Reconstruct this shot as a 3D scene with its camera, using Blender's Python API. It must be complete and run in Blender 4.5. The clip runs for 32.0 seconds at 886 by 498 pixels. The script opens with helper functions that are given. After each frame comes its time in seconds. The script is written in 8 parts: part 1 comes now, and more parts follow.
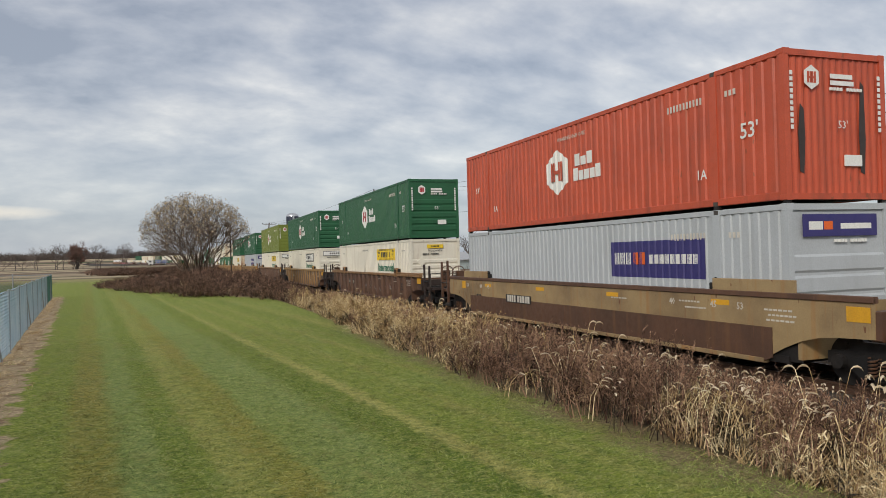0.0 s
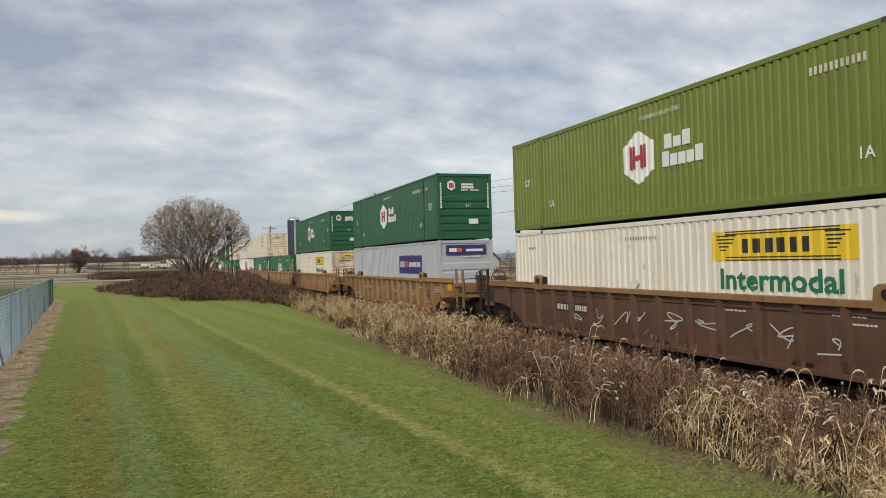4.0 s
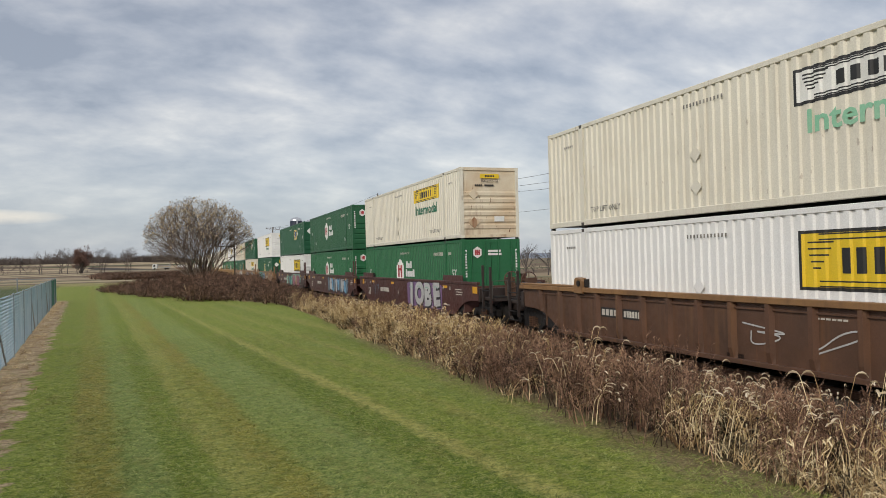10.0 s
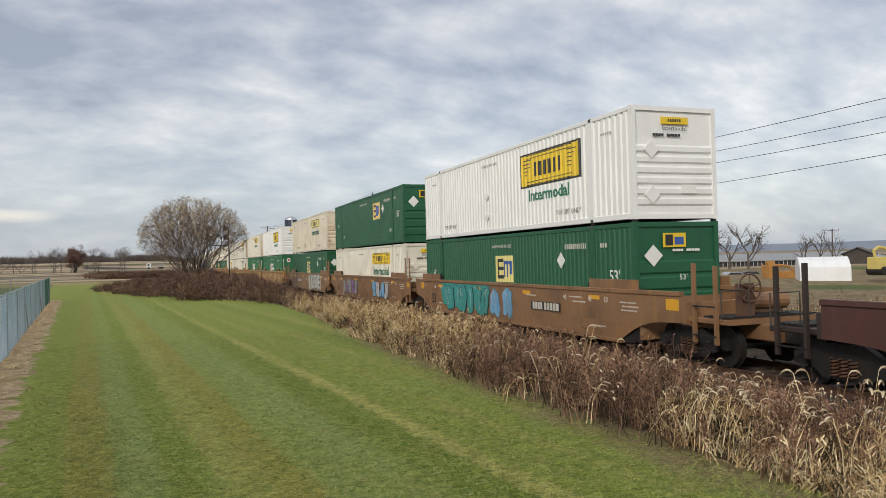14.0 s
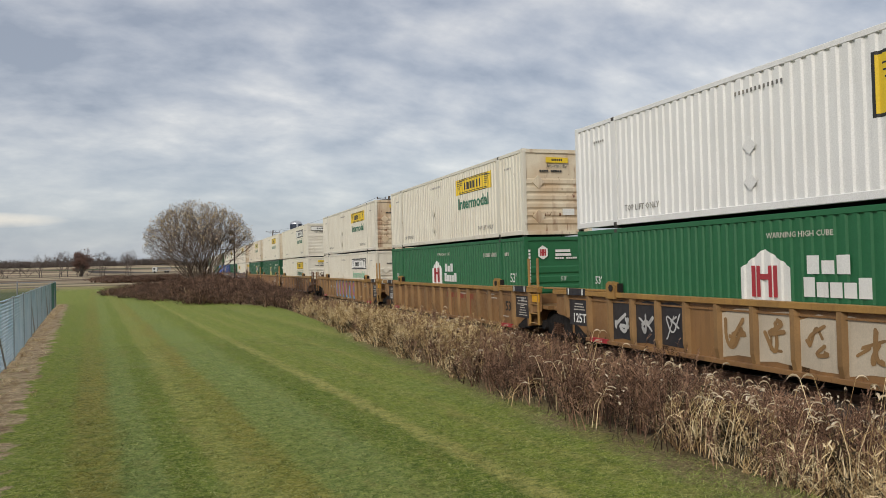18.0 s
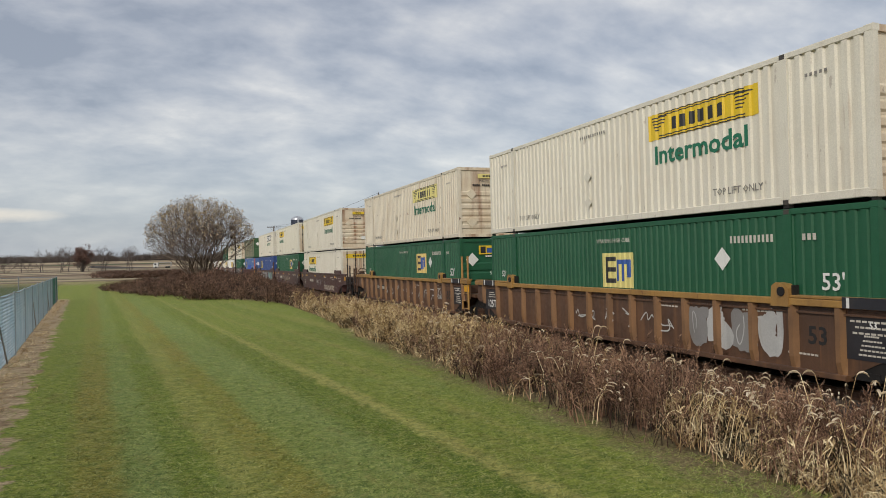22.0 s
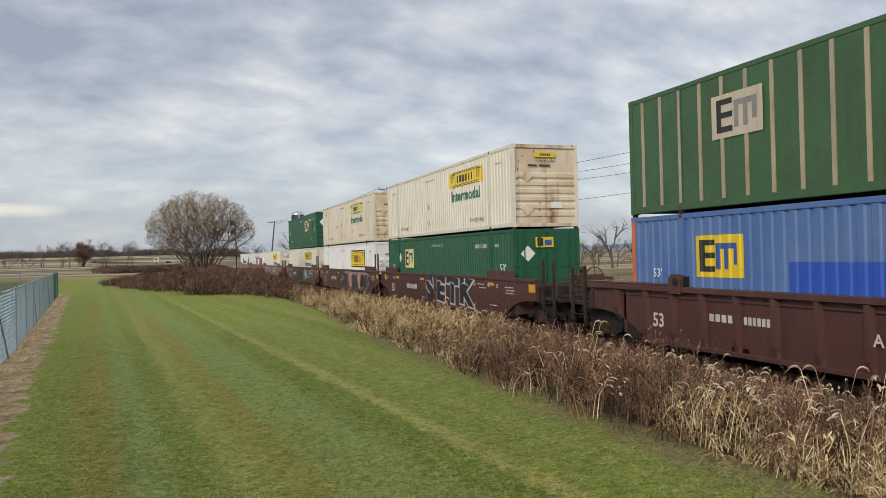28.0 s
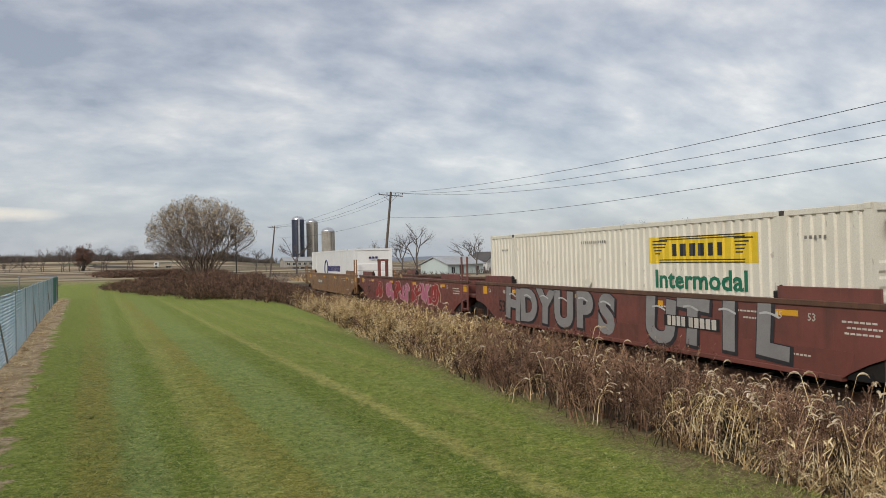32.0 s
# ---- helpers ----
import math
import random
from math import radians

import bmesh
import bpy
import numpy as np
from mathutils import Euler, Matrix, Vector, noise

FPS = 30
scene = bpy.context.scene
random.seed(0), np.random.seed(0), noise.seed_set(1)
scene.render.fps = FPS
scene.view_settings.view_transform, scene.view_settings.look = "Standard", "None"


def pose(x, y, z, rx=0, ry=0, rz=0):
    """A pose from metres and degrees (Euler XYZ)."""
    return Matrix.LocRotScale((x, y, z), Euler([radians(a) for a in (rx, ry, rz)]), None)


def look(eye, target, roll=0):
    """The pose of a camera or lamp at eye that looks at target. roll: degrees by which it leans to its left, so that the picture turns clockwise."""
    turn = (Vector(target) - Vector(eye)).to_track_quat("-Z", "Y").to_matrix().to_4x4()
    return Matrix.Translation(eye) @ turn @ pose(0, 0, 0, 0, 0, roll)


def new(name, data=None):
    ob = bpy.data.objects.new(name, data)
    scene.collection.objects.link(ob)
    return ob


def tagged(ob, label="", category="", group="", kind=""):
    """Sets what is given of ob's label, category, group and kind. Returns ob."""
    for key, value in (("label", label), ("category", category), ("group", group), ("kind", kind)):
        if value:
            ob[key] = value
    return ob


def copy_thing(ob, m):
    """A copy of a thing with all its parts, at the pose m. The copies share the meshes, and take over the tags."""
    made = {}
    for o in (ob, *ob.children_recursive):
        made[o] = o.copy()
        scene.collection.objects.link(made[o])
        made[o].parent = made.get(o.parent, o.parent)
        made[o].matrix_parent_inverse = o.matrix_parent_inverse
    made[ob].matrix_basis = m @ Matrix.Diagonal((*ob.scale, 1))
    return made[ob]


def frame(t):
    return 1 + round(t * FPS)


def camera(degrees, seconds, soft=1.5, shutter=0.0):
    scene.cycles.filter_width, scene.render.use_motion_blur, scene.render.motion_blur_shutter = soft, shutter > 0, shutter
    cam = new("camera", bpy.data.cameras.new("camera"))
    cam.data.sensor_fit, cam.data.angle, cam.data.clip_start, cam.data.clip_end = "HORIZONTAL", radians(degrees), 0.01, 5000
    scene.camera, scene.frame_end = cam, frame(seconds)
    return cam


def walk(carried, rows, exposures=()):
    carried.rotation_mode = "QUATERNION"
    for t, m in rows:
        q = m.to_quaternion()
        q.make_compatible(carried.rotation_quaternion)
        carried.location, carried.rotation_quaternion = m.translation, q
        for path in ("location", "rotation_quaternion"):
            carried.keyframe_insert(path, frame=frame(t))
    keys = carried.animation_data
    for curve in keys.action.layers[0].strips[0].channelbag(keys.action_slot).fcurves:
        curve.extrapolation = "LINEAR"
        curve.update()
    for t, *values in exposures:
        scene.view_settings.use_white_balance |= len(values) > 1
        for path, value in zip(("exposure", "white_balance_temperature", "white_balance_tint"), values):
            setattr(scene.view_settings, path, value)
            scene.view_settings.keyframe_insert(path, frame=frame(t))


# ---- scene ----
# The eye is the origin of x and y; the lawn lies at z = 0, the track runs along y.
EYE = 1.65
cam = camera(61.15, 32.0, soft=0.7, shutter=0.0)


def view(yaw, pitch, roll):
    return pose(0, 0, EYE, 90 + pitch, 0, -yaw) @ pose(0, 0, 0, 0, 0, roll)


# seconds, degrees to the right of the track, degrees up, degrees of lean
walk(cam, [(t, view(a, b, c)) for t, a, b, c in (
    (0, 19.969, 0.447, -1.576), (0.5, 19.930, 0.510, -1.569), (1, 19.911, 0.554, -1.569),
    (1.5, 19.904, 0.600, -1.569), (2, 19.900, 0.662, -1.564), (2.5, 19.905, 0.707, -1.560),
    (3, 19.910, 0.717, -1.560), (3.5, 19.911, 0.723, -1.568), (5.5, 19.778, 0.794, -1.594),
    (6, 19.750, 0.805, -1.590), (6.5, 19.725, 0.840, -1.576), (7, 19.707, 0.883, -1.556),
    (7.5, 19.679, 0.906, -1.529), (8, 19.643, 0.927, -1.497), (8.5, 19.621, 0.920, -1.468),
    (9, 19.624, 0.883, -1.450), (9.5, 19.652, 0.853, -1.449), (10, 19.710, 0.821, -1.463),
    (10.5, 19.783, 0.770, -1.488), (11, 19.854, 0.709, -1.516), (11.5, 19.917, 0.669, -1.538),
    (12, 19.988, 0.662, -1.550), (12.5, 20.065, 0.654, -1.551), (13, 20.115, 0.678, -1.541),
    (13.5, 20.127, 0.707, -1.520), (14, 20.097, 0.736, -1.488), (14.5, 20.042, 0.759, -1.461),
    (16.5, 19.760, 0.927, -1.468), (17, 19.739, 0.987, -1.478), (17.5, 19.722, 1.034, -1.474),
    (18, 19.716, 1.065, -1.458), (18.5, 19.714, 1.051, -1.436), (19, 19.707, 1.018, -1.413),
    (19.5, 19.689, 0.980, -1.390), (20, 19.668, 0.962, -1.370), (20.5, 19.654, 0.936, -1.356),
    (21, 19.644, 0.873, -1.352), (21.5, 19.636, 0.808, -1.357), (22, 19.636, 0.744, -1.372),
    (22.5, 19.640, 0.681, -1.393), (23, 19.638, 0.643, -1.414), (23.5, 19.637, 0.627, -1.428),
    (24, 19.639, 0.604, -1.436), (24.5, 19.644, 0.581, -1.438), (25, 19.644, 0.523, -1.443),
    (25.5, 19.654, 0.419, -1.448), (27.5, 19.608, 0.364, -1.399), (28, 19.585, 0.366, -1.387),
    (28.5, 19.556, 0.373, -1.376), (29, 19.512, 0.379, -1.359), (29.5, 19.470, 0.395, -1.337),
    (30, 19.457, 0.433, -1.311), (30.5, 19.472, 0.506, -1.283), (31, 19.514, 0.621, -1.259),
    (31.5, 19.556, 0.709, -1.243), (32, 19.593, 0.762, -1.243),
)], exposures=((0, -0.05), (6, -0.02), (9, -0.07), (11, -0.03), (13, 0.06), (16.5, -0.03), (20, -0.13), (25, -0.08), (28, 0.0), (31, 0.04), (32, -0.06)))

# ---- sky and light: an overcast late-autumn afternoon ----
SUN_AZ, SUN_EL = radians(226), radians(30)
world = bpy.data.worlds.new("world")
scene.world = world
world.use_nodes = True


def sky_world():
    nt = world.node_tree
    nt.nodes.clear()
    N, K = nt.nodes.new, nt.links.new
    out, bg = N("ShaderNodeOutputWorld"), N("ShaderNodeBackground")
    sky = N("ShaderNodeTexSky")
    sky.sky_type, sky.sun_disc = "NISHITA", False
    sky.sun_elevation, sky.sun_rotation = SUN_EL, SUN_AZ
    sky.air_density, sky.dust_density = 1.0, 2.0
    tc, sep = N("ShaderNodeTexCoord"), N("ShaderNodeSeparateXYZ")
    K(tc.outputs["Generated"], sep.inputs[0])

    def math_node(op, a, b=None, clamp=False):
        n = N("ShaderNodeMath")
        n.operation, n.use_clamp = op, clamp
        for i, v in enumerate((a, b)):
            if v is None:
                continue
            if isinstance(v, (int, float)):
                n.inputs[i].default_value = v
            else:
                K(v, n.inputs[i])
        return n.outputs[0]

    # a flat cloud deck overhead, seen in perspective
    up = math_node("ADD", math_node("MAXIMUM", sep.outputs[2], 0.0), 0.42)
    comb = N("ShaderNodeCombineXYZ")
    K(math_node("DIVIDE", sep.outputs[0], up), comb.inputs[0])
    K(math_node("DIVIDE", sep.outputs[1], up), comb.inputs[1])

    def cloud(scale, detail, rough, off, dist=0.6):
        m, n = N("ShaderNodeMapping"), N("ShaderNodeTexNoise")
        m.inputs["Location"].default_value = off
        m.inputs["Rotation"].default_value = (0, 0, radians(-6))
        m.inputs["Scale"].default_value = (0.78, 1.15, 1)
        n.inputs["Scale"].default_value, n.inputs["Detail"].default_value = scale, detail
        n.inputs["Roughness"].default_value, n.inputs["Distortion"].default_value = rough, dist
        K(comb.outputs[0], m.inputs[0])
        K(m.outputs[0], n.inputs["Vector"])
        return n.outputs["Fac"]

    big = cloud(3.4, 6, 0.52, (3.1, 1.7, 0.4), 0.10)
    small = cloud(9.0, 6, 0.55, (7.3, 2.2, 1.9), 0.12)
    mix = math_node("ADD", math_node("MULTIPLY", big, 0.62), math_node("MULTIPLY", small, 0.38))
    # the deck is a little thicker in the west
    mix = math_node("ADD", mix, math_node("MULTIPLY", math_node("SUBTRACT", sep.outputs[0], 0.15), 0.06))
    ramp = N("ShaderNodeValToRGB")
    e = ramp.color_ramp.elements
    e[0].position, e[0].color = 0.36, (0.290, 0.312, 0.362, 1)
    e[1].position, e[1].color = 0.655, (0.82, 0.785, 0.735, 1)
    for pos, col in ((0.43, (0.385, 0.402, 0.445, 1)), (0.50, (0.490, 0.496, 0.520, 1)), (0.57, (0.610, 0.602, 0.598, 1))):
        el = e.new(pos)
        el.color = col
    K(mix, ramp.inputs[0])
    # paler, warmer band low over the horizon
    low = N("ShaderNodeMapRange")
    low.inputs["From Min"].default_value, low.inputs["From Max"].default_value = 0.0, 0.18
    low.inputs["To Min"].default_value, low.inputs["To Max"].default_value = 0.75, 0.0
    K(sep.outputs[2], low.inputs["Value"])
    veil = N("ShaderNodeMix")
    veil.data_type = "RGBA"
    K(low.outputs[0], veil.inputs["Factor"])
    K(ramp.outputs[0], veil.inputs[6])
    veil.inputs[7].default_value = (0.385, 0.44, 0.515, 1)
    # a break in the cloud glows low in the west
    gx = math_node("DIVIDE", math_node("ADD", sep.outputs[0], 0.215), 0.10)
    gz = math_node("DIVIDE", math_node("SUBTRACT", sep.outputs[2], 0.062), 0.010)
    glow = math_node("SUBTRACT", 1.0, math_node("ADD", math_node("MULTIPLY", gx, gx), math_node("MULTIPLY", gz, gz)), True)
    warm = N("ShaderNodeMix")
    warm.data_type = "RGBA"
    K(math_node("MULTIPLY", glow, math_node("MULTIPLY", small, 1.3)), warm.inputs["Factor"])
    K(veil.outputs[2], warm.inputs[6])
    warm.inputs[7].default_value = (0.95, 0.84, 0.70, 1)
    # a little of the clear sky's own colour
    add = N("ShaderNodeMix")
    add.data_type, add.blend_type = "RGBA", "ADD"
    add.inputs["Factor"].default_value = 0.035
    K(warm.outputs[2], add.inputs[6])
    K(sky.outputs[0], add.inputs[7])
    K(add.outputs[2], bg.inputs["Color"])
    bg.inputs["Strength"].default_value = 0.96
    K(bg.outputs[0], out.inputs[0])


sky_world()
sun = new("sun", bpy.data.lights.new("sun", "SUN"))
sun.data.energy, sun.data.angle, sun.data.color = 1.9, radians(11), (1.0, 0.94, 0.85)
to_sun = Vector((math.sin(SUN_AZ) * math.cos(SUN_EL), math.cos(SUN_AZ) * math.cos(SUN_EL), math.sin(SUN_EL)))
sun.matrix_world = look(to_sun * 60, (0, 0, 0))

# ---- sizes of the track and its train ----
BOX_L, BOX_W, BOX_H = 16.154, 2.591, 2.896
HALF = BOX_W / 2
TRACK_X = 10.973 + HALF
RAIL_Z = -0.90
FLOOR_Z = EYE + 3.7585 - 2 * BOX_H - 0.06 - RAIL_Z
POSTS = (1.98, BOX_L - 1.98)
BEND, BEND_R = 344.0, 955.0


def on_line(d, z):
    """Pose at d metres along the track: straight past the eye, then a long climbing bend to the west."""
    a = max(0.0, d - BEND) / BEND_R
    return pose(TRACK_X - BEND_R * (1 - math.cos(a)), min(d, BEND) + BEND_R * math.sin(a), z + 2.2 * (a / 0.32) ** 2, 0, 0, math.degrees(a))

# ---- materials ----
def material(name, col, rough=0.6, metal=0.0, stain=(0.1, 0.08, 0.06), dirt=0.3, scale=1.2, streak=0.0, streak_col=None,
             grain=0.08, bump=0.15, spot=0.0, vary=0.0):
    """Paint, wood, metal or earth: a base colour with stains, fine grain, streaks that run down, rust spots and relief."""
    m = bpy.data.materials.new(name)
    m.use_nodes = True
    nt = m.node_tree
    nt.nodes.clear()
    N, K = nt.nodes.new, nt.links.new
    out, sh = N("ShaderNodeOutputMaterial"), N("ShaderNodeBsdfPrincipled")
    K(sh.outputs[0], out.inputs[0])
    tc, info = N("ShaderNodeTexCoord"), N("ShaderNodeObjectInfo")
    off = N("ShaderNodeVectorMath")
    off.operation = "MULTIPLY_ADD"
    off.inputs[1].default_value = (1, 1, 1)
    mul = N("ShaderNodeVectorMath")
    mul.operation = "SCALE"
    mul.inputs[0].default_value = (37.0, 19.0, 11.0)
    K(info.outputs["Random"], mul.inputs["Scale"])
    K(tc.outputs["Object"], off.inputs[0])
    K(mul.outputs[0], off.inputs[2])

    def tex(sc, detail, stretch=None):
        n = N("ShaderNodeTexNoise")
        n.inputs["Scale"].default_value, n.inputs["Detail"].default_value = sc, detail
        if stretch:
            mp = N("ShaderNodeMapping")
            mp.inputs["Scale"].default_value = stretch
            K(off.outputs[0], mp.inputs[0])
            K(mp.outputs[0], n.inputs["Vector"])
        else:
            K(off.outputs[0], n.inputs["Vector"])
        return n.outputs["Fac"]

    def ranged(v, a, b, lo=0.0, hi=1.0):
        n = N("ShaderNodeMapRange")
        n.inputs["From Min"].default_value, n.inputs["From Max"].default_value = a, b
        n.inputs["To Min"].default_value, n.inputs["To Max"].default_value = lo, hi
        K(v, n.inputs["Value"])
        return n.outputs[0]

    def blend(fac, a, b, kind="MIX"):
        n = N("ShaderNodeMix")
        n.data_type, n.blend_type = "RGBA", kind
        K(fac, n.inputs["Factor"])
        for i, v in ((6, a), (7, b)):
            if isinstance(v, tuple):
                n.inputs[i].default_value = (*v[:3], 1)
            else:
                K(v, n.inputs[i])
        return n.outputs[2]

    fine = tex(38 * scale, 4)
    colour = blend(ranged(fine, 0.3, 0.7), tuple(c * (1 - grain) for c in col), tuple(min(1, c * (1 + grain)) for c in col))
    colour = blend(ranged(tex(0.9 * scale, 6), 0.42, 0.75, 0, dirt), colour, tuple(stain))
    if streak:
        colour = blend(ranged(tex(2.4, 6, (1.0, 1.6, 0.10)), 0.54, 0.74, 0, streak), colour, tuple(streak_col or stain))
    if spot:
        colour = blend(ranged(tex(7.0, 4, (1, 1, 0.45)), 0.68, 0.72, 0, min(1, spot * 1.3)), colour, (0.15, 0.058, 0.025))
        colour = blend(ranged(tex(2.6, 5, (1.6, 4.5, 0.22)), 0.655, 0.74, 0, spot), colour, (0.23, 0.10, 0.045))
    if vary:
        colour = blend(ranged(info.outputs["Random"], 0, 1, 0, vary), colour, tuple(c * 0.55 for c in col))
    K(colour, sh.inputs["Base Color"])
    sh.inputs["Metallic"].default_value = metal
    K(ranged(tex(6 * scale, 4), 0.3, 0.7, max(0.05, rough - 0.12), min(1, rough + 0.12)), sh.inputs["Roughness"])
    if bump:
        b = N("ShaderNodeBump")
        b.inputs["Strength"].default_value, b.inputs["Distance"].default_value = bump, 0.02
        K(fine, b.inputs["Height"])
        K(b.outputs[0], sh.inputs["Normal"])
    return m


RUST = (0.16, 0.065, 0.03)
M = {}


def mat(key):
    return M[key]


def paint(key, col, dirt=0.25, streak=0.3, spot=0.0, rough=0.5, stain=(0.09, 0.075, 0.06), streak_col=None, **kw):
    M[key] = material(key, col, rough, 0.0, stain, dirt, 1.0, streak, streak_col or stain, spot=spot, bump=0.08, **kw)


paint("hub_green", (0.016, 0.105, 0.042), 0.22, 0.25, stain=(0.012, 0.05, 0.026))
paint("bright_green", (0.020, 0.138, 0.052), 0.2, 0.2, stain=(0.015, 0.075, 0.035))
paint("emp_green", (0.014, 0.10, 0.045), 0.2, 0.22, stain=(0.01, 0.05, 0.026))
paint("dark_green", (0.052, 0.125, 0.052), 0.35, 0.3, stain=(0.035, 0.045, 0.025))
paint("tan_rib", (0.44, 0.37, 0.26), 0.35, 0.3)
paint("lime", (0.165, 0.205, 0.028), 0.3, 0.25, stain=(0.08, 0.10, 0.02))
paint("orange_red", (0.52, 0.088, 0.038), 0.35, 0.5, 0.45, stain=(0.26, 0.05, 0.028), streak_col=(0.16, 0.045, 0.025))
paint("pale_grey", (0.44, 0.47, 0.49), 0.2, 0.25, stain=(0.26, 0.27, 0.27))
paint("cream", (0.74, 0.705, 0.595), 0.22, 0.40, 0.25, stain=(0.50, 0.43, 0.32))
paint("cream_rusty", (0.72, 0.66, 0.53), 0.30, 0.50, 0.60, stain=(0.42, 0.31, 0.20))
paint("end_rust", (0.70, 0.62, 0.47), 0.75, 0.95, 1.0, stain=(0.50, 0.32, 0.16), streak_col=(0.26, 0.11, 0.045))
paint("clean_white", (0.80, 0.80, 0.78), 0.18, 0.2, stain=(0.55, 0.54, 0.50))
paint("blue", (0.075, 0.155, 0.37), 0.45, 0.3, stain=(0.17, 0.25, 0.42))
paint("blue_navy", (0.035, 0.075, 0.24), 0.3, 0.2, stain=(0.06, 0.09, 0.2))
paint("blue_patch", (0.025, 0.09, 0.46), 0.15, 0.1, stain=(0.05, 0.12, 0.4))
paint("orange_post", (0.62, 0.17, 0.06), 0.3, 0.3)
paint("logo_yellow", (0.76, 0.53, 0.02), 0.2, 0.2, stain=(0.5, 0.38, 0.08))
paint("logo_pale", (0.72, 0.53, 0.17), 0.25, 0.2, stain=(0.5, 0.4, 0.2))
paint("pale_yellow", (0.70, 0.62, 0.22), 0.25, 0.25, stain=(0.5, 0.45, 0.2))
paint("decal_white", (0.78, 0.78, 0.74), 0.22, 0.2, stain=(0.5, 0.5, 0.45))
paint("decal_black", (0.022, 0.022, 0.022), 0.1, 0.1, stain=(0.05, 0.05, 0.045))
paint("worn_black", (0.16, 0.155, 0.14), 0.5, 0.5, stain=(0.55, 0.5, 0.42))
paint("decal_red", (0.42, 0.035, 0.045), 0.2, 0.2)
paint("decal_green", (0.012, 0.16, 0.085), 0.2, 0.2, stain=(0.1, 0.22, 0.15))
paint("faded_green", (0.25, 0.55, 0.36), 0.3, 0.3, stain=(0.5, 0.6, 0.45))
paint("decal_blue", (0.035, 0.10, 0.36), 0.2, 0.1)
paint("navy", (0.035, 0.03, 0.15), 0.15, 0.1, stain=(0.06, 0.05, 0.15))
paint("decal_orange", (0.75, 0.13, 0.02), 0.15, 0.1)
paint("casting", (0.055, 0.048, 0.04), 0.5, 0.4, 0.5)
paint("car_maroon", (0.088, 0.035, 0.028), 0.5, 0.5, 0.15, stain=(0.045, 0.028, 0.023), streak_col=(0.11, 0.065, 0.05))
# near-black brown for the end platforms of maroon and brown cars
paint("grime", (0.040, 0.028, 0.024), 0.5, 0.4, 0.2, stain=(0.02, 0.017, 0.015))
paint("car_brown", (0.118, 0.060, 0.036), 0.6, 0.6, 0.35, stain=(0.045, 0.03, 0.022), streak_col=(0.19, 0.095, 0.042))
paint("car_rib", (0.315, 0.185, 0.075), 0.6, 0.5, 0.3, stain=(0.08, 0.05, 0.03))
paint("car_rust", (0.120, 0.064, 0.038), 0.65, 0.6, 0.4, stain=(0.045, 0.028, 0.02), streak_col=(0.22, 0.11, 0.05))
paint("mark_red", (0.26, 0.045, 0.03), 0.4, 0.4, stain=(0.25, 0.13, 0.06))
paint("car_dun", (0.250, 0.135, 0.064), 0.65, 0.6, 0.4, stain=(0.10, 0.058, 0.034), streak_col=(0.33, 0.17, 0.055))
paint("car_tan", (0.285, 0.155, 0.062), 0.55, 0.55, 0.4, stain=(0.10, 0.055, 0.03))
paint("car_ochre", (0.38, 0.215, 0.060), 0.5, 0.5, 0.4, stain=(0.14, 0.075, 0.035))
paint("car_old", (0.36, 0.255, 0.125), 0.75, 0.75, 0.7, stain=(0.12, 0.075, 0.045), streak_col=(0.36, 0.15, 0.035))
paint("car_redbrown", (0.20, 0.066, 0.050), 0.6, 0.5, 0.3, stain=(0.06, 0.038, 0.028))
paint("safety_yellow", (0.70, 0.36, 0.02), 0.25, 0.2, stain=(0.4, 0.22, 0.04))
paint("stencil", (0.62, 0.58, 0.50), 0.3, 0.3)
for key, col in (("silver", (0.52, 0.52, 0.50)), ("teal", (0.04, 0.30, 0.27)), ("pink", (0.52, 0.17, 0.25)), ("sky", (0.16, 0.38, 0.58)), ("black", (0.025, 0.025, 0.03)),
                 ("cream", (0.58, 0.50, 0.38)), ("mint", (0.30, 0.52, 0.42)), ("slate", (0.15, 0.22, 0.27)), ("violet", (0.22, 0.13, 0.26)), ("peach", (0.60, 0.32, 0.20)), ("grey", (0.27, 0.26, 0.25)), ("mauve", (0.33, 0.22, 0.25)), ("red", (0.34, 0.035, 0.03))):
    paint("spray_" + key, col, 0.3, 0.25)
M["iron"] = material("iron", (0.012, 0.011, 0.0105), 0.65, 0.1, (0.035, 0.026, 0.02), 0.5)


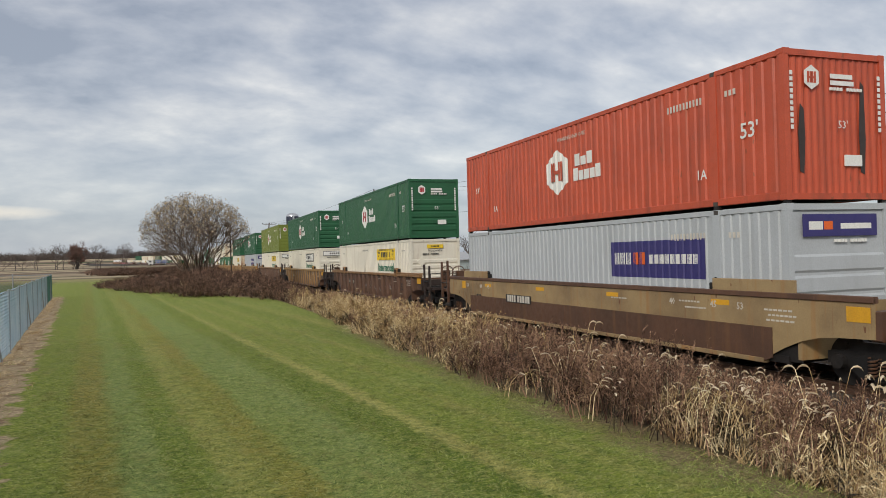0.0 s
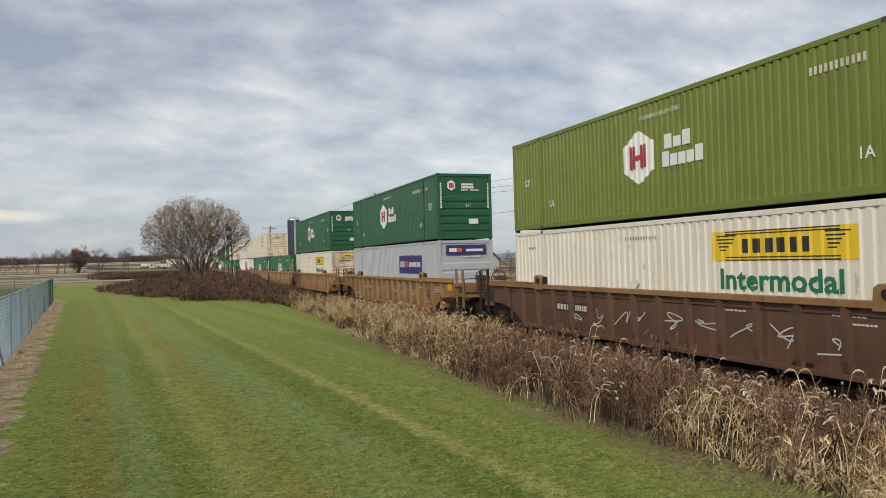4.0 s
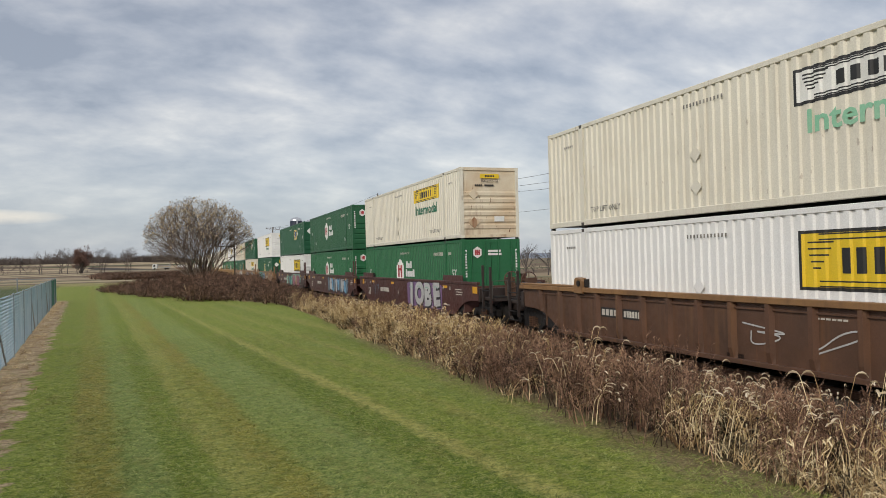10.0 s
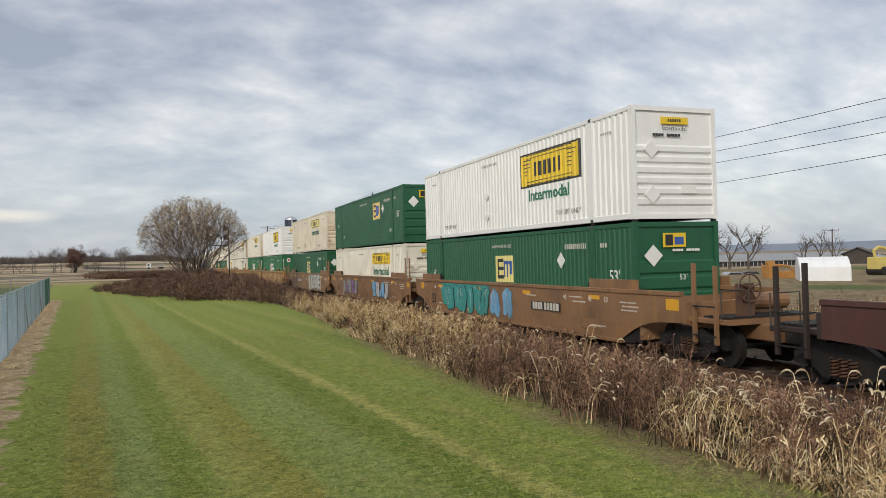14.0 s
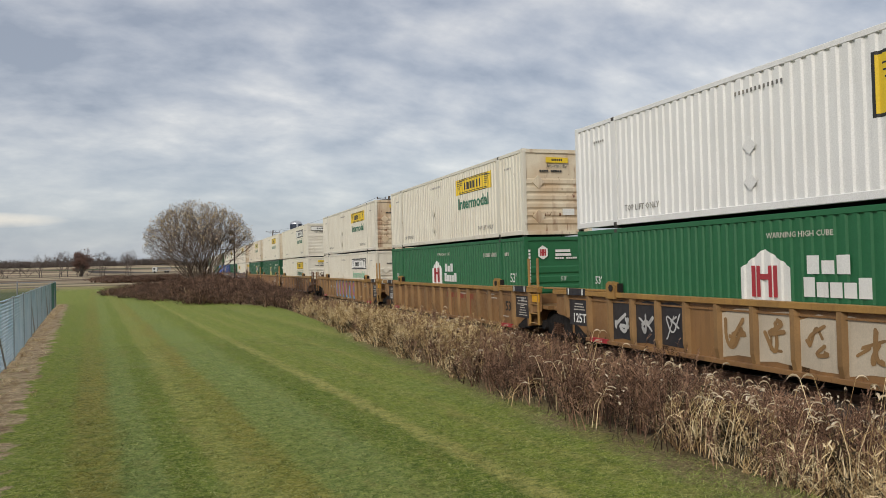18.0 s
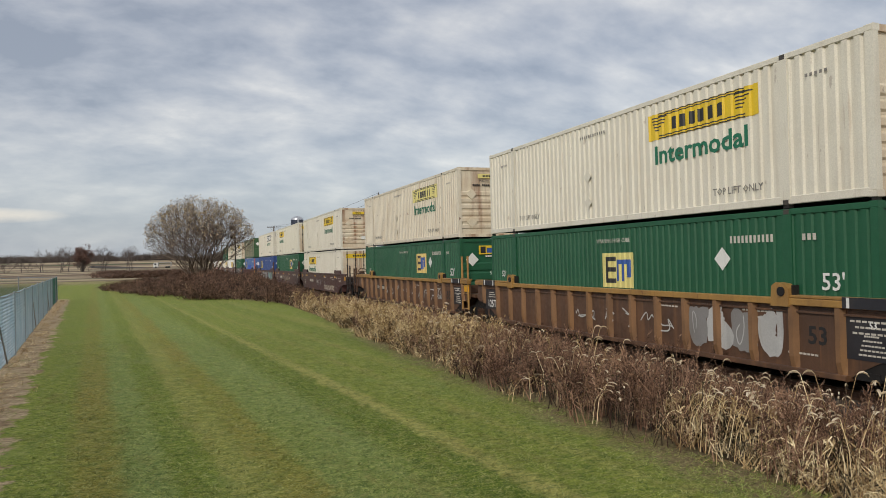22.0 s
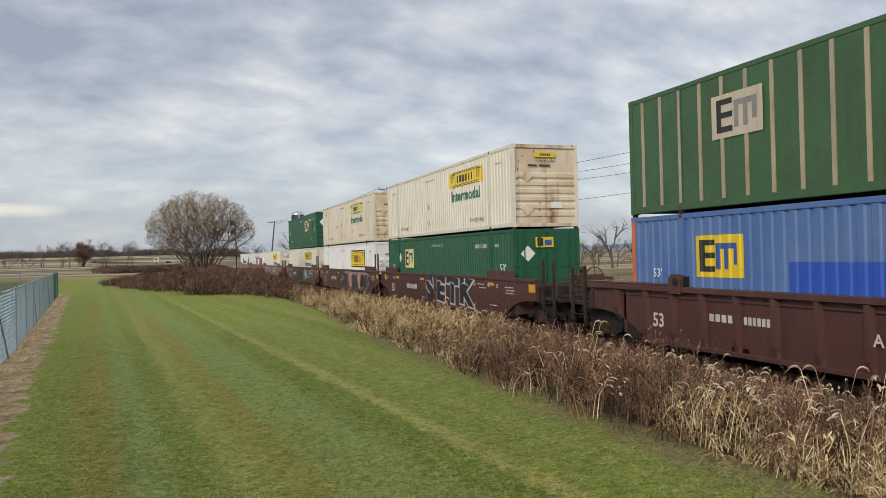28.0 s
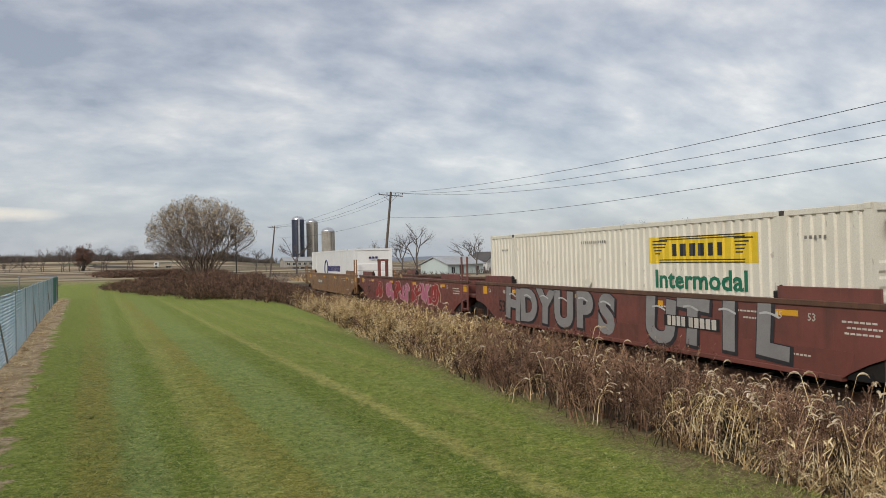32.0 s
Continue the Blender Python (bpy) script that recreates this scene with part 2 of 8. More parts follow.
# ---- mesh tools ----
class Geo:
    """Collects vertices and faces of one mesh."""

    def __init__(self):
        self.v, self.f = [], []

    def face(self, *pts):
        n = len(self.v)
        self.v += [tuple(p) for p in pts]
        self.f.append(tuple(range(n, n + len(pts))))
        return self

    def box(self, x0, x1, y0, y1, z0, z1, bev=0.0):
        if bev:
            return self.prism([(x0 + bev, z0), (x1 - bev, z0), (x1, z0 + bev), (x1, z1 - bev), (x1 - bev, z1), (x0 + bev, z1), (x0, z1 - bev), (x0, z0 + bev)], "y", y0, y1)
        n = len(self.v)
        self.v += [(x, y, z) for x in (x0, x1) for y in (y0, y1) for z in (z0, z1)]
        self.f += [tuple(n + i for i in q) for q in ((0, 1, 3, 2), (4, 6, 7, 5), (0, 4, 5, 1), (2, 3, 7, 6), (0, 2, 6, 4), (1, 5, 7, 3))]
        return self

    def prism(self, pts, axis, a, b):
        """A polygon pushed along one axis from a to b. pts: (x, z) for y, (y, z) for x, (x, y) for z."""
        put = {"y": lambda p, c: (p[0], c, p[1]), "x": lambda p, c: (c, p[0], p[1]), "z": lambda p, c: (p[0], p[1], c)}[axis]
        n, k = len(self.v), len(pts)
        self.v += [put(p, a) for p in pts] + [put(p, b) for p in pts]
        self.f += [tuple(range(n, n + k)), tuple(range(n + 2 * k - 1, n + k - 1, -1))]
        self.f += [(n + i, n + k + i, n + k + (i + 1) % k, n + (i + 1) % k) for i in range(k)]
        return self

    def rod(self, p0, p1, r, n=8, r1=None):
        p0, p1 = Vector(p0), Vector(p1)
        r1 = r if r1 is None else r1
        d = (p1 - p0).normalized()
        u = d.orthogonal().normalized()
        w = d.cross(u)
        s = len(self.v)
        for p, q in ((p0, r), (p1, r1)):
            self.v += [tuple(p + q * (math.cos(2 * math.pi * i / n) * u + math.sin(2 * math.pi * i / n) * w)) for i in range(n)]
        self.f += [(s + i, s + (i + 1) % n, s + n + (i + 1) % n, s + n + i) for i in range(n)]
        self.f += [tuple(range(s + n - 1, s - 1, -1)), tuple(range(s + n, s + 2 * n))]
        return self

    def path(self, pts, r, n=6):
        """A bent round bar through pts, in one piece."""
        pts = [Vector(p) for p in pts]
        s, k = len(self.v), len(pts)
        u = (pts[1] - pts[0]).orthogonal().normalized()
        for i, p in enumerate(pts):
            d = (pts[min(i + 1, k - 1)] - pts[max(i - 1, 0)]).normalized()
            u = (u - d * u.dot(d)).normalized()
            w = d.cross(u)
            self.v += [tuple(p + r * (math.cos(2 * math.pi * j / n) * u + math.sin(2 * math.pi * j / n) * w)) for j in range(n)]
        for i in range(k - 1):
            self.f += [(s + i * n + j, s + i * n + (j + 1) % n, s + (i + 1) * n + (j + 1) % n, s + (i + 1) * n + j) for j in range(n)]
        self.f += [tuple(range(s + n - 1, s - 1, -1)), tuple(range(s + (k - 1) * n, s + k * n))]
        return self

    def ring(self, c, R, r, axis="x", n=20, k=6):
        c = Vector(c)
        e = {"x": (Vector((0, 1, 0)), Vector((0, 0, 1)), Vector((1, 0, 0))), "y": (Vector((1, 0, 0)), Vector((0, 0, 1)), Vector((0, 1, 0)))}[axis]
        s = len(self.v)
        for i in range(n):
            a = 2 * math.pi * i / n
            d = math.cos(a) * e[0] + math.sin(a) * e[1]
            for j in range(k):
                b = 2 * math.pi * j / k
                self.v.append(tuple(c + d * (R + r * math.cos(b)) + e[2] * r * math.sin(b)))
        for i in range(n):
            for j in range(k):
                self.f.append((s + i * k + j, s + ((i + 1) % n) * k + j, s + ((i + 1) % n) * k + (j + 1) % k, s + i * k + (j + 1) % k))
        return self

    def mesh(self, name, material_):
        me = bpy.data.meshes.new(name)
        me.from_pydata(self.v, [], self.f)
        bm = bmesh.new()
        bm.from_mesh(me)
        bmesh.ops.recalc_face_normals(bm, faces=bm.faces)
        bm.to_mesh(me)
        bm.free()
        me.materials.append(material_)
        return me


MESHES = {}


def shared(key, material_key, build):
    """One mesh for all alike parts: built at the first call, then used again."""
    k = (key, material_key)
    if k not in MESHES:
        g = Geo()
        build(g)
        MESHES[k] = g.mesh(key if isinstance(key, str) else str(key[0]), mat(material_key))
    return MESHES[k]


def part(name, mesh, parent, label="", at=None):
    ob = new(name, mesh)
    ob.parent = parent
    if at is not None:
        ob.matrix_basis = at
    if label:
        ob["label"] = label
    return ob


def thing(name, label, category, group="", at=None, kind=""):
    ob = new(name)
    ob.empty_display_size = 0.3
    if at is not None:
        ob.matrix_basis = at
    return tagged(ob, label, category, group, kind)


def lettering(body, size, material_key, bold=0.0, wide=1.0):
    """Flat letters with a little thickness, as a shared mesh; they stand on the x axis and face +z."""
    k = ("text", body, size, material_key, bold, wide)
    if k not in MESHES:
        cu = bpy.data.curves.new("text", "FONT")
        cu.body, cu.size, cu.extrude, cu.resolution_u, cu.offset = body, size, 0.001, 4 if size > 0.8 else 2 if size > 0.3 else 1, bold * size
        cu.align_x, cu.align_y = "CENTER", "CENTER"
        ob = new("text", cu)
        bpy.context.view_layer.update()
        me = bpy.data.meshes.new_from_object(ob.evaluated_get(bpy.context.evaluated_depsgraph_get()))
        bpy.data.objects.remove(ob)
        me.transform(Matrix.Diagonal((wide, 1, 1, 1)))
        me.materials.clear()
        me.materials.append(mat(material_key))
        MESHES[k] = me
    return MESHES[k]


def on_side(x, y, z):
    """A pose on a wall that faces -x, letters reading towards -y."""
    return Matrix(((0, 0, -1, x), (-1, 0, 0, y), (0, 1, 0, z), (0, 0, 0, 1)))


def on_end(x, y, z):
    """A pose on a wall that faces -y, letters reading towards +x."""
    return Matrix(((1, 0, 0, x), (0, 0, -1, y), (0, 1, 0, z), (0, 0, 0, 1)))

# ---- ground: lawn, ditch, fields ----
def ground_z(x, y):
    """Height of the ground: a flat lawn, a ditch beside the track, fields beyond."""
    far = min(1.0, max(0.0, (y - 30) / 60))
    edge = 4.0 + 1.2 * far
    if x < edge:
        z = 0.0
    elif x < 8.2:
        z = -1.15 * (x - edge) / (8.2 - edge)
    elif x < 16.5:
        z = -1.15
    elif x < 60:
        z = -1.15 - 1.55 * max(0.0, x - 26) / 34 * (1 - far)
    else:
        z = -2.70 + 1.55 * far
    if y > 150:
        z = max(z, -1.15)
        # beyond the bend the fields climb to a low crest
        z += 7.5 * min(1.0, max(0.0, (y - 690) / 200)) * min(1.0, max(0.0, (0.14 * y - x) / (0.10 * y)))
    return z + 0.03 * noise.noise((x * 0.12, y * 0.12, 3.3)) * min(1, abs(x) / 3 + 0.2)


def ground_material(key="ground_cover", blades=False):
    m = bpy.data.materials.new(key)
    m.use_nodes = True
    nt = m.node_tree
    nt.nodes.clear()
    N, K = nt.nodes.new, nt.links.new
    out, sh = N("ShaderNodeOutputMaterial"), N("ShaderNodeBsdfPrincipled")
    K(sh.outputs[0], out.inputs[0])
    tc, sep = N("ShaderNodeTexCoord"), N("ShaderNodeSeparateXYZ")
    K(tc.outputs["Object"], sep.inputs[0])
    X, Y = sep.outputs[0], sep.outputs[1]

    def op(kind, a, b=None, clamp=False):
        n = N("ShaderNodeMath")
        n.operation, n.use_clamp = kind, clamp
        for i, v in enumerate((a, b)):
            if v is None:
                continue
            if isinstance(v, (int, float)):
                n.inputs[i].default_value = v
            else:
                K(v, n.inputs[i])
        return n.outputs[0]

    def tex(scale, detail, stretch=(1, 1, 1), turn=0.0, rough=0.55):
        mp, n = N("ShaderNodeMapping"), N("ShaderNodeTexNoise")
        mp.inputs["Rotation"].default_value = (0, 0, radians(turn))
        mp.inputs["Scale"].default_value = stretch
        n.inputs["Scale"].default_value, n.inputs["Detail"].default_value, n.inputs["Roughness"].default_value = scale, detail, rough
        K(tc.outputs["Object"], mp.inputs[0])
        K(mp.outputs[0], n.inputs["Vector"])
        return n.outputs["Fac"]

    def ranged(v, a, b, lo=0.0, hi=1.0):
        n = N("ShaderNodeMapRange")
        n.inputs["From Min"].default_value, n.inputs["From Max"].default_value = a, b
        n.inputs["To Min"].default_value, n.inputs["To Max"].default_value = lo, hi
        K(v, n.inputs["Value"])
        return n.outputs[0]

    def blend(fac, a, b):
        n = N("ShaderNodeMix")
        n.data_type = "RGBA"
        K(fac, n.inputs["Factor"])
        for i, v in ((6, a), (7, b)):
            if isinstance(v, tuple):
                n.inputs[i].default_value = (*v, 1)
            else:
                K(v, n.inputs[i])
        return n.outputs[2]

    fine, mid = op("ADD", op("MULTIPLY", tex(9.0, 12, rough=0.88), 0.38), op("MULTIPLY", tex(60, 5, rough=0.9), 0.62)), tex(2.2, 6)
    # mown turf: each pass of the mower, laid along the fence, has its own tone
    sway = op("MULTIPLY", op("SUBTRACT", tex(0.35, 3), 0.5), 0.22)
    rag = op("MULTIPLY", op("SUBTRACT", tex(7.0, 4, (1.0, 0.5, 1), 5, 0.7), 0.5), 0.34)
    along = op("ADD", op("ADD", op("ADD", X, op("MULTIPLY", Y, 0.094)), sway), rag)
    ramp = N("ShaderNodeValToRGB")
    K(ranged(along, -1.0, 7.0), ramp.inputs[0])
    e = ramp.color_ramp.elements
    tones = {"g": (0.230, 0.292, 0.036, 1), "b": (0.232, 0.320, 0.096, 1), "d": (0.120, 0.192, 0.009, 1), "s": (0.480, 0.435, 0.130, 1), "w": (0.310, 0.240, 0.046, 1), "p": (0.365, 0.340, 0.088, 1)}
    e[0].position, e[1].position = 0.0, 1.0
    e[0].color, e[1].color = tones["g"], tones["g"]
    for at, tone in ((-0.30, "g"), (-0.14, "w"), (0.10, "w"), (0.24, "b"), (0.46, "b"), (0.58, "d"), (0.82, "d"), (0.93, "p"), (1.14, "p"), (1.24, "w"), (1.46, "w"), (1.58, "b"), (2.15, "b"), (2.40, "d"), (2.72, "d"), (2.82, "s"), (2.92, "s"), (3.02, "g"), (3.48, "g"), (3.62, "p"), (3.76, "g"), (4.10, "g"), (4.26, "p"), (4.42, "g"), (4.9, "d"), (5.3, "p"), (5.7, "g")):
        el = e.new((at + 1.0) / 8.0)
        el.color = tones[tone]
    # the passes fade and come back along their length
    grass = blend(ranged(tex(0.5, 4, (1.4, 0.30, 1), 5), 0.40, 0.66, 0.0, 0.65), ramp.outputs[0], tones["g"][:3])
    grass = blend(ranged(Y, 12, 42, 0.0, 0.55), grass, (0.235, 0.285, 0.050))
    # blades, thatch and clippings: light and dark flecks at three sizes
    grass = blend(ranged(fine, 0.50, 0.585, 0, 0.72), grass, (0.56, 0.56, 0.150))
    grass = blend(ranged(fine, 0.495, 0.41, 0, 0.85), grass, (0.030, 0.055, 0.007))
    grass = blend(ranged(tex(13, 5, (0.7, 1.5, 1), 6, 0.75), 0.48, 0.62, 0, 0.72), grass, (0.060, 0.112, 0.014))
    grass = blend(ranged(tex(17, 4, (0.7, 1.4, 1), 20, 0.75), 0.53, 0.65, 0, 0.70), grass, (0.42, 0.39, 0.14))
    grass = blend(ranged(tex(5.0, 6, (0.9, 1.3, 1), -15, 0.72), 0.50, 0.62, 0, 0.45), grass, (0.105, 0.165, 0.022))
    grass = blend(ranged(tex(1.5, 7, (1.5, 0.55, 1), 6, 0.68), 0.54, 0.68, 0, 0.40), grass, (0.24, 0.195, 0.060))
    grass = blend(ranged(tex(0.8, 5, (1.3, 0.6, 1), 0, 0.6), 0.55, 0.68, 0, 0.35), grass, (0.22, 0.29, 0.085))
    grass = blend(ranged(tex(28, 3, (0.8, 1.3, 1), 11, 0.7), 0.53, 0.65, 0, 0.42), grass, (0.055, 0.100, 0.012))
    grass = blend(ranged(tex(31, 3, (0.8, 1.3, 1), -20, 0.7), 0.55, 0.67, 0, 0.42), grass, (0.50, 0.48, 0.17))
    grass = blend(ranged(tex(70, 2, rough=0.6), 0.70, 0.74, 0, 0.8), grass, (0.68, 0.64, 0.38))
    if blades:
        geo = N("ShaderNodeNewGeometry")
        grass = blend(ranged(geo.outputs["Random Per Island"], 0.6, 1, 0.0, 0.65), grass, (0.50, 0.52, 0.20))
        grass = blend(ranged(geo.outputs["Random Per Island"], 0.45, 0, 0.0, 0.75), grass, (0.035, 0.065, 0.010))
        K(grass, sh.inputs["Base Color"])
        sh.inputs["Roughness"].default_value = 0.8
        M[key] = m
        return m
    # straw strip along the fence
    d = op("ADD", op("ADD", X, op("MULTIPLY", Y, 0.105)), 1.25)
    ragged = op("ADD", d, op("MULTIPLY", op("SUBTRACT", tex(2.2, 7, rough=0.65), 0.5), 1.1))
    straw = blend(ranged(tex(26, 6, rough=0.75), 0.3, 0.7), (0.20, 0.135, 0.075), (0.72, 0.57, 0.37))
    straw = blend(ranged(tex(2.6, 6, rough=0.7), 0.48, 0.60, 0, 0.8), straw, blend(ranged(tex(20, 5, rough=0.8), 0.35, 0.65), (0.10, 0.062, 0.035), (0.36, 0.24, 0.13)))
    colour = blend(op("MULTIPLY", ranged(ragged, 0.52, 0.60, 1, 0), ranged(Y, 42, 45, 1, 0)), grass, straw)
    beyond = ranged(ragged, -0.9, -0.7, 1, 0)
    colour = blend(beyond, colour, blend(ranged(mid, 0.3, 0.7), (0.06, 0.095, 0.03), (0.13, 0.14, 0.06)))
    # earth and litter under the weeds and by the track
    earth = blend(ranged(tex(9, 6), 0.3, 0.7), (0.030, 0.022, 0.015), (0.12, 0.085, 0.052))
    bank = op("ADD", X, op("MULTIPLY", op("SUBTRACT", tex(1.1, 4), 0.5), 0.8))
    # the weeds' edge swings out towards the fence beyond the bend
    swing = op("MULTIPLY", op("MINIMUM", op("MAXIMUM", op("SUBTRACT", Y, 31.0), 0.0), 30.0), 0.335)
    rim = op("ADD", op("ADD", bank, swing), op("MULTIPLY", op("SUBTRACT", tex(5.0, 6, rough=0.7), 0.5), 0.9))
    rim = op("SUBTRACT", rim, ranged(Y, 14, 25, 0, 0.75))
    litter = blend(ranged(tex(30, 6, rough=0.8), 0.35, 0.65), (0.085, 0.055, 0.032), (0.42, 0.31, 0.18))
    inside = ranged(Y, 60, 63, 1, 0)
    colour = blend(op("MULTIPLY", ranged(rim, 3.35, 3.75, 0, 0.85), inside), colour, litter)
    colour = blend(op("MULTIPLY", ranged(rim, 3.95, 4.5), inside), colour, earth)
    colour = blend(ranged(bank, 7.0, 8.0), colour, earth)
    # rank tan grass between the mown lawn and the fields
    colour = blend(op("MULTIPLY", ranged(op("ADD", Y, op("MULTIPLY", op("SUBTRACT", tex(0.15, 4), 0.5), 24)), 74, 88, 0, 0.8), ranged(bank, 7.0, 8.0, 1, 0)), colour, blend(ranged(tex(0.7, 5), 0.35, 0.65), (0.19, 0.17, 0.065), (0.40, 0.33, 0.17)))
    # rough meadow past the track
    meadow = blend(ranged(tex(0.9, 6), 0.3, 0.7), (0.13, 0.095, 0.05), (0.30, 0.235, 0.13))
    colour = blend(ranged(bank, 17, 20), colour, blend(ranged(tex(0.06, 3), 0.58, 0.66), meadow, (0.09, 0.115, 0.035)))
    # stubble fields far off
    stripes = tex(0.02, 3, (0.25, 1, 1))
    field = blend(ranged(stripes, 0.42, 0.52), (0.44, 0.355, 0.23), (0.16, 0.115, 0.075))
    field = blend(ranged(tex(0.013, 2, (0.3, 1.2, 1)), 0.56, 0.62), field, (0.07, 0.095, 0.035))
    away = op("ADD", Y, op("MULTIPLY", op("SUBTRACT", tex(0.05, 3), 0.5), 30))
    colour = blend(ranged(away, 92, 100), colour, field)
    K(colour, sh.inputs["Base Color"])
    sh.inputs["Roughness"].default_value = 0.9
    sh.inputs["Specular IOR Level"].default_value = 0.2
    b = N("ShaderNodeBump")
    b.inputs["Strength"].default_value, b.inputs["Distance"].default_value = 0.7, 0.04
    K(fine, b.inputs["Height"])
    K(b.outputs[0], sh.inputs["Normal"])
    return m


def build_ground():
    xs = [-3000, -1500, -700, -350, -180, -90, -50, -30, -20] + [-14 + 0.6 * i for i in range(62)] + [24, 27, 31, 40, 60, 100, 180, 350, 700, 1500, 3000]
    ys = [-60, -30, -12] + [-6 + 0.8 * i for i in range(60)] + [44 + 3 * i for i in range(20)] + [110, 130, 160, 220, 320, 420, 500, 600, 660, 700, 740, 790, 840, 900, 1300, 1700, 3500]
    g = Geo()
    g.v = [(x, y, ground_z(x, y)) for y in ys for x in xs]
    n = len(xs)
    g.f = [(j * n + i, j * n + i + 1, (j + 1) * n + i + 1, (j + 1) * n + i) for j in range(len(ys) - 1) for i in range(n - 1)]
    me = g.mesh("ground", ground_material())
    for poly in me.polygons:
        poly.use_smooth = True
    return tagged(new("ground", me), "mown green lawn with straw patches and far stubble fields", "ground", kind="structure")


build_ground()
ground_material("turf", True)


# ---- railway track ----
M["ballast"] = material("ballast", (0.060, 0.054, 0.048), 0.9, 0, (0.03, 0.026, 0.022), 0.6, 3.0, grain=0.5, bump=0.9)
M["tie"] = material("tie", (0.075, 0.055, 0.04), 0.85, 0, (0.12, 0.10, 0.08), 0.5)
M["rail"] = material("rail", (0.13, 0.075, 0.05), 0.55, 0.5, (0.08, 0.05, 0.035), 0.4)
Y0, Y1 = -40.0, BEND


def build_track():
    g = Geo()
    prof = [(-3.1, -1.30), (-1.75, -1.10), (1.75, -1.10), (3.1, -1.30)]
    g.prism([(TRACK_X + x, z) for x, z in prof], "y", Y0, Y1)
    tagged(new("ballast", g.mesh("ballast", mat("ballast"))), "grey crushed-stone ballast under the rails", "ballast", kind="structure")
    rnd = random.Random(4)
    chips = Geo()
    for _ in range(2600):
        y = rnd.uniform(4, 60)
        x = TRACK_X + rnd.uniform(-2.9, 2.2)
        z = -1.10 if abs(x - TRACK_X) < 1.75 else -1.10 - 0.148 * (abs(x - TRACK_X) - 1.75)
        r = rnd.uniform(0.02, 0.05)
        chips.rod((x, y, z - 0.01), (x + rnd.uniform(-r, r), y + rnd.uniform(-r, r), z + r * 1.3), r, 4, r * 0.5)
    tagged(new("ballast_stones", chips.mesh("ballast_stones", mat("ballast"))), "loose grey ballast stones beside the track", "stones", kind="stuff")
    track = thing("railway_track", "rusty steel rails on dark wooden ties", "track", kind="structure")
    for x in (-0.755, 0.755):
        part("rail", shared(("rail", x), "rail", lambda g: g.prism([(TRACK_X + x + a, RAIL_Z + b) for a, b in ((-0.07, -0.17), (0.07, -0.17), (0.07, -0.155), (0.01, -0.13), (0.01, -0.045), (0.036, -0.035), (0.036, -0.004), (0.028, 0), (-0.028, 0), (-0.036, -0.004), (-0.036, -0.035), (-0.01, -0.045), (-0.01, -0.13), (-0.07, -0.155))], "y", Y0, Y1)), track)
    # the far bend: bed and rails follow the curve
    bend = [on_line(BEND + 12 * i, 0) for i in range(34)]

    def sweep(g, prof):
        n, k = len(g.v), len(prof)
        for m in bend:
            g.v += [tuple(m @ Vector((x, 0, z))) for x, z in prof]
        g.f += [(n + i * k + j, n + i * k + j + 1, n + (i + 1) * k + j + 1, n + (i + 1) * k + j) for i in range(len(bend) - 1) for j in range(k - 1)]
    bed = Geo()
    sweep(bed, [(-5.5, -3.0)] + prof + [(5.5, -3.0)])
    part("ballast_bend", bed.mesh("ballast_bend", mat("ballast")), track, "grey ballast of the far bend")
    for x in (-0.755, 0.755):
        part("rail", shared(("far_rail", x), "rail", lambda g: sweep(g, [(x - 0.036, -1.08), (x - 0.036, -0.90), (x + 0.036, -0.90), (x + 0.036, -1.08)])), track)
    tie = shared("tie", "tie", lambda g: g.box(TRACK_X - 1.3, TRACK_X + 1.3, -0.11, 0.11, -1.24, -1.065, 0.015))
    for i in range(150):
        part("tie", tie, track, "", Matrix.Translation((0, 3 + i * 0.52, 0)))


build_track()

# ---- the train ----
def ripple(y0, y1, pitch, depth):
    """Breakpoints (y, depth) of a sheet with upright corrugations between y0 and y1."""
    shape = ((0.0, 0.0), (0.46, 0.0), (0.58, 1.0), (0.88, 1.0))
    pts = []
    for i in range(int(math.floor(y0 / pitch)) - 1, int(math.ceil(y1 / pitch)) + 1):
        pts += [((i + s) * pitch, d * depth) for s, d in shape]
    ys, ds = [p[0] for p in pts], [p[1] for p in pts]
    inner = [(y, d) for y, d in pts if y0 < y < y1]
    return [(y0, float(np.interp(y0, ys, ds)))] + inner + [(y1, float(np.interp(y1, ys, ds)))]


def sheet(g, y0, y1, z0, z1, pitch, depth, proud=0.0, side=-1, outline=None):
    """A corrugated sheet on a long side. outline(y) may give its own bottom and top."""
    pts = ripple(y0, y1, pitch, depth)
    for (ya, da), (yb, db) in zip(pts, pts[1:]):
        xa, xb = side * (HALF - 0.012 - da + proud), side * (HALF - 0.012 - db + proud)
        za, zb = (outline(ya), outline(yb)) if outline else ((z0, z1), (z0, z1))
        g.face((xa, ya, za[0]), (xb, yb, zb[0]), (xb, yb, zb[1]), (xa, ya, za[1]))


def end_sheet(g, ribs):
    """The front wall: flat at the top, with broad level ribs below."""
    prof = [(0.0, 0.10)]
    z = 0.34
    for _ in range(ribs):
        h = 1.62 / ribs
        prof += [(0.0, z), (0.035, z + 0.05), (0.035, z + h - 0.10), (0.0, z + h - 0.05)]
        z += h
    prof += [(0.0, BOX_H - 0.10)]
    w = HALF - 0.09
    for (da, za), (db, zb) in zip(prof, prof[1:]):
        g.face((-w, 0.055 - da, za), (w, 0.055 - da, za), (w, 0.055 - db, zb), (-w, 0.055 - db, zb))


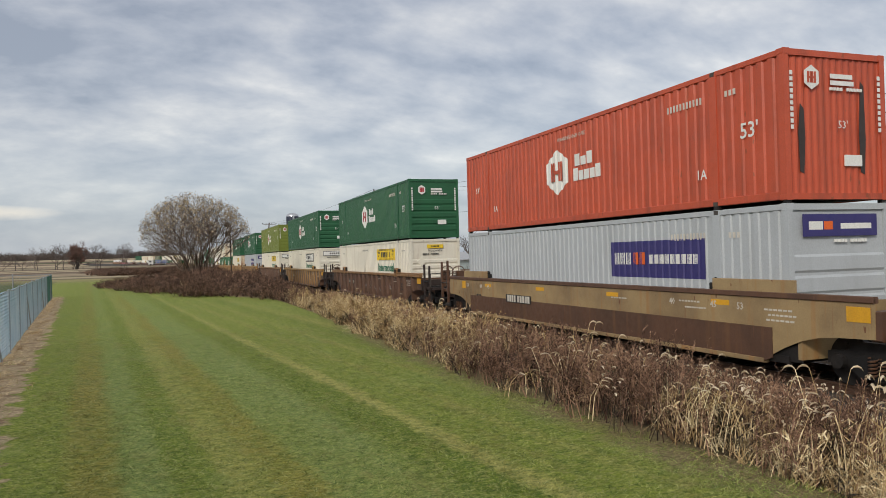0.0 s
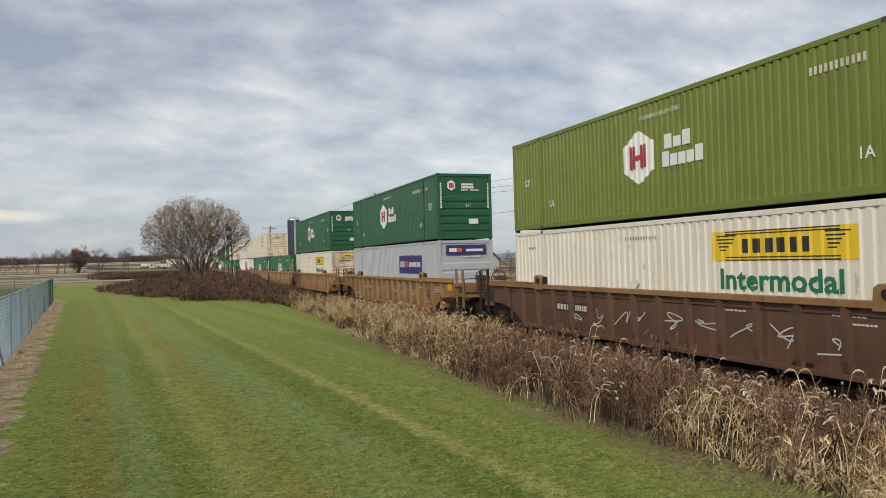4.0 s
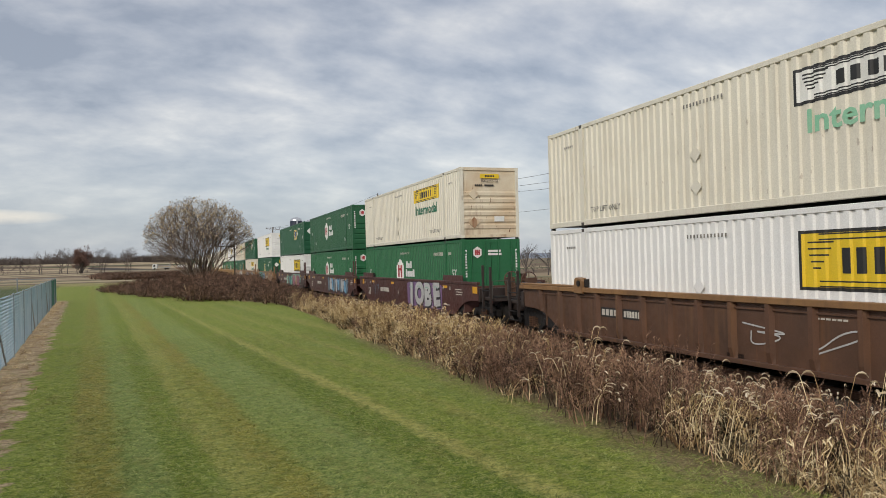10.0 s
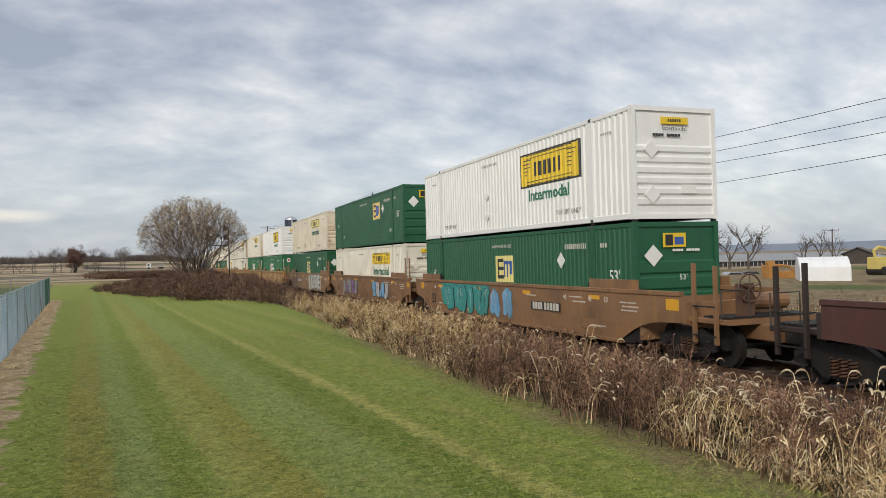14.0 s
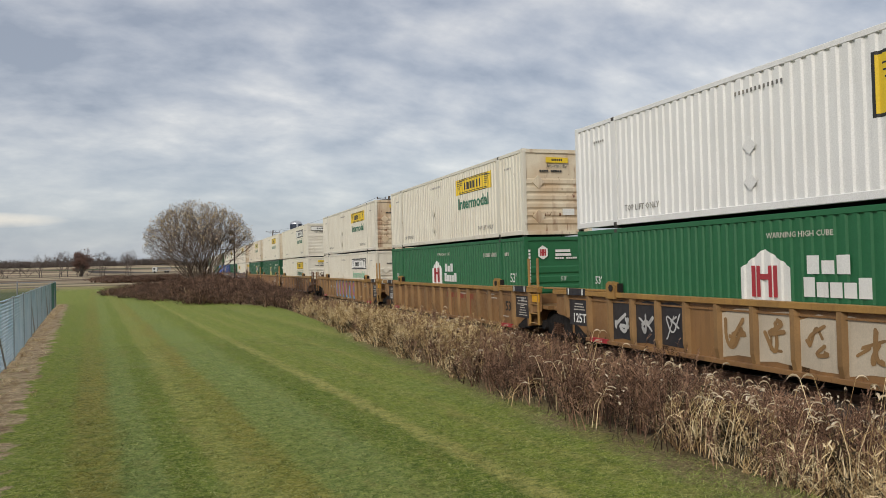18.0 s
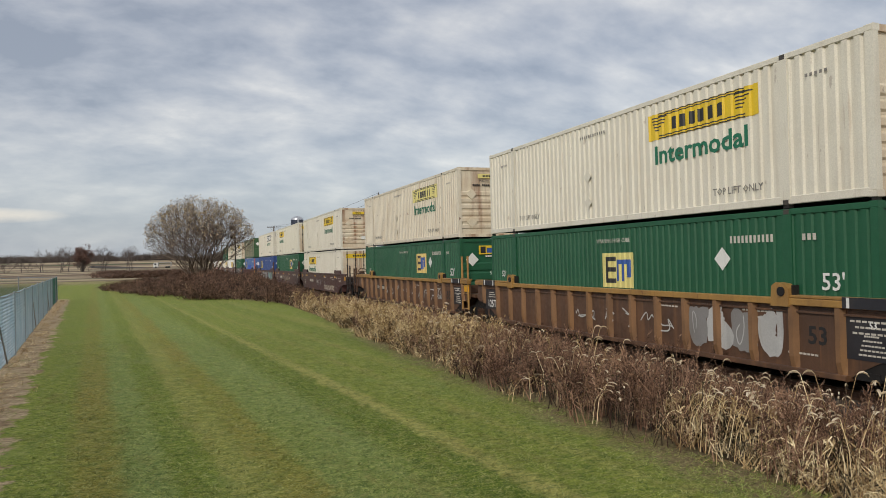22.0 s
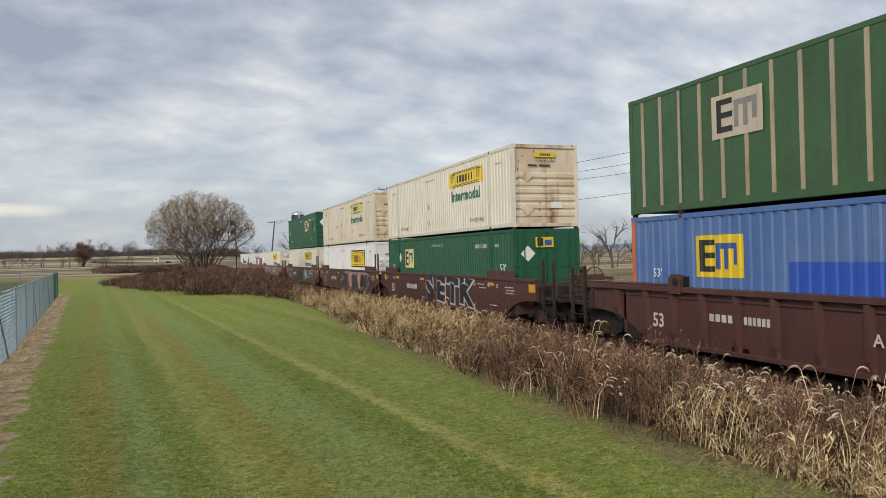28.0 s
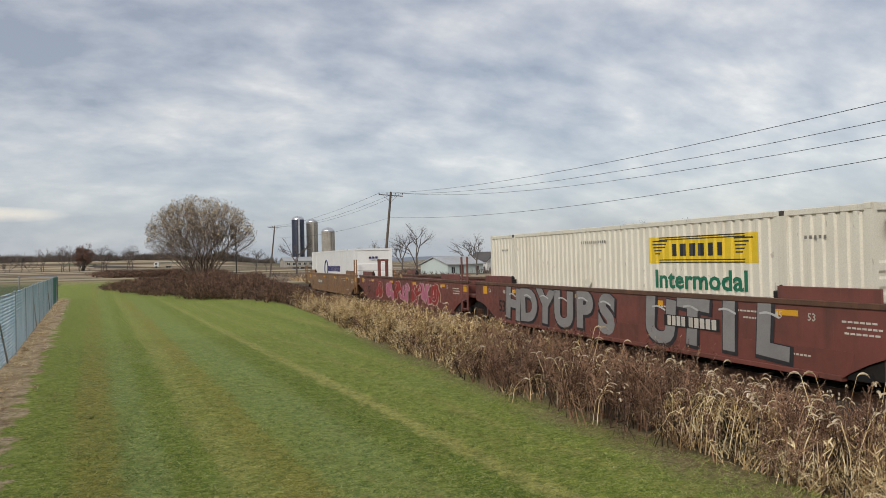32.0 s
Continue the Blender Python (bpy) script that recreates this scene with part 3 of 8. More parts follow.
def end_upright(g):
    """A front wall with shallow upright corrugations."""
    w = HALF - 0.12
    xs = np.linspace(-w, w, 57)
    for k, (xa, xb) in enumerate(zip(xs, xs[1:])):
        da, db = (0.0, 0.0, 0.022, 0.022)[k % 4], (0.0, 0.0, 0.022, 0.022)[(k + 1) % 4]
        g.face((xa, 0.035 + da, 0.10), (xb, 0.035 + db, 0.10), (xb, 0.035 + db, BOX_H - 0.10), (xa, 0.035 + da, BOX_H - 0.10))


def boxes_of(g, y0, y1, z0, z1, n, gap=0.25, x=-HALF + 0.006, drop=0.0):
    """A row of n plain bars that stands for a word."""
    w = (y1 - y0) / (n + (n - 1) * gap)
    for i in range(n):
        a = y0 + i * w * (1 + gap)
        g.box(x, x + 0.004, a, a + w, z0, z1 - drop * (z1 - z0) * (0 < i < n - 1))


def word(box, key, y0, y1, z0, z1, n, material_key, label="", name="lettering", gap=0.25, drop=0.0):
    part(name, shared(("bars", key), material_key, lambda g: boxes_of(g, y0, y1, z0, z1, n, gap, drop=drop)), box, label)


def text(box, body, size, y, z, material_key, name="lettering", bold=0.012):
    part(name, lettering(body, size, material_key, bold), box, "", on_side(-HALF + 0.009, y, z))


def end_bars(box, key, x0, x1, z0, z1, material_key, name="lettering", label=""):
    part(name, shared(("endbars", key), material_key, lambda g: g.box(x0, x1, -0.012, -0.006, z0, z1)), box, label)


def diamond(g, y, z, r, x=-HALF + 0.006):
    g.prism([(y - r, z), (y, z - r), (y + r, z), (y, z + r)], "x", x, x + 0.004)


def logo_hexagon(box, s, low):
    """White hexagon (or gabled shape, on a box that stands in a well) with two red bars, and white bars for the words."""
    zc, h = (1.52, 0.69) if not low else (1.66, 0.56)
    yc, hw = 8.92, 0.66

    def shape(y):
        k = abs(y - yc) / hw
        top = zc + h - 0.38 * k
        return (zc - h + 0.38 * k if not low else zc - 0.52, top)
    pitch = s["pitch"]
    emblem = part("logo_panel", shared(("hexagon", low, pitch, s["depth"]), "decal_white", lambda g: sheet(g, yc - hw, yc + hw, 0, 0, pitch, s["depth"], 0.006, -1, shape)), box, "white hexagonal emblem")
    a, b = (-0.27, 0.30) if not low else (-0.40, 0.22)
    mark = s.get("mark", "decal_red")
    for dy, w in ((0.29, 0.05), (0.155, 0.045), (-0.155, 0.045), (-0.29, 0.05)):
        part("logo_bar", shared(("logo_bar", low, dy), mark, lambda g: g.box(-HALF - 0.010, -HALF - 0.006, yc + dy - w, yc + dy + w, zc + a, zc + b)), emblem)
    part("logo_bar", shared(("logo_cross", low), mark, lambda g: g.box(-HALF - 0.011, -HALF - 0.007, yc - 0.15, yc + 0.15, zc - 0.055, zc + 0.055)), emblem)
    word(box, ("w1", low), 6.62 + 0.30, 7.86, zc + 0.06, zc + 0.40, 3, "decal_white", gap=0.20, drop=0.28)
    word(box, ("w2", low), 6.50, 7.95, zc - 0.36, zc + 0.0, 5, "decal_white", gap=0.16, drop=0.24)
    end_bars(box, "hexword", -0.15, 0.42, 2.36, 2.45, "decal_white")
    end_bars(box, "hexword2", -0.15, 0.45, 2.23, 2.32, "decal_white")
    part("logo_panel", shared("end_hexagon", "decal_white", lambda g: g.prism([(-0.62 + 0.21 * math.sin(i * math.pi / 3), 2.36 + 0.24 * math.cos(i * math.pi / 3)) for i in range(6)], "y", -0.010, -0.004)), box)
    part("logo_bar", shared("end_emblem", mark, lambda g: [g.box(x, x + 0.05, -0.014, -0.008, 2.25, 2.47) for x in (-0.73, -0.665, -0.625, -0.56)] + [g.box(-0.70, -0.56, -0.015, -0.0085, 2.34, 2.38)]), box)


def logo_haulier(box, s, low):
    """Yellow or white panel with a black frame and bars, and a green word below."""
    style = s.get("panel", "yellow")
    y0, y1 = s.get("panel_y", (2.62, 6.30))
    z1, z0 = (2.50, 1.88) if style != "framed" else (2.40, 1.42)
    if style == "white":
        z1, z0 = 2.45, 1.89
    ground = {"yellow": "logo_yellow", "pale": "pale_yellow", "framed": "logo_yellow", "white": "decal_white"}[style]
    pitch, depth = s["pitch"], s["depth"]
    key = (style, y0, pitch)
    if style in ("framed", "white"):
        part("logo_frame", shared(("frame", key), "decal_black", lambda g: sheet(g, y0 - 0.07, y1 + 0.07, z0 - 0.06, z1 + 0.06, pitch, depth, 0.005)), box)
    panel = part("logo_panel", shared(("panel", key), ground, lambda g: sheet(g, y0, y1, z0, z1, pitch, depth, 0.010)), box, {"yellow": "yellow rectangular panel", "pale": "faded yellow panel", "framed": "yellow panel with a black frame", "white": "white panel with a black outline"}[style])
    zm, hh = (z0 + z1) / 2, (z1 - z0)
    w = y1 - y0

    def bars(g):
        # each bar follows the ripples of the side
        for i in range(6):
            a = y0 + w * (0.285 + 0.080 * i - (0 if i < 4 else -0.025))
            sheet(g, a, a + 0.055 * w, zm - 0.24 * hh, zm + 0.22 * hh, pitch, depth, 0.014)
    part("logo_bar", shared(("panelbars", key), "decal_black", bars), panel)

    def lines(g):
        for k in range(5):
            z = zm + hh * (0.32 - 0.12 * k)
            for a, b in ((0.80 + 0.02 * k, 0.97 - 0.01 * k), (0.05 + 0.02 * k, 0.20 - 0.005 * k)):
                sheet(g, y0 + a * w, y0 + b * w, z, z + 0.03, pitch, depth, 0.013)
        for z in (zm + 0.37 * hh, zm - 0.40 * hh, z0 + 0.004, z1 - 0.03):
            sheet(g, y0 + 0.1 * w, y0 + 0.9 * w, z, z + 0.025, pitch, depth, 0.013)
    part("logo_line", shared(("panellines", key), "decal_black", lines), panel)
    if s.get("word", True):
        part("lettering", lettering("Intermodal", 0.60 if style != "framed" else 0.50, s.get("word_col", "decal_green"), 0.024, 1.20), box, "green word in bold letters", on_side(-HALF + 0.009, (y0 + y1) / 2 + 0.05, 1.48 if style != "framed" else 1.07))
    # panel high on the front wall
    wide = s.get("wide_end", False)
    x0, x1, za, zb = (-0.95, 0.95, 2.30, 2.60) if wide else (-0.42, 0.42, 2.44, 2.62)
    if wide and s["end"] == "ribs":
        part("logo_frame", shared("endframe", "decal_black", lambda g: g.box(x0 - 0.03, x1 + 0.03, -0.008, -0.002, za - 0.03, zb + 0.03)), box)
        ground = "decal_white"
    part("logo_panel", shared(("endpanel", ground, wide), ground, lambda g: g.box(x0, x1, -0.010, -0.004, za, zb)), box)
    part("logo_bar", shared(("endword", wide), "decal_black", lambda g: [g.box(x0 + (x1 - x0) * (0.26 + 0.083 * i), x0 + (x1 - x0) * (0.315 + 0.083 * i), -0.014, -0.008, za + 0.3 * (zb - za), zb - 0.28 * (zb - za)) for i in range(6)]), box)
    if not wide:
        part("lettering", lettering("Intermodal", 0.17, "decal_black"), box, "", on_end(0, -0.008, 2.33))
    for y in (1.2, 14.9):
        word(box, ("tag", y), y - 0.25, y + 0.25, 2.32, 2.38, 5, "worn_black", gap=0.9)
    for y, z in ((9.2, 1.35), (9.2, 0.62)):
        part("placard_holder", shared(("placard", y, z), s["paint"], lambda g: diamond(g, y, z, 0.19, -HALF - 0.02)), box)
    text(box, "TOP LIFT ONLY", 0.21, 3.3, 0.42, "worn_black")
    text(box, "TOP LIFT ONLY", 0.21, 13.0, 0.42, "worn_black")
    word(box, "numbers", 8.3, 9.6, 2.43, 2.51, 12, "worn_black", gap=1.4)


def logo_square(box, s, low):
    """Yellow square with black and blue blocks."""
    y0 = s.get("square_y", 4.45)
    z1 = s.get("square_z", 2.36)
    yd = s.get("diamond_y", y0 - 0.62)
    proud = 0.030 if s.get("ribs_out") else 0.006
    panel = part("logo_panel", shared(("square", y0, z1, s["pitch"], proud), s.get("square", "logo_yellow"), lambda g: sheet(g, y0, y0 + 1.5, z1 - 0.92, z1, s["pitch"], s["depth"], proud)), box, "yellow square panel")

    P, D = s["pitch"], s["depth"]

    def black(g):
        sheet(g, y0 + 1.20, y0 + 1.34, z1 - 0.80, z1 - 0.10, P, D, proud + 0.006)
        for z in (-0.22, -0.50, -0.80):
            sheet(g, y0 + 0.86, y0 + 1.20, z1 + z, z1 + z + 0.12, P, D, proud + 0.006)

    def blue(g):
        for a in (0.16, 0.42, 0.68):
            sheet(g, y0 + a, y0 + a + 0.13, z1 - 0.74 + (0.1 if a < 0.2 else 0), z1 - 0.30, P, D, proud + 0.006)
        sheet(g, y0 + 0.16, y0 + 0.81, z1 - 0.30, z1 - 0.18, P, D, proud + 0.006)
    part("logo_bar", shared(("sqblack", y0, z1, P, proud), "decal_black", black), panel)
    part("logo_bar", shared(("sqblue", y0, z1, P, proud), s.get("square_blue", "decal_blue"), blue), panel)
    if not s.get("patch") and not s.get("ribs_out"):
        part("placard", shared(("sqdiamond", yd), "decal_white", lambda g: diamond(g, yd, 1.95, 0.25)), box, "white diamond placard")
    part("logo_panel", shared("endsquare", "logo_yellow", lambda g: g.box(-0.45, 0.25, -0.010, -0.004, 2.24, 2.60)), box)
    end_bars(box, "sqe", -0.38, -0.15, 2.28, 2.56, "decal_black")
    end_bars(box, "sqb", -0.10, 0.18, 2.30, 2.50, "decal_blue")
    part("placard", shared("enddiamond", "decal_white", lambda g: g.prism([(-0.75, 1.75), (-0.47, 2.03), (-0.75, 2.31), (-1.03, 2.03)], "y", -0.010, -0.004)), box)


def logo_courier(box, s, low):
    """Dark blue panel with white and orange bars."""
    y0, y1, z0, z1 = 2.37, 6.09, 1.40, 2.30
    panel = part("logo_panel", shared("navy_panel", "navy", lambda g: sheet(g, y0, y1, z0, z1, s["pitch"], s["depth"], 0.006)), box, "dark blue panel")
    part("logo_bar", shared("courier_white", "decal_white", lambda g: boxes_of(g, 5.20, 5.92, 1.72, 2.02, 3)), panel)
    part("logo_bar", shared("courier_orange", "decal_orange", lambda g: boxes_of(g, 4.60, 5.10, 1.72, 2.02, 2)), panel)
    part("logo_bar", shared("courier_words", "decal_white", lambda g: boxes_of(g, 2.62, 4.42, 1.74, 1.96, 9)), panel)
    part("logo_panel", shared("navy_end", "navy", lambda g: g.box(-0.95, 0.95, -0.010, -0.004, 2.25, 2.68)), box)
    end_bars(box, "cw", -0.80, -0.45, 2.38, 2.54, "decal_white")
    end_bars(box, "co", -0.42, -0.20, 2.38, 2.54, "decal_orange")
    end_bars(box, "cm", 0.0, 0.80, 2.39, 2.50, "decal_white")


def logo_ring(box, s, low):
    """A dark ring and dark bars on a white side."""
    part("logo_ring", shared("dark_ring", "navy", lambda g: g.ring((-HALF - 0.004, 9.6, 1.55), 0.62, 0.05, "x", 22, 4)), box, "dark blue ring")
    word(box, "ringword", 4.6, 9.0, 1.35, 1.75, 11, "navy")
    part("lettering", shared("endring", "navy", lambda g: [g.box(-0.3 + 0.22 * i, -0.14 + 0.22 * i, -0.012, -0.006, 2.22, 2.36) for i in range(3)]), box)


LOGOS = {"hexagon": logo_hexagon, "haulier": logo_haulier, "square": logo_square, "courier": logo_courier, "ring": logo_ring, "none": lambda *a: None}


def container(s, low, at):
    """One 53-foot box: origin at the middle of its front bottom edge, length along +y."""
    box = thing("shipping_container", s["label"], "container", "containers on the train", at)
    key, pitch, depth = s["paint"], s["pitch"], s["depth"]
    for side in (-1, 1):
        part("side_panel", shared(("side_panel", side, pitch, depth), key, lambda g: sheet(g, 0.10, BOX_L - 0.10, 0.16, BOX_H - 0.12, pitch, depth, 0, side)), box)
        part("top_rail", shared(("top_rail", side), s.get("rail", key), lambda g: g.box(min(side * HALF, side * (HALF - 0.09)), max(side * HALF, side * (HALF - 0.09)), 0.16, BOX_L - 0.16, BOX_H - 0.13, BOX_H - 0.012, 0.012)), box)
        part("bottom_rail", shared(("bottom_rail", side), s.get("rail", key), lambda g: g.box(min(side * HALF, side * (HALF - 0.10)), max(side * HALF, side * (HALF - 0.10)), 0.16, BOX_L - 0.16, 0.012, 0.17, 0.012)), box)
        for y in POSTS:
            part("lift_post", shared(("lift_post", side), s.get("post", key), lambda g: g.box(min(side * (HALF - 0.05), side * (HALF + 0.006)), max(side * (HALF - 0.05), side * (HALF + 0.006)), -0.11, 0.11, 0.10, BOX_H - 0.05, 0.004)), box, "", Matrix.Translation((0, y, 0)))
            if not low:
                part("twist_lock", shared(("post_lock", side), "iron", lambda g: g.box(side * (HALF - 0.06) - 0.055, side * (HALF - 0.06) + 0.055, -0.07, 0.07, -0.061, 0.004)), box, "", Matrix.Translation((0, y, 0)))
            for z in (0.0, BOX_H - 0.12):
                part("lift_fitting", shared(("lift_fitting", side), "casting", lambda g: g.box(min(side * (HALF - 0.12), side * (HALF + 0.010)), max(side * (HALF - 0.12), side * (HALF + 0.010)), -0.065, 0.065, 0, 0.100, 0.008)), box, "", Matrix.Translation((0, y, z)))
        for y in (0.0, BOX_L - 0.16):
            part("corner_post", shared(("corner_post", side, y > 1), s.get("corner", key), lambda g: g.box(min(side * (HALF - 0.13), side * HALF), max(side * (HALF - 0.13), side * HALF), 0.004, 0.156, 0.10, BOX_H - 0.10, 0.02)), box, "", Matrix.Translation((0, y, 0)))
            if not low:
                part("twist_lock", shared(("twist_lock", side), "iron", lambda g: g.box(side * (HALF - 0.08) - 0.05, side * (HALF - 0.08) + 0.05, 0.03, 0.14, -0.061, 0.004)), box, "", Matrix.Translation((0, y, 0)))
            for z in (0.0, BOX_H - 0.118):
                part("corner_casting", shared(("corner_casting", side), s.get("cast", key), lambda g: g.box(min(side * (HALF - 0.16), side * (HALF + 0.002)), max(side * (HALF - 0.16), side * (HALF + 0.002)), 0, 0.178, 0, 0.118, 0.012)), box, "", Matrix.Translation((0, y - (0.018 if y > 1 else 0), z)))
    part("roof", shared("roof", key, lambda g: g.box(-HALF + 0.06, HALF - 0.06, 0.1, BOX_L - 0.1, BOX_H - 0.045, BOX_H - 0.02)), box)
    part("underframe", shared("underframe", "iron", lambda g: g.box(-HALF + 0.08, HALF - 0.08, 0.1, BOX_L - 0.1, 0.03, 0.15)), box)
    part("rear_wall", shared("rear_wall", key, lambda g: g.box(-HALF + 0.1, HALF - 0.1, BOX_L - 0.08, BOX_L - 0.03, 0.1, BOX_H - 0.1)), box)
    if s["end"] == "ribs":
        part("front_wall", shared(("front_wall", s["ribs"]), s.get("endpaint", key), lambda g: end_sheet(g, s["ribs"]) if s["ribs"] else end_upright(g)), box)
        for z in (0.0, BOX_H - 0.14):
            part("end_rail", shared("end_rail", s.get("endpaint", key), lambda g: g.box(-HALF + 0.12, HALF - 0.12, 0.006, 0.12, 0.01, 0.13, 0.012)), box, "", Matrix.Translation((0, 0, z)))
        part("label_plate", shared("label_plate", "decal_white", lambda g: g.box(0.18, 0.62, -0.006, 0.02, 0.66, 0.88)), box)
        if s["logo"] in ("hexagon", "square"):
            part("lettering", lettering("53'", 0.22, "decal_white"), box, "", on_end(0.15, -0.006, 1.46))
        word_x = (-0.9, -0.2) if s["logo"] == "haulier" else (-0.4, 0.5)
        part("lettering", shared(("endnumber", word_x), "decal_black" if s["logo"] == "haulier" else "decal_white", lambda g: [g.box(word_x[0] + 0.25 + 0.085 * i, word_x[0] + 0.305 + 0.085 * i, -0.010, 0.02, 2.13, 2.19) for i in range(10) if i != 4]), box)
        if s["logo"] == "haulier":
            for z in (1.78, 0.62):
                part("placard_holder", shared(("endholder", z), s.get("endpaint", key), lambda g: g.prism([(-0.95, z), (-0.72, z + 0.23), (-0.49, z), (-0.72, z - 0.23)], "y", -0.014, 0.03)), box)
    else:
        for k, (x0, x1) in enumerate(((-HALF + 0.12, -0.012), (0.012, HALF - 0.12))):
            door = part("door", shared(("door", k), s.get("endpaint", key), lambda g: [g.box(x0, x1, 0.03, 0.08, 0.12, BOX_H - 0.12)] + [g.box(x0 + 0.06, x1 - 0.06, 0.012, 0.035, 0.22 + i * 0.66, 0.22 + i * 0.66 + 0.56, 0.01) for i in range(4)]), box)
            for xr in (x0 + 0.30, x1 - 0.28):
                part("lock_rod", shared(("lock_rod", k, xr), "iron" if s["logo"] == "haulier" else key, lambda g: [g.rod((xr, -0.012, 0.10), (xr, -0.012, BOX_H - 0.09), 0.022, 6)] + [g.box(xr - 0.05, xr + 0.05, -0.035, 0.03, z, z + 0.06) for z in (0.25, 0.95, 1.75, 2.55)]), door)
            for z in (0.3, 0.95, 1.6, 2.3):
                part("hinge", shared(("hinge", k), key, lambda g: g.box(*( (x0 - 0.05, x0 + 0.07) if k == 0 else (x1 - 0.07, x1 + 0.05)), -0.01, 0.03, 0, 0.11)), door, "", Matrix.Translation((0, 0, z)))
        for z in (0.0, BOX_H - 0.14):
            part("end_rail", shared("end_rail", key, lambda g: g.box(-HALF + 0.12, HALF - 0.12, 0.006, 0.12, 0.01, 0.13, 0.012)), box, "", Matrix.Translation((0, 0, z)))
    LOGOS[s["logo"]](box, s, low)
    col = s.get("stencil", "decal_white")
    if s["logo"] in ("hexagon", "square", "courier", "none") and not s.get("ribs_out"):
        if s["logo"] != "courier":
            text(box, "53'", 0.44, 0.95, 1.47 if not low else 1.50, col)
            text(box, "53'", 0.30, 15.1, 1.50, col)
        word(box, ("reg", col), 2.35, 3.55, 2.27, 2.42, 11, "stencil", gap=0.9)
        word(box, ("wtp", col), 1.30, 1.62, 2.28, 2.40, 3, "stencil", gap=0.6)
        if s["logo"] != "courier":
            text(box, "WARNING HIGH CUBE", 0.155, 8.05, 2.46, "stencil")
            text(box, "1A", 0.30, 2.42, 0.72, col)
            text(box, "1A", 0.30, 13.5, 0.72, col)
        if s["logo"] == "hexagon":
            for k, x in ((0, -1.12), (1, 1.12)):
                part("lettering", shared(("column", k), col, lambda g: [g.box(x - 0.035, x + 0.035, -0.006, 0.003, 1.35 + 0.115 * i, 1.43 + 0.115 * i) for i in range(10)]), box)
    for k, x in enumerate((-0.93, 0.62) if s.get("soot") else ()):
        part("soot_streak", shared(("soot_streak", k), "grime", lambda g: g.prism([(x, 0.55), (x + 0.10, 0.50), (x + 0.15, 1.2), (x + 0.13, 1.75 + 0.5 * k), (x + 0.04, 1.85 + 0.5 * k), (x - 0.02, 1.3)], "y", 0.026, 0.032)), box, "black soot rubbed down the wall")
    if s.get("patch"):
        part("repair_patch", shared("repair_patch", "blue_patch", lambda g: sheet(g, 5.25, 11.0, 0.45, 1.78, pitch, depth, 0.004)), box, "brighter blue repainted patch")
    if s.get("ribs_out"):
        for i in range(22):
            part("rib", shared("outer_rib", "tan_rib", lambda g: g.box(-HALF - 0.010, -HALF + 0.02, -0.045, 0.045, 0.17, BOX_H - 0.13, 0.008)), box, "", Matrix.Translation((0, 0.55 + i * 0.715, 0)))
    return box


def spec(label, paint_, logo, pitch=0.262, depth=0.042, end="ribs", ribs=5, **kw):
    return dict(label=label, paint=paint_, logo=logo, pitch=pitch, depth=depth, end=end, ribs=ribs, **kw)


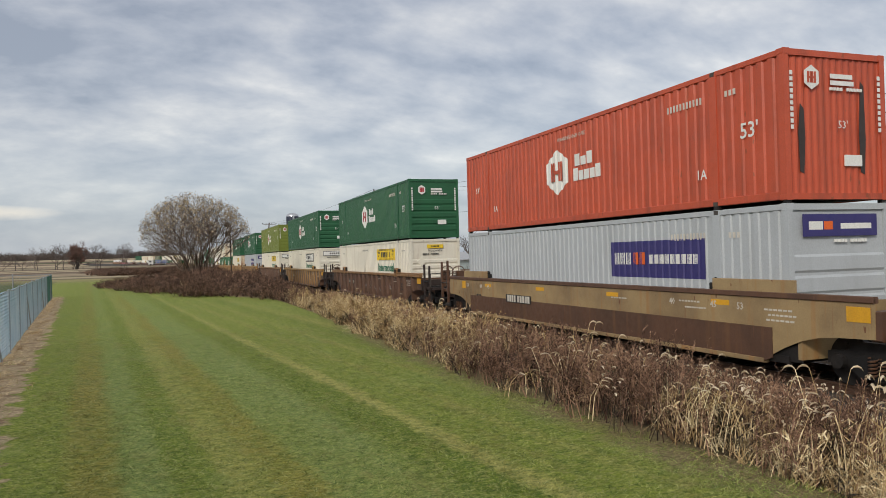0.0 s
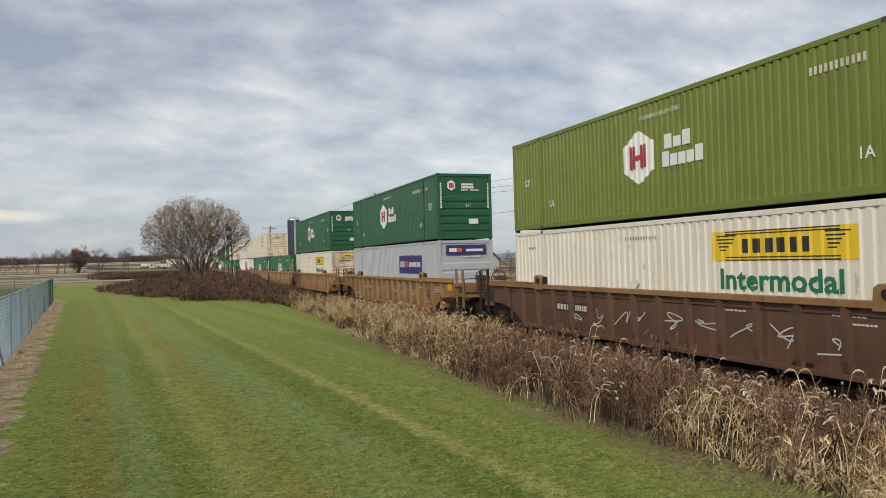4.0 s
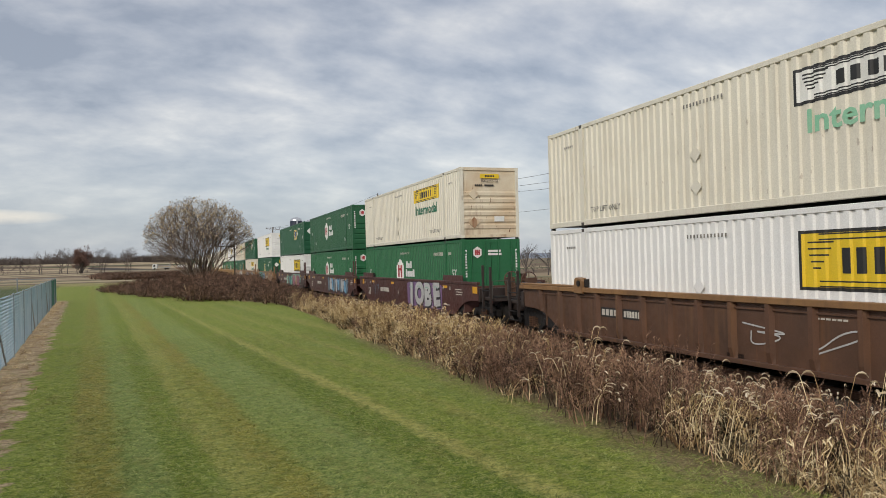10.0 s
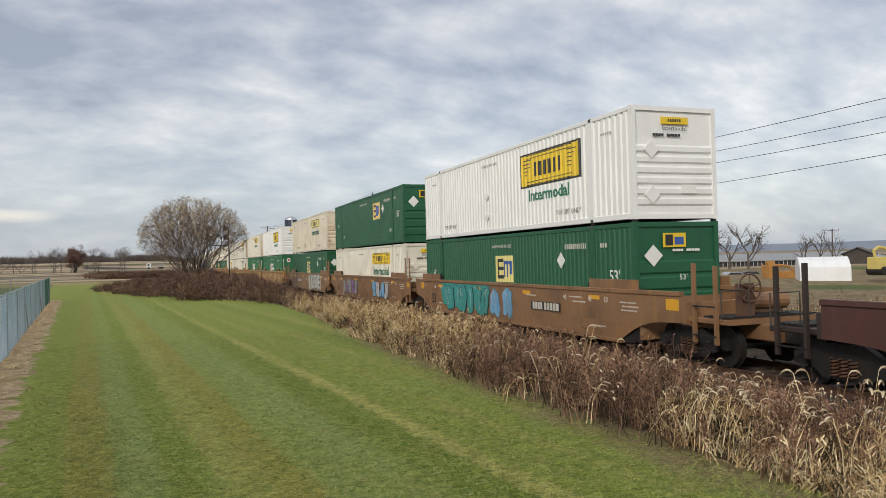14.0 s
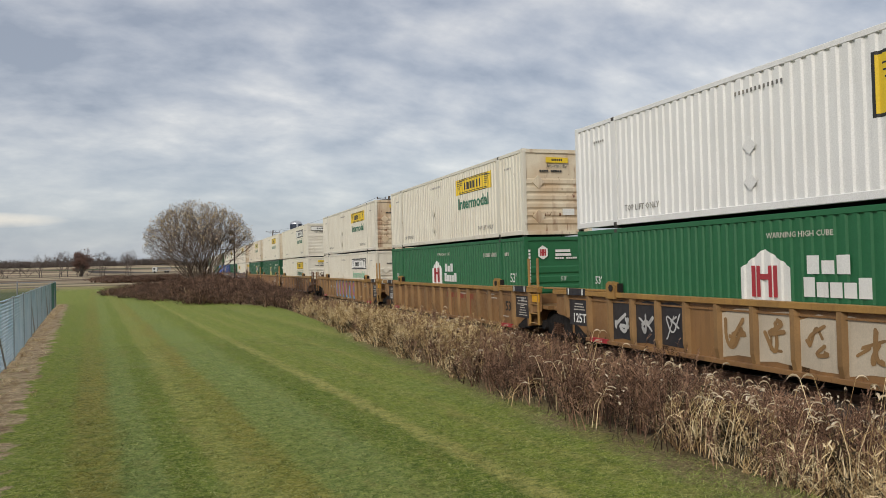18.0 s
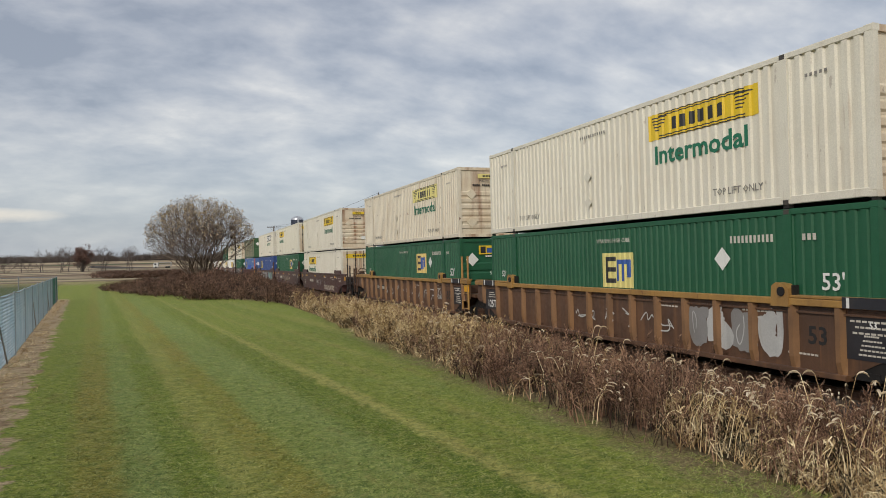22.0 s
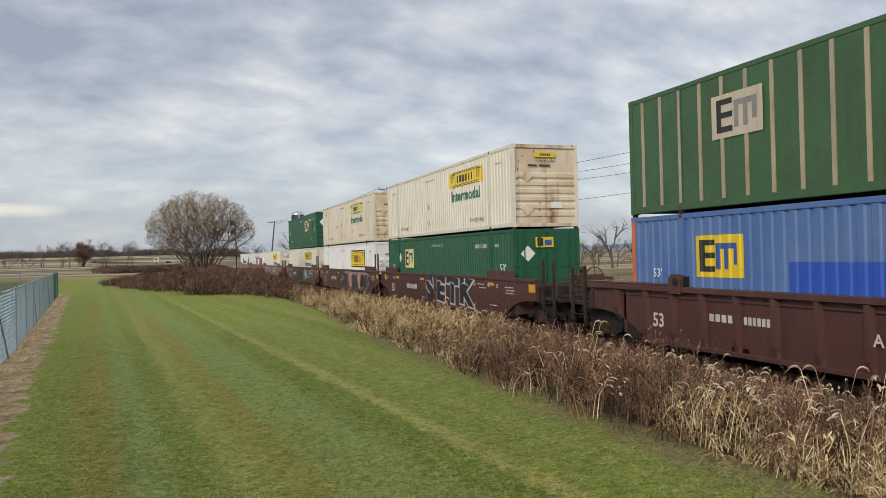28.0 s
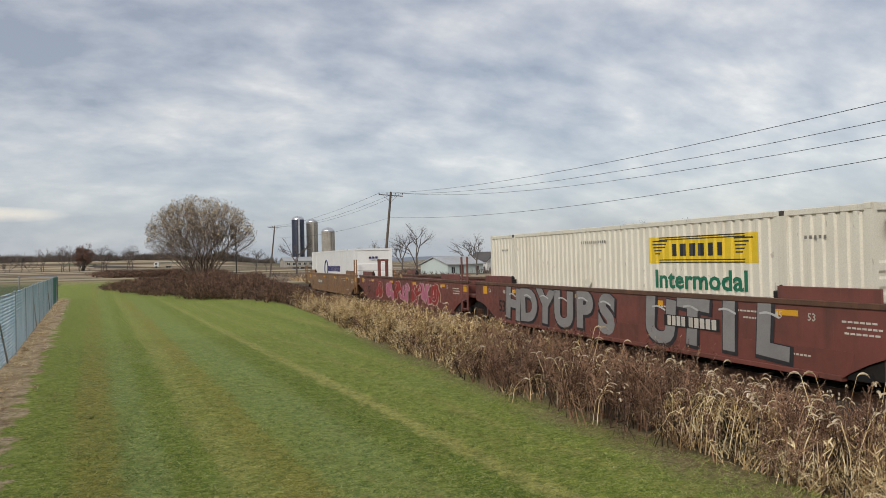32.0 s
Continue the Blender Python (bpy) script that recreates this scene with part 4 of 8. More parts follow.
KINDS = {
    "hub": spec("dark green corrugated steel container with a white hexagon emblem", "hub_green", "hexagon", 0.215, 0.038, ribs=5),
    "hub2": spec("mid green corrugated container with a white gabled emblem", "bright_green", "hexagon", 0.25, 0.04, ribs=5),
    "hubd": spec("green corrugated container with doors and a white emblem", "bright_green", "hexagon", 0.25, 0.04, "doors"),
    "lime": spec("olive-lime corrugated steel container with a white hexagon emblem", "lime", "hexagon", 0.215, 0.038),
    "red": spec("weathered orange-red corrugated container with a white emblem", "orange_red", "hexagon", 0.29, 0.035, ribs=0, mark="orange_red", soot=True),
    "fedex": spec("pale grey corrugated container with dark blue panels", "pale_grey", "courier", 0.262, 0.03, ribs=4),
    "jy": spec("cream-white corrugated container with a yellow panel, rust-stained", "cream", "haulier", ribs=6, stencil="decal_black"),
    "jyr": spec("cream container with yellow panel, front wall streaked with rust", "cream", "haulier", ribs=6, endpaint="end_rust"),
    "jp": spec("dirty cream container with a faded yellow panel and rust spots", "cream_rusty", "haulier", ribs=6, panel="pale", endpaint="end_rust"),
    "jw": spec("cream-white corrugated container with a white outlined panel", "cream", "haulier", ribs=6, panel="white", wide_end=True),
    "jwr": spec("dirty cream container with outlined panel and rust along its base", "cream_rusty", "haulier", ribs=6, panel="white", word_col="faded_green", endpaint="end_rust"),
    "jwg": spec("cream corrugated container with a faded green word", "cream", "haulier", ribs=6, panel="white", word_col="faded_green"),
    "jb": spec("cream container with a yellow panel and green word", "cream", "haulier", ribs=6, word_col="decal_green", wide_end=True),
    "jf": spec("clean white container with a black-framed yellow panel", "clean_white", "haulier", ribs=6, panel="framed"),
    "jfn": spec("clean white container with a black-framed yellow panel", "clean_white", "haulier", ribs=6, panel="framed", word=False),
    "jd": spec("cream container with yellow panel and rusty double doors", "cream", "haulier", end="doors", endpaint="end_rust", panel_y=(10.2, 13.6), wide_end=True),
    "emp": spec("dark green corrugated container with a yellow square panel", "emp_green", "square", 0.215, 0.038, ribs=4, square="logo_pale"),
    "empf": spec("green corrugated container with a pale yellow square panel", "emp_green", "square", 0.235, 0.038, ribs=4, square_y=7.1, diamond_y=3.8, square_z=2.14, square="pale_yellow"),
    "empd": spec("green container with double doors and a yellow square panel", "emp_green", "square", 0.235, 0.038, "doors", square_y=11.6, diamond_y=13.9, square="pale_yellow"),
    "emps": spec("green container with double doors and a yellow square panel", "emp_green", "square", 0.235, 0.038, "doors", square="logo_pale"),
    "empt": spec("dark green container with a tan square panel", "emp_green", "square", 0.215, 0.038, ribs=4, square="logo_pale"),
    "blue": spec("faded blue corrugated container with orange corner posts", "blue", "square", 0.30, 0.035, "doors", square_y=12.2, patch=True, corner="orange_post"),
    "blue2": spec("blue corrugated container with a yellow square panel", "blue_navy", "square", 0.28, 0.035, "doors", square_y=12.2),
    "drk": spec("dull green smooth-sided container with tan upright ribs", "dark_green", "square", 0.715, 0.004, ribs=3, square_y=11.5, square="spray_cream", ribs_out=True, square_blue="spray_grey"),
    "stg": spec("plain white container with a dark blue ring emblem", "clean_white", "ring", 0.4, 0.006, ribs=3),
}

CAR_HALF = 1.415


def side_outline(a, b):
    """Side of a well car in (y, z) above the rail: deep between the trucks, arched over them."""
    arch = [(-1.15, 0.92), (-0.75, 0.88), (-0.35, 0.78), (0.05, 0.62), (0.40, 0.44), (0.62, 0.30)]
    left = [(-a, 1.62), (-a, 0.95)] + arch
    right = [(BOX_L - y, z) for y, z in reversed(arch)] + [(BOX_L + b, 0.95), (BOX_L + b, 1.62)]
    return left + right


def truck(car, y):
    """A two-axle truck with side frames, springs and wheelsets that turn."""
    bogie = part("truck", shared("bolster", "iron", lambda g: [g.box(-1.05, 1.05, -0.22, 0.22, 0.46, 0.72, 0.03), g.rod((0, 0, 0.6), (0, 0, 0.95), 0.30, 12)]), car, "", Matrix.Translation((0, y, 0)))
    for side in (-1, 1):
        x0, x1 = side * 0.98 - 0.07, side * 0.98 + 0.07
        frame_pts = [(-1.16, 0.40), (-1.16, 0.62), (-0.75, 0.66), (-0.40, 0.84), (0.40, 0.84), (0.75, 0.66), (1.16, 0.62), (1.16, 0.40), (0.80, 0.44), (0.50, 0.20), (-0.50, 0.20), (-0.80, 0.44)]
        part("side_frame", shared(("side_frame", side), "iron", lambda g: g.prism(frame_pts, "x", x0, x1)), bogie)
        for dy in (-0.20, 0.0, 0.20):
            part("spring", shared(("spring", side), "car_brown", lambda g: g.path([(side * 1.07 + 0.075 * math.cos(1.05 * i), 0.075 * math.sin(1.05 * i), 0.25 + 0.0105 * i) for i in range(33)], 0.018, 4)), bogie, "", Matrix.Translation((0, dy, 0)))
        for dy in (-0.865, 0.865):
            part("bearing_cap", shared(("bearing_cap", side), "iron", lambda g: g.rod((side * 1.02, 0, 0.46), (side * 1.16, 0, 0.46), 0.13, 12)), bogie, "", Matrix.Translation((0, dy, 0)))
    wheels = []
    for dy in (-0.865, 0.865):
        def axle(g):
            for s in (-1, 1):
                g.rod((s * 0.685, 0, 0), (s * 0.82, 0, 0), 0.455, 28)
                g.rod((s * 0.665, 0, 0), (s * 0.70, 0, 0), 0.485, 28)
                g.rod((s * 0.82, 0, 0), (s * 0.875, 0, 0), 0.20, 14)
                for i in range(5):
                    t = i * 2 * math.pi / 5
                    g.rod((s * 0.82, 0.30 * math.cos(t), 0.30 * math.sin(t)), (s * 0.835, 0.30 * math.cos(t), 0.30 * math.sin(t)), 0.05, 6)
            g.rod((-0.8, 0, 0), (0.8, 0, 0), 0.09, 10)
        wheels.append((part("wheelset", shared("wheelset", "iron", axle), bogie, "", Matrix.Translation((0, dy, 0.46))), dy))
    return wheels


def platform(car, sgn, y_in, style, paint_key, brake):
    """The end of a car over its truck: deck, steps, grab irons, posts, coupler. It runs from y_in outwards (sgn)."""
    Y = lambda d: y_in + sgn * d
    lo = lambda a, b: (min(Y(a), Y(b)), max(Y(a), Y(b)))
    tag = (sgn, round(y_in, 2), style)
    paint_key = {"car_maroon": "grime", "car_brown": "grime", "car_old": "car_brown"}.get(paint_key, paint_key)
    part("end_deck", shared(("deck", tag), paint_key, lambda g: g.box(-1.30, 1.30, *lo(-0.2, 1.35), 0.98, 1.10, 0.02)), car)
    part("centre_sill", shared(("sill", tag), paint_key, lambda g: g.box(-0.42, 0.42, *lo(-0.9, 1.85), 0.62, 0.98, 0.03)), car)
    part("end_sill", shared(("end_sill", tag), paint_key, lambda g: g.box(-1.40, 1.40, *lo(-0.1, 0.12), 0.92, 1.42, 0.02)), car)
    part("crosswalk", shared(("walk", tag), "iron", lambda g: [g.box(-1.25, 1.25, *lo(0.55 + 0.13 * i, 0.63 + 0.13 * i), 1.12, 1.15) for i in range(6)]), car)
    part("coupler", shared(("coupler", tag), "iron", lambda g: [g.box(-0.10, 0.10, *lo(1.4, 1.9), 0.70, 0.92, 0.03), g.box(-0.17, 0.19, *lo(1.72, 1.93), 0.62, 1.0, 0.05)]), car)
    for k, d in enumerate((0.35, 1.05)):
        part("end_post", shared(("post", tag, k), paint_key, lambda g: g.box(-1.40, -1.32, *lo(d, d + 0.075), 0.55, (2.12 if style == "ribbed" else 2.3) - 0.06 * k, 0.01)), car)
    for k, z in enumerate((0.42, 0.72, 1.35)):
        part("step", shared(("step", tag, k), "iron", lambda g: g.box(-1.42, -1.36, *lo(0.38, 1.12), z, z + 0.03)), car)
    part("grab_iron", shared(("grab", tag), "iron" if paint_key == "car_maroon" else "casting", lambda g: g.path([(-1.36, Y(1.25), 1.1), (-1.36, Y(1.25), 1.72), (-1.10, Y(1.25), 1.72), (-0.62, Y(1.25), 1.72), (-0.62, Y(1.25), 1.1)], 0.018)), car)
    part("air_hose", shared(("hose", tag), "iron", lambda g: g.path([(0.3, Y(1.3), 0.85), (0.33, Y(1.6), 0.5), (0.3, Y(1.9), 0.38)], 0.03)), car)
    if brake:
        part("brake_wheel", shared(("brake", tag), "car_brown", lambda g: [g.ring((-0.55, Y(1.2), 1.75), 0.30, 0.022, "y", 20, 5)] + [g.rod((-0.55, Y(1.2), 1.75), (-0.55 + 0.29 * math.cos(a), Y(1.2), 1.75 + 0.29 * math.sin(a)), 0.016, 5) for a in (0.3, 1.55, 2.8, 4.1, 5.3)] + [g.box(-0.72, -0.38, *lo(0.95, 1.15), 1.1, 1.85, 0.02)]), car, "round hand-brake wheel")
        part("air_tank", shared(("tank", tag), paint_key, lambda g: g.rod((-0.1, Y(0.65), 1.42), (0.9, Y(0.65), 1.42), 0.20, 14)), car)


def rib_post(g, side, z0, z1):
    """An upright pressed rib: broad where it meets the sheet, narrower in front, cut back at its foot."""
    q = [(CAR_HALF - 0.052, 0.095), (CAR_HALF + 0.062, 0.052), (CAR_HALF + 0.062, -0.052), (CAR_HALF - 0.052, -0.095)]
    n = len(g.v)
    for z, k in ((z0, 0.55), (z0 + 0.22, 1.0), (z1, 1.0)):
        g.v += [(side * (CAR_HALF - 0.052 + (x - CAR_HALF + 0.052) * k), y, z) for x, y in q]
    for m in (0, 4):
        g.f += [tuple(n + m + c for c in (a, (a + 1) % 4, (a + 1) % 4 + 4, a + 4)) for a in range(4)]
    g.f += [(n, n + 1, n + 2, n + 3), (n + 8, n + 9, n + 10, n + 11)]


def well_car(s, at):
    """A well car with its origin on the rail under the front edge of its load. ends: 'c' coupled, 'a' articulated."""
    ribbed, key = s["side"] == "ribbed", s["paint"]
    car = thing("well_car", s["label"], "rail car", "well cars of the train", at)
    front, rear = s["ends"]
    a, b = (1.9 if front == "c" else 1.25), (1.9 if rear == "c" else 1.25)
    out = side_outline(a, b)
    trim = s.get("trim", key)
    for side in (-1, 1):
        sx = lambda p, q: (min(side * p, side * q), max(side * p, side * q))
        inset = 0.05 if ribbed else 0.0
        panel = part("side_panel", shared(("car_side", side, a, b, ribbed), key, lambda g: g.prism(out, "x", *sx(CAR_HALF - 0.02 - inset, CAR_HALF - inset))), car)
        part("top_chord", shared(("top_chord", side, a, b, ribbed), trim, lambda g: g.box(*sx(CAR_HALF - 0.09, CAR_HALF + (0.080 if ribbed else 0.035)), -a, BOX_L + b, 1.53 if ribbed else 1.55, 1.66, 0.012)), car)
        part("bottom_chord", shared(("bottom_chord", side, ribbed), key, lambda g: g.box(*sx(CAR_HALF - 0.12, CAR_HALF + (0.05 if ribbed else 0.02)), 0.58, BOX_L - 0.58, 0.27, 0.37, 0.01)), car)
        if not ribbed:
            for y in (-0.25, BOX_L - 2.0):
                part("raised_plate", shared(("raised_plate", side), key, lambda g: g.box(*sx(CAR_HALF - 0.03, CAR_HALF + 0.012), 0, 2.25, 1.60, 1.90, 0.008)), car, "", Matrix.Translation((0, y, 0)))
        for y in (-a + 0.05, BOX_L - 2.1) if ribbed else ():
            part("cover_plate", shared(("cover_plate", side, a, y > 5), trim, lambda g: g.box(*sx(CAR_HALF - 0.16, CAR_HALF + 0.065), y, y + 2.05 + (a - 0.05 if y < 5 else b), 1.665, 1.72, 0.012)), car)
        if not ribbed and side < 0:
            part("lower_plate", shared("lower_plate", key, lambda g: g.prism([(0.46, 0.40), (0.64, 0.305), (BOX_L - 0.64, 0.305), (BOX_L - 0.46, 0.40), (BOX_L - 0.30, 0.80), (0.30, 0.80)], "x", -CAR_HALF - 0.004, -CAR_HALF + 0.001)), panel)
        if s.get("band"):
            part("side_band", shared(("side_band", side), s["band"], lambda g: g.prism([(0.35, 0.40), (0.62, 0.305), (BOX_L - 0.62, 0.305), (BOX_L - 0.35, 0.40), (BOX_L - 0.35, 0.98), (0.35, 0.98)], "x", *sx(CAR_HALF - 0.001, CAR_HALF + 0.012))), panel, "dark rusty lower band")
        if ribbed:
            if key == "car_maroon":
                for i in range(4):
                    part("reflector", shared(("chord_reflector", side), "safety_yellow", lambda g: g.box(*sx(CAR_HALF + 0.036, CAR_HALF + 0.040), -0.28, 0.28, 1.57, 1.64)), panel, "yellow reflector strip", Matrix.Translation((0, 1.8 + i * 4.1, 0)))
            for i in range(15):
                y = 0.72 + i * (BOX_L - 1.44) / 14
                part("rib", shared(("side_rib", side), s.get("rib", key), lambda g: rib_post(g, side, 0.36, 1.53)), panel, "", Matrix.Translation((0, y, 0)))
            for y in (-0.55, BOX_L + 0.55):
                part("rib", shared(("short_rib", side), s.get("rib", key), lambda g: rib_post(g, side, 0.86, 1.53)), panel, "", Matrix.Translation((0, y, 0)))
            part("stiffener", shared(("stiffener", side), key, lambda g: g.box(*sx(CAR_HALF - 0.052, CAR_HALF - 0.005), -0.9, BOX_L + 0.9, 1.395, 1.43)), panel)
        else:
            for i in range(4):
                part("reflector", shared(("reflector", side), "safety_yellow", lambda g: g.box(*sx(CAR_HALF, CAR_HALF + 0.004), -0.28, 0.28, 1.34, 1.45)), panel, "yellow reflector strip", Matrix.Translation((0, 1.8 + i * 4.1, 0)))
        for y in POSTS:
            if ribbed:
                hook = part("guide_block", shared(("guide_hook", side), trim, lambda g: g.prism([(-0.21, 1.50), (-0.21, 1.84), (-0.10, 1.92), (0.10, 1.95), (0.21, 1.88), (0.24, 1.50)], "x", *sx(CAR_HALF - 0.10, CAR_HALF + 0.10))), car, "", Matrix.Translation((0, y, 0)))
                part("guide_roller", shared(("guide_roller", side), "iron", lambda g: [g.rod((side * (CAR_HALF + 0.10), -0.04, 1.78), (side * (CAR_HALF + 0.125), -0.04, 1.78), 0.09, 12), g.box(*sx(CAR_HALF - 0.12, CAR_HALF + 0.02), -0.26, -0.212, 1.68, 1.90)]), hook)
                continue
            part("guide_block", shared(("guide", side), "iron", lambda g: [g.box(*sx(CAR_HALF - 0.14, CAR_HALF - 0.02), -0.16, 0.16, 1.66, 1.80, 0.02), g.rod((side * (CAR_HALF - 0.08), -0.05, 1.80), (side * (CAR_HALF - 0.08), 0.05, 1.87), 0.06, 8)]), car, "", Matrix.Translation((0, y, 0)))
        z53 = 0.98 if ribbed and key != "car_maroon" else 0.82
        if side < 0:
            y = (15.0 if key == "car_maroon" else 1.25) if ribbed else BOX_L - 1.2
            part("lettering", lettering("53", 0.56 if not ribbed else 0.46, "decal_black" if key in ("car_tan", "car_dun", "car_rust", "car_old", "car_brown", "car_redbrown") else "stencil", 0.02), panel, "", on_side(-CAR_HALF - 0.006 + (0.05 if ribbed else 0), y, z53))
            if not ribbed:
                part("load_plate", shared("load_plate", "safety_yellow", lambda g: g.box(-CAR_HALF - 0.006, -CAR_HALF + 0.01, BOX_L + 0.15, BOX_L + 0.5, 1.22, 1.50)), panel, "yellow load plate")
                for k, (yy, body) in enumerate(((BOX_L - 0.1, "53"), (BOX_L - 1.4, "48"), (BOX_L - 2.1, "45"), (3.4, "40"), (2.0, "45"), (1.2, "53"))):
                    part("lettering", lettering(body, 0.20, "stencil", 0.015), panel, "", on_side(-CAR_HALF - 0.006, yy, 1.34))
            dark = key != "car_maroon"
            ym = (3.873 if s["ends"] == "ca" else 12.28) if ribbed else 4.6 if dark and s["ends"] == "ca" else BOX_L - 4.6
            if ribbed and s["ends"] != "aa":
                # the mark stands in two bays, one on each hand of a rib
                x = -CAR_HALF + 0.046
                for yy, n in ((ym + 0.5255, 4), (ym - 0.5255, 6)):
                    if dark:
                        part("mark_panel", shared(("mark_panel", yy), "decal_black", lambda g: g.box(x, x + 0.006, yy - 0.43, yy + 0.43, 0.90, 1.16)), panel, "black panel behind the car's mark")
                    part("lettering", shared(("mark", yy, n), "stencil", lambda g: boxes_of(g, yy - 0.36, yy + 0.36, 0.95, 1.11, n, 0.4, x - 0.004)), panel)
            elif not ribbed and (s["ends"] != "aa" or not dark):
                if dark:
                    part("mark_panel", shared(("mark_panel", ym), "decal_black", lambda g: g.box(-CAR_HALF - 0.030, -CAR_HALF - 0.026, ym - 0.95, ym + 0.95, 0.88, 1.14)), panel, "black panel behind the car's mark")
                part("lettering", shared(("mark", dark, ym), "stencil", lambda g: [boxes_of(g, ym + 0.18, ym + 0.82, 0.90, 1.12, 4, 0.35, -CAR_HALF - 0.034), boxes_of(g, ym - 0.86, ym + 0.05, 0.90, 1.12, 5, 0.35, -CAR_HALF - 0.034)]), panel)
            if not dark:
                for yy, body in ((BOX_L - 7.2, "A"), (BOX_L - 10.4, "C")):
                    part("lettering", lettering(body, 0.30, "stencil", 0.02), panel, "", on_side(-CAR_HALF - 0.006, yy, 0.93))
            for k, (y, z, n) in enumerate(((2.8, 1.35, 7), (2.6, 1.22, 9), (5.6, 1.30, 6), (0.2, 1.30, 6), (0.1, 1.20, 7), (0.15, 1.10, 6), (1.6, 0.62, 8))):
                part("lettering", shared(("small", ribbed, k), "stencil", lambda g: boxes_of(g, y - 0.35, y + 0.35, z, z + 0.035, n, 0.3, -CAR_HALF - 0.005 + (0.045 if ribbed else 0))), panel)
            part("end_stripe", shared(("stripe", a), "safety_yellow", lambda g: g.box(-CAR_HALF - 0.006, -CAR_HALF + 0.03, -a + 0.08, -a + 0.55, 1.22, 1.48)), car, "yellow reflective patch")
        if ribbed and side < 0:
            for yy in ([-0.46] if front == "a" else []) + ([BOX_L - 0.655] if rear == "a" else []):
                plate = part("end_plate", shared(("end_plate", yy > 0), "spray_black", lambda g: g.box(-CAR_HALF + 0.042, -CAR_HALF + 0.049, yy, yy + 1.11, 0.66, 1.39)), panel, "black painted end panel")
                part("lettering", lettering("125T" if yy > 0 else "53", 0.36 if yy > 0 else 0.16, "decal_white", 0.02), plate, "", on_side(-CAR_HALF + 0.038, yy + 0.55, 0.86 if yy > 0 else 1.26))
                part("lettering", shared(("plate_lines", yy > 0), "stencil", lambda g: [boxes_of(g, yy + 0.25 + 0.05 * i, yy + 0.85 - 0.03 * i, (1.10 if yy > 0 else 0.74) + 0.08 * i, (1.13 if yy > 0 else 0.77) + 0.08 * i, 7, 0.25, -CAR_HALF + 0.038) for i in range(3 if yy > 0 else 5)]), plate)
                dark_cap = part("cap_band", shared(("cap_band", yy > 0), "spray_black", lambda g: g.box(-CAR_HALF - 0.084, -CAR_HALF - 0.066, yy, yy + 1.05, 1.535, 1.725)), panel, "black band on the top chord")
                for d in (0.12, 0.90):
                    part("white_mark", shared(("cap_mark", d, yy > 0), "decal_white", lambda g: g.box(-CAR_HALF - 0.088, -CAR_HALF - 0.084, yy + d, yy + d + 0.06, 1.54, 1.72)), dark_cap)
            for yy in (0.82, BOX_L - 1.68) if key == "car_tan" else ():
                part("red_stripe", shared("red_stripe", "decal_red", lambda g: g.box(-CAR_HALF - 0.054, -CAR_HALF + 0.01, 0, 0.86, 0.285, 0.40)), panel, "red reflective strip", Matrix.Translation((0, yy, 0)))
                part("stencil_lines", shared("red_stripe_lines", "stencil", lambda g: [boxes_of(g, 0.25, 0.62, 0.32 + 0.035 * i, 0.335 + 0.035 * i, 6, 0.3, -CAR_HALF - 0.058) for i in range(2)]), panel, "", Matrix.Translation((0, yy, 0)))
    for y in (0.0, 3.6, 7.8, 12.0, BOX_L - 0.5):
        part("floor_beam", shared("floor_beam", "iron", lambda g: g.box(-CAR_HALF + 0.05, CAR_HALF - 0.05, 0, 0.5, FLOOR_Z - 0.14, FLOOR_Z - 0.001)), car, "", Matrix.Translation((0, y, 0)))
    for side in (-1, 1):
        for y in (-0.30, BOX_L - 0.75):
            part("skirt_plate", shared(("skirt_plate", side), "iron", lambda g: g.box(min(side * (HALF + 0.02), side * (HALF + 0.05)), max(side * (HALF + 0.02), side * (HALF + 0.05)), 0, 1.05, 0.36, 1.0)), car, "", Matrix.Translation((0, y, 0)))
    for y in (-0.32, BOX_L + 0.22):
        part("bulkhead", shared("bulkhead", key, lambda g: g.box(-CAR_HALF + 0.05, CAR_HALF - 0.05, 0, 0.10, 0.42, 1.45)), car, "", Matrix.Translation((0, y, 0)))
    turning = []
    if front == "c":
        platform(car, -1, -1.9, s["side"], key, s.get("brake", False))
        turning += truck(car, -1.75)
    else:
        part("end_deck", shared("art_deck_f", key, lambda g: g.box(-1.30, 1.30, -1.55, -0.2, 1.0, 1.12, 0.02)), car)
        part("centre_sill", shared("art_sill_f", key, lambda g: g.box(-0.45, 0.45, -1.7, -0.2, 0.6, 1.0)), car)
        for k, y in enumerate((-1.12, -0.50)):
            part("end_post", shared(("art_post", k, ribbed), key if not ribbed else trim, lambda g: g.rod((-1.40, y, 0.5), (-1.40, y, 2.62), 0.045, 8)), car)
        for k in range(5):
            part("ladder_rung", shared(("art_rung", k), key if not ribbed else trim, lambda g: g.rod((-1.42, -1.12, 0.55 + 0.3 * k), (-1.42, -0.50, 0.55 + 0.3 * k), 0.018, 5)), car)
    if rear == "c":
        platform(car, 1, BOX_L + 1.9, s["side"], key, s.get("brake", False))
        turning += truck(car, BOX_L + 1.75)
    else:
        part("end_deck", shared("art_deck_r", key, lambda g: g.box(-1.30, 1.30, BOX_L + 0.2, BOX_L + 1.55, 1.0, 1.12, 0.02)), car)
        part("centre_sill", shared("art_sill_r", key, lambda g: g.box(-0.45, 0.45, BOX_L + 0.2, BOX_L + 1.7, 0.6, 1.0)), car)
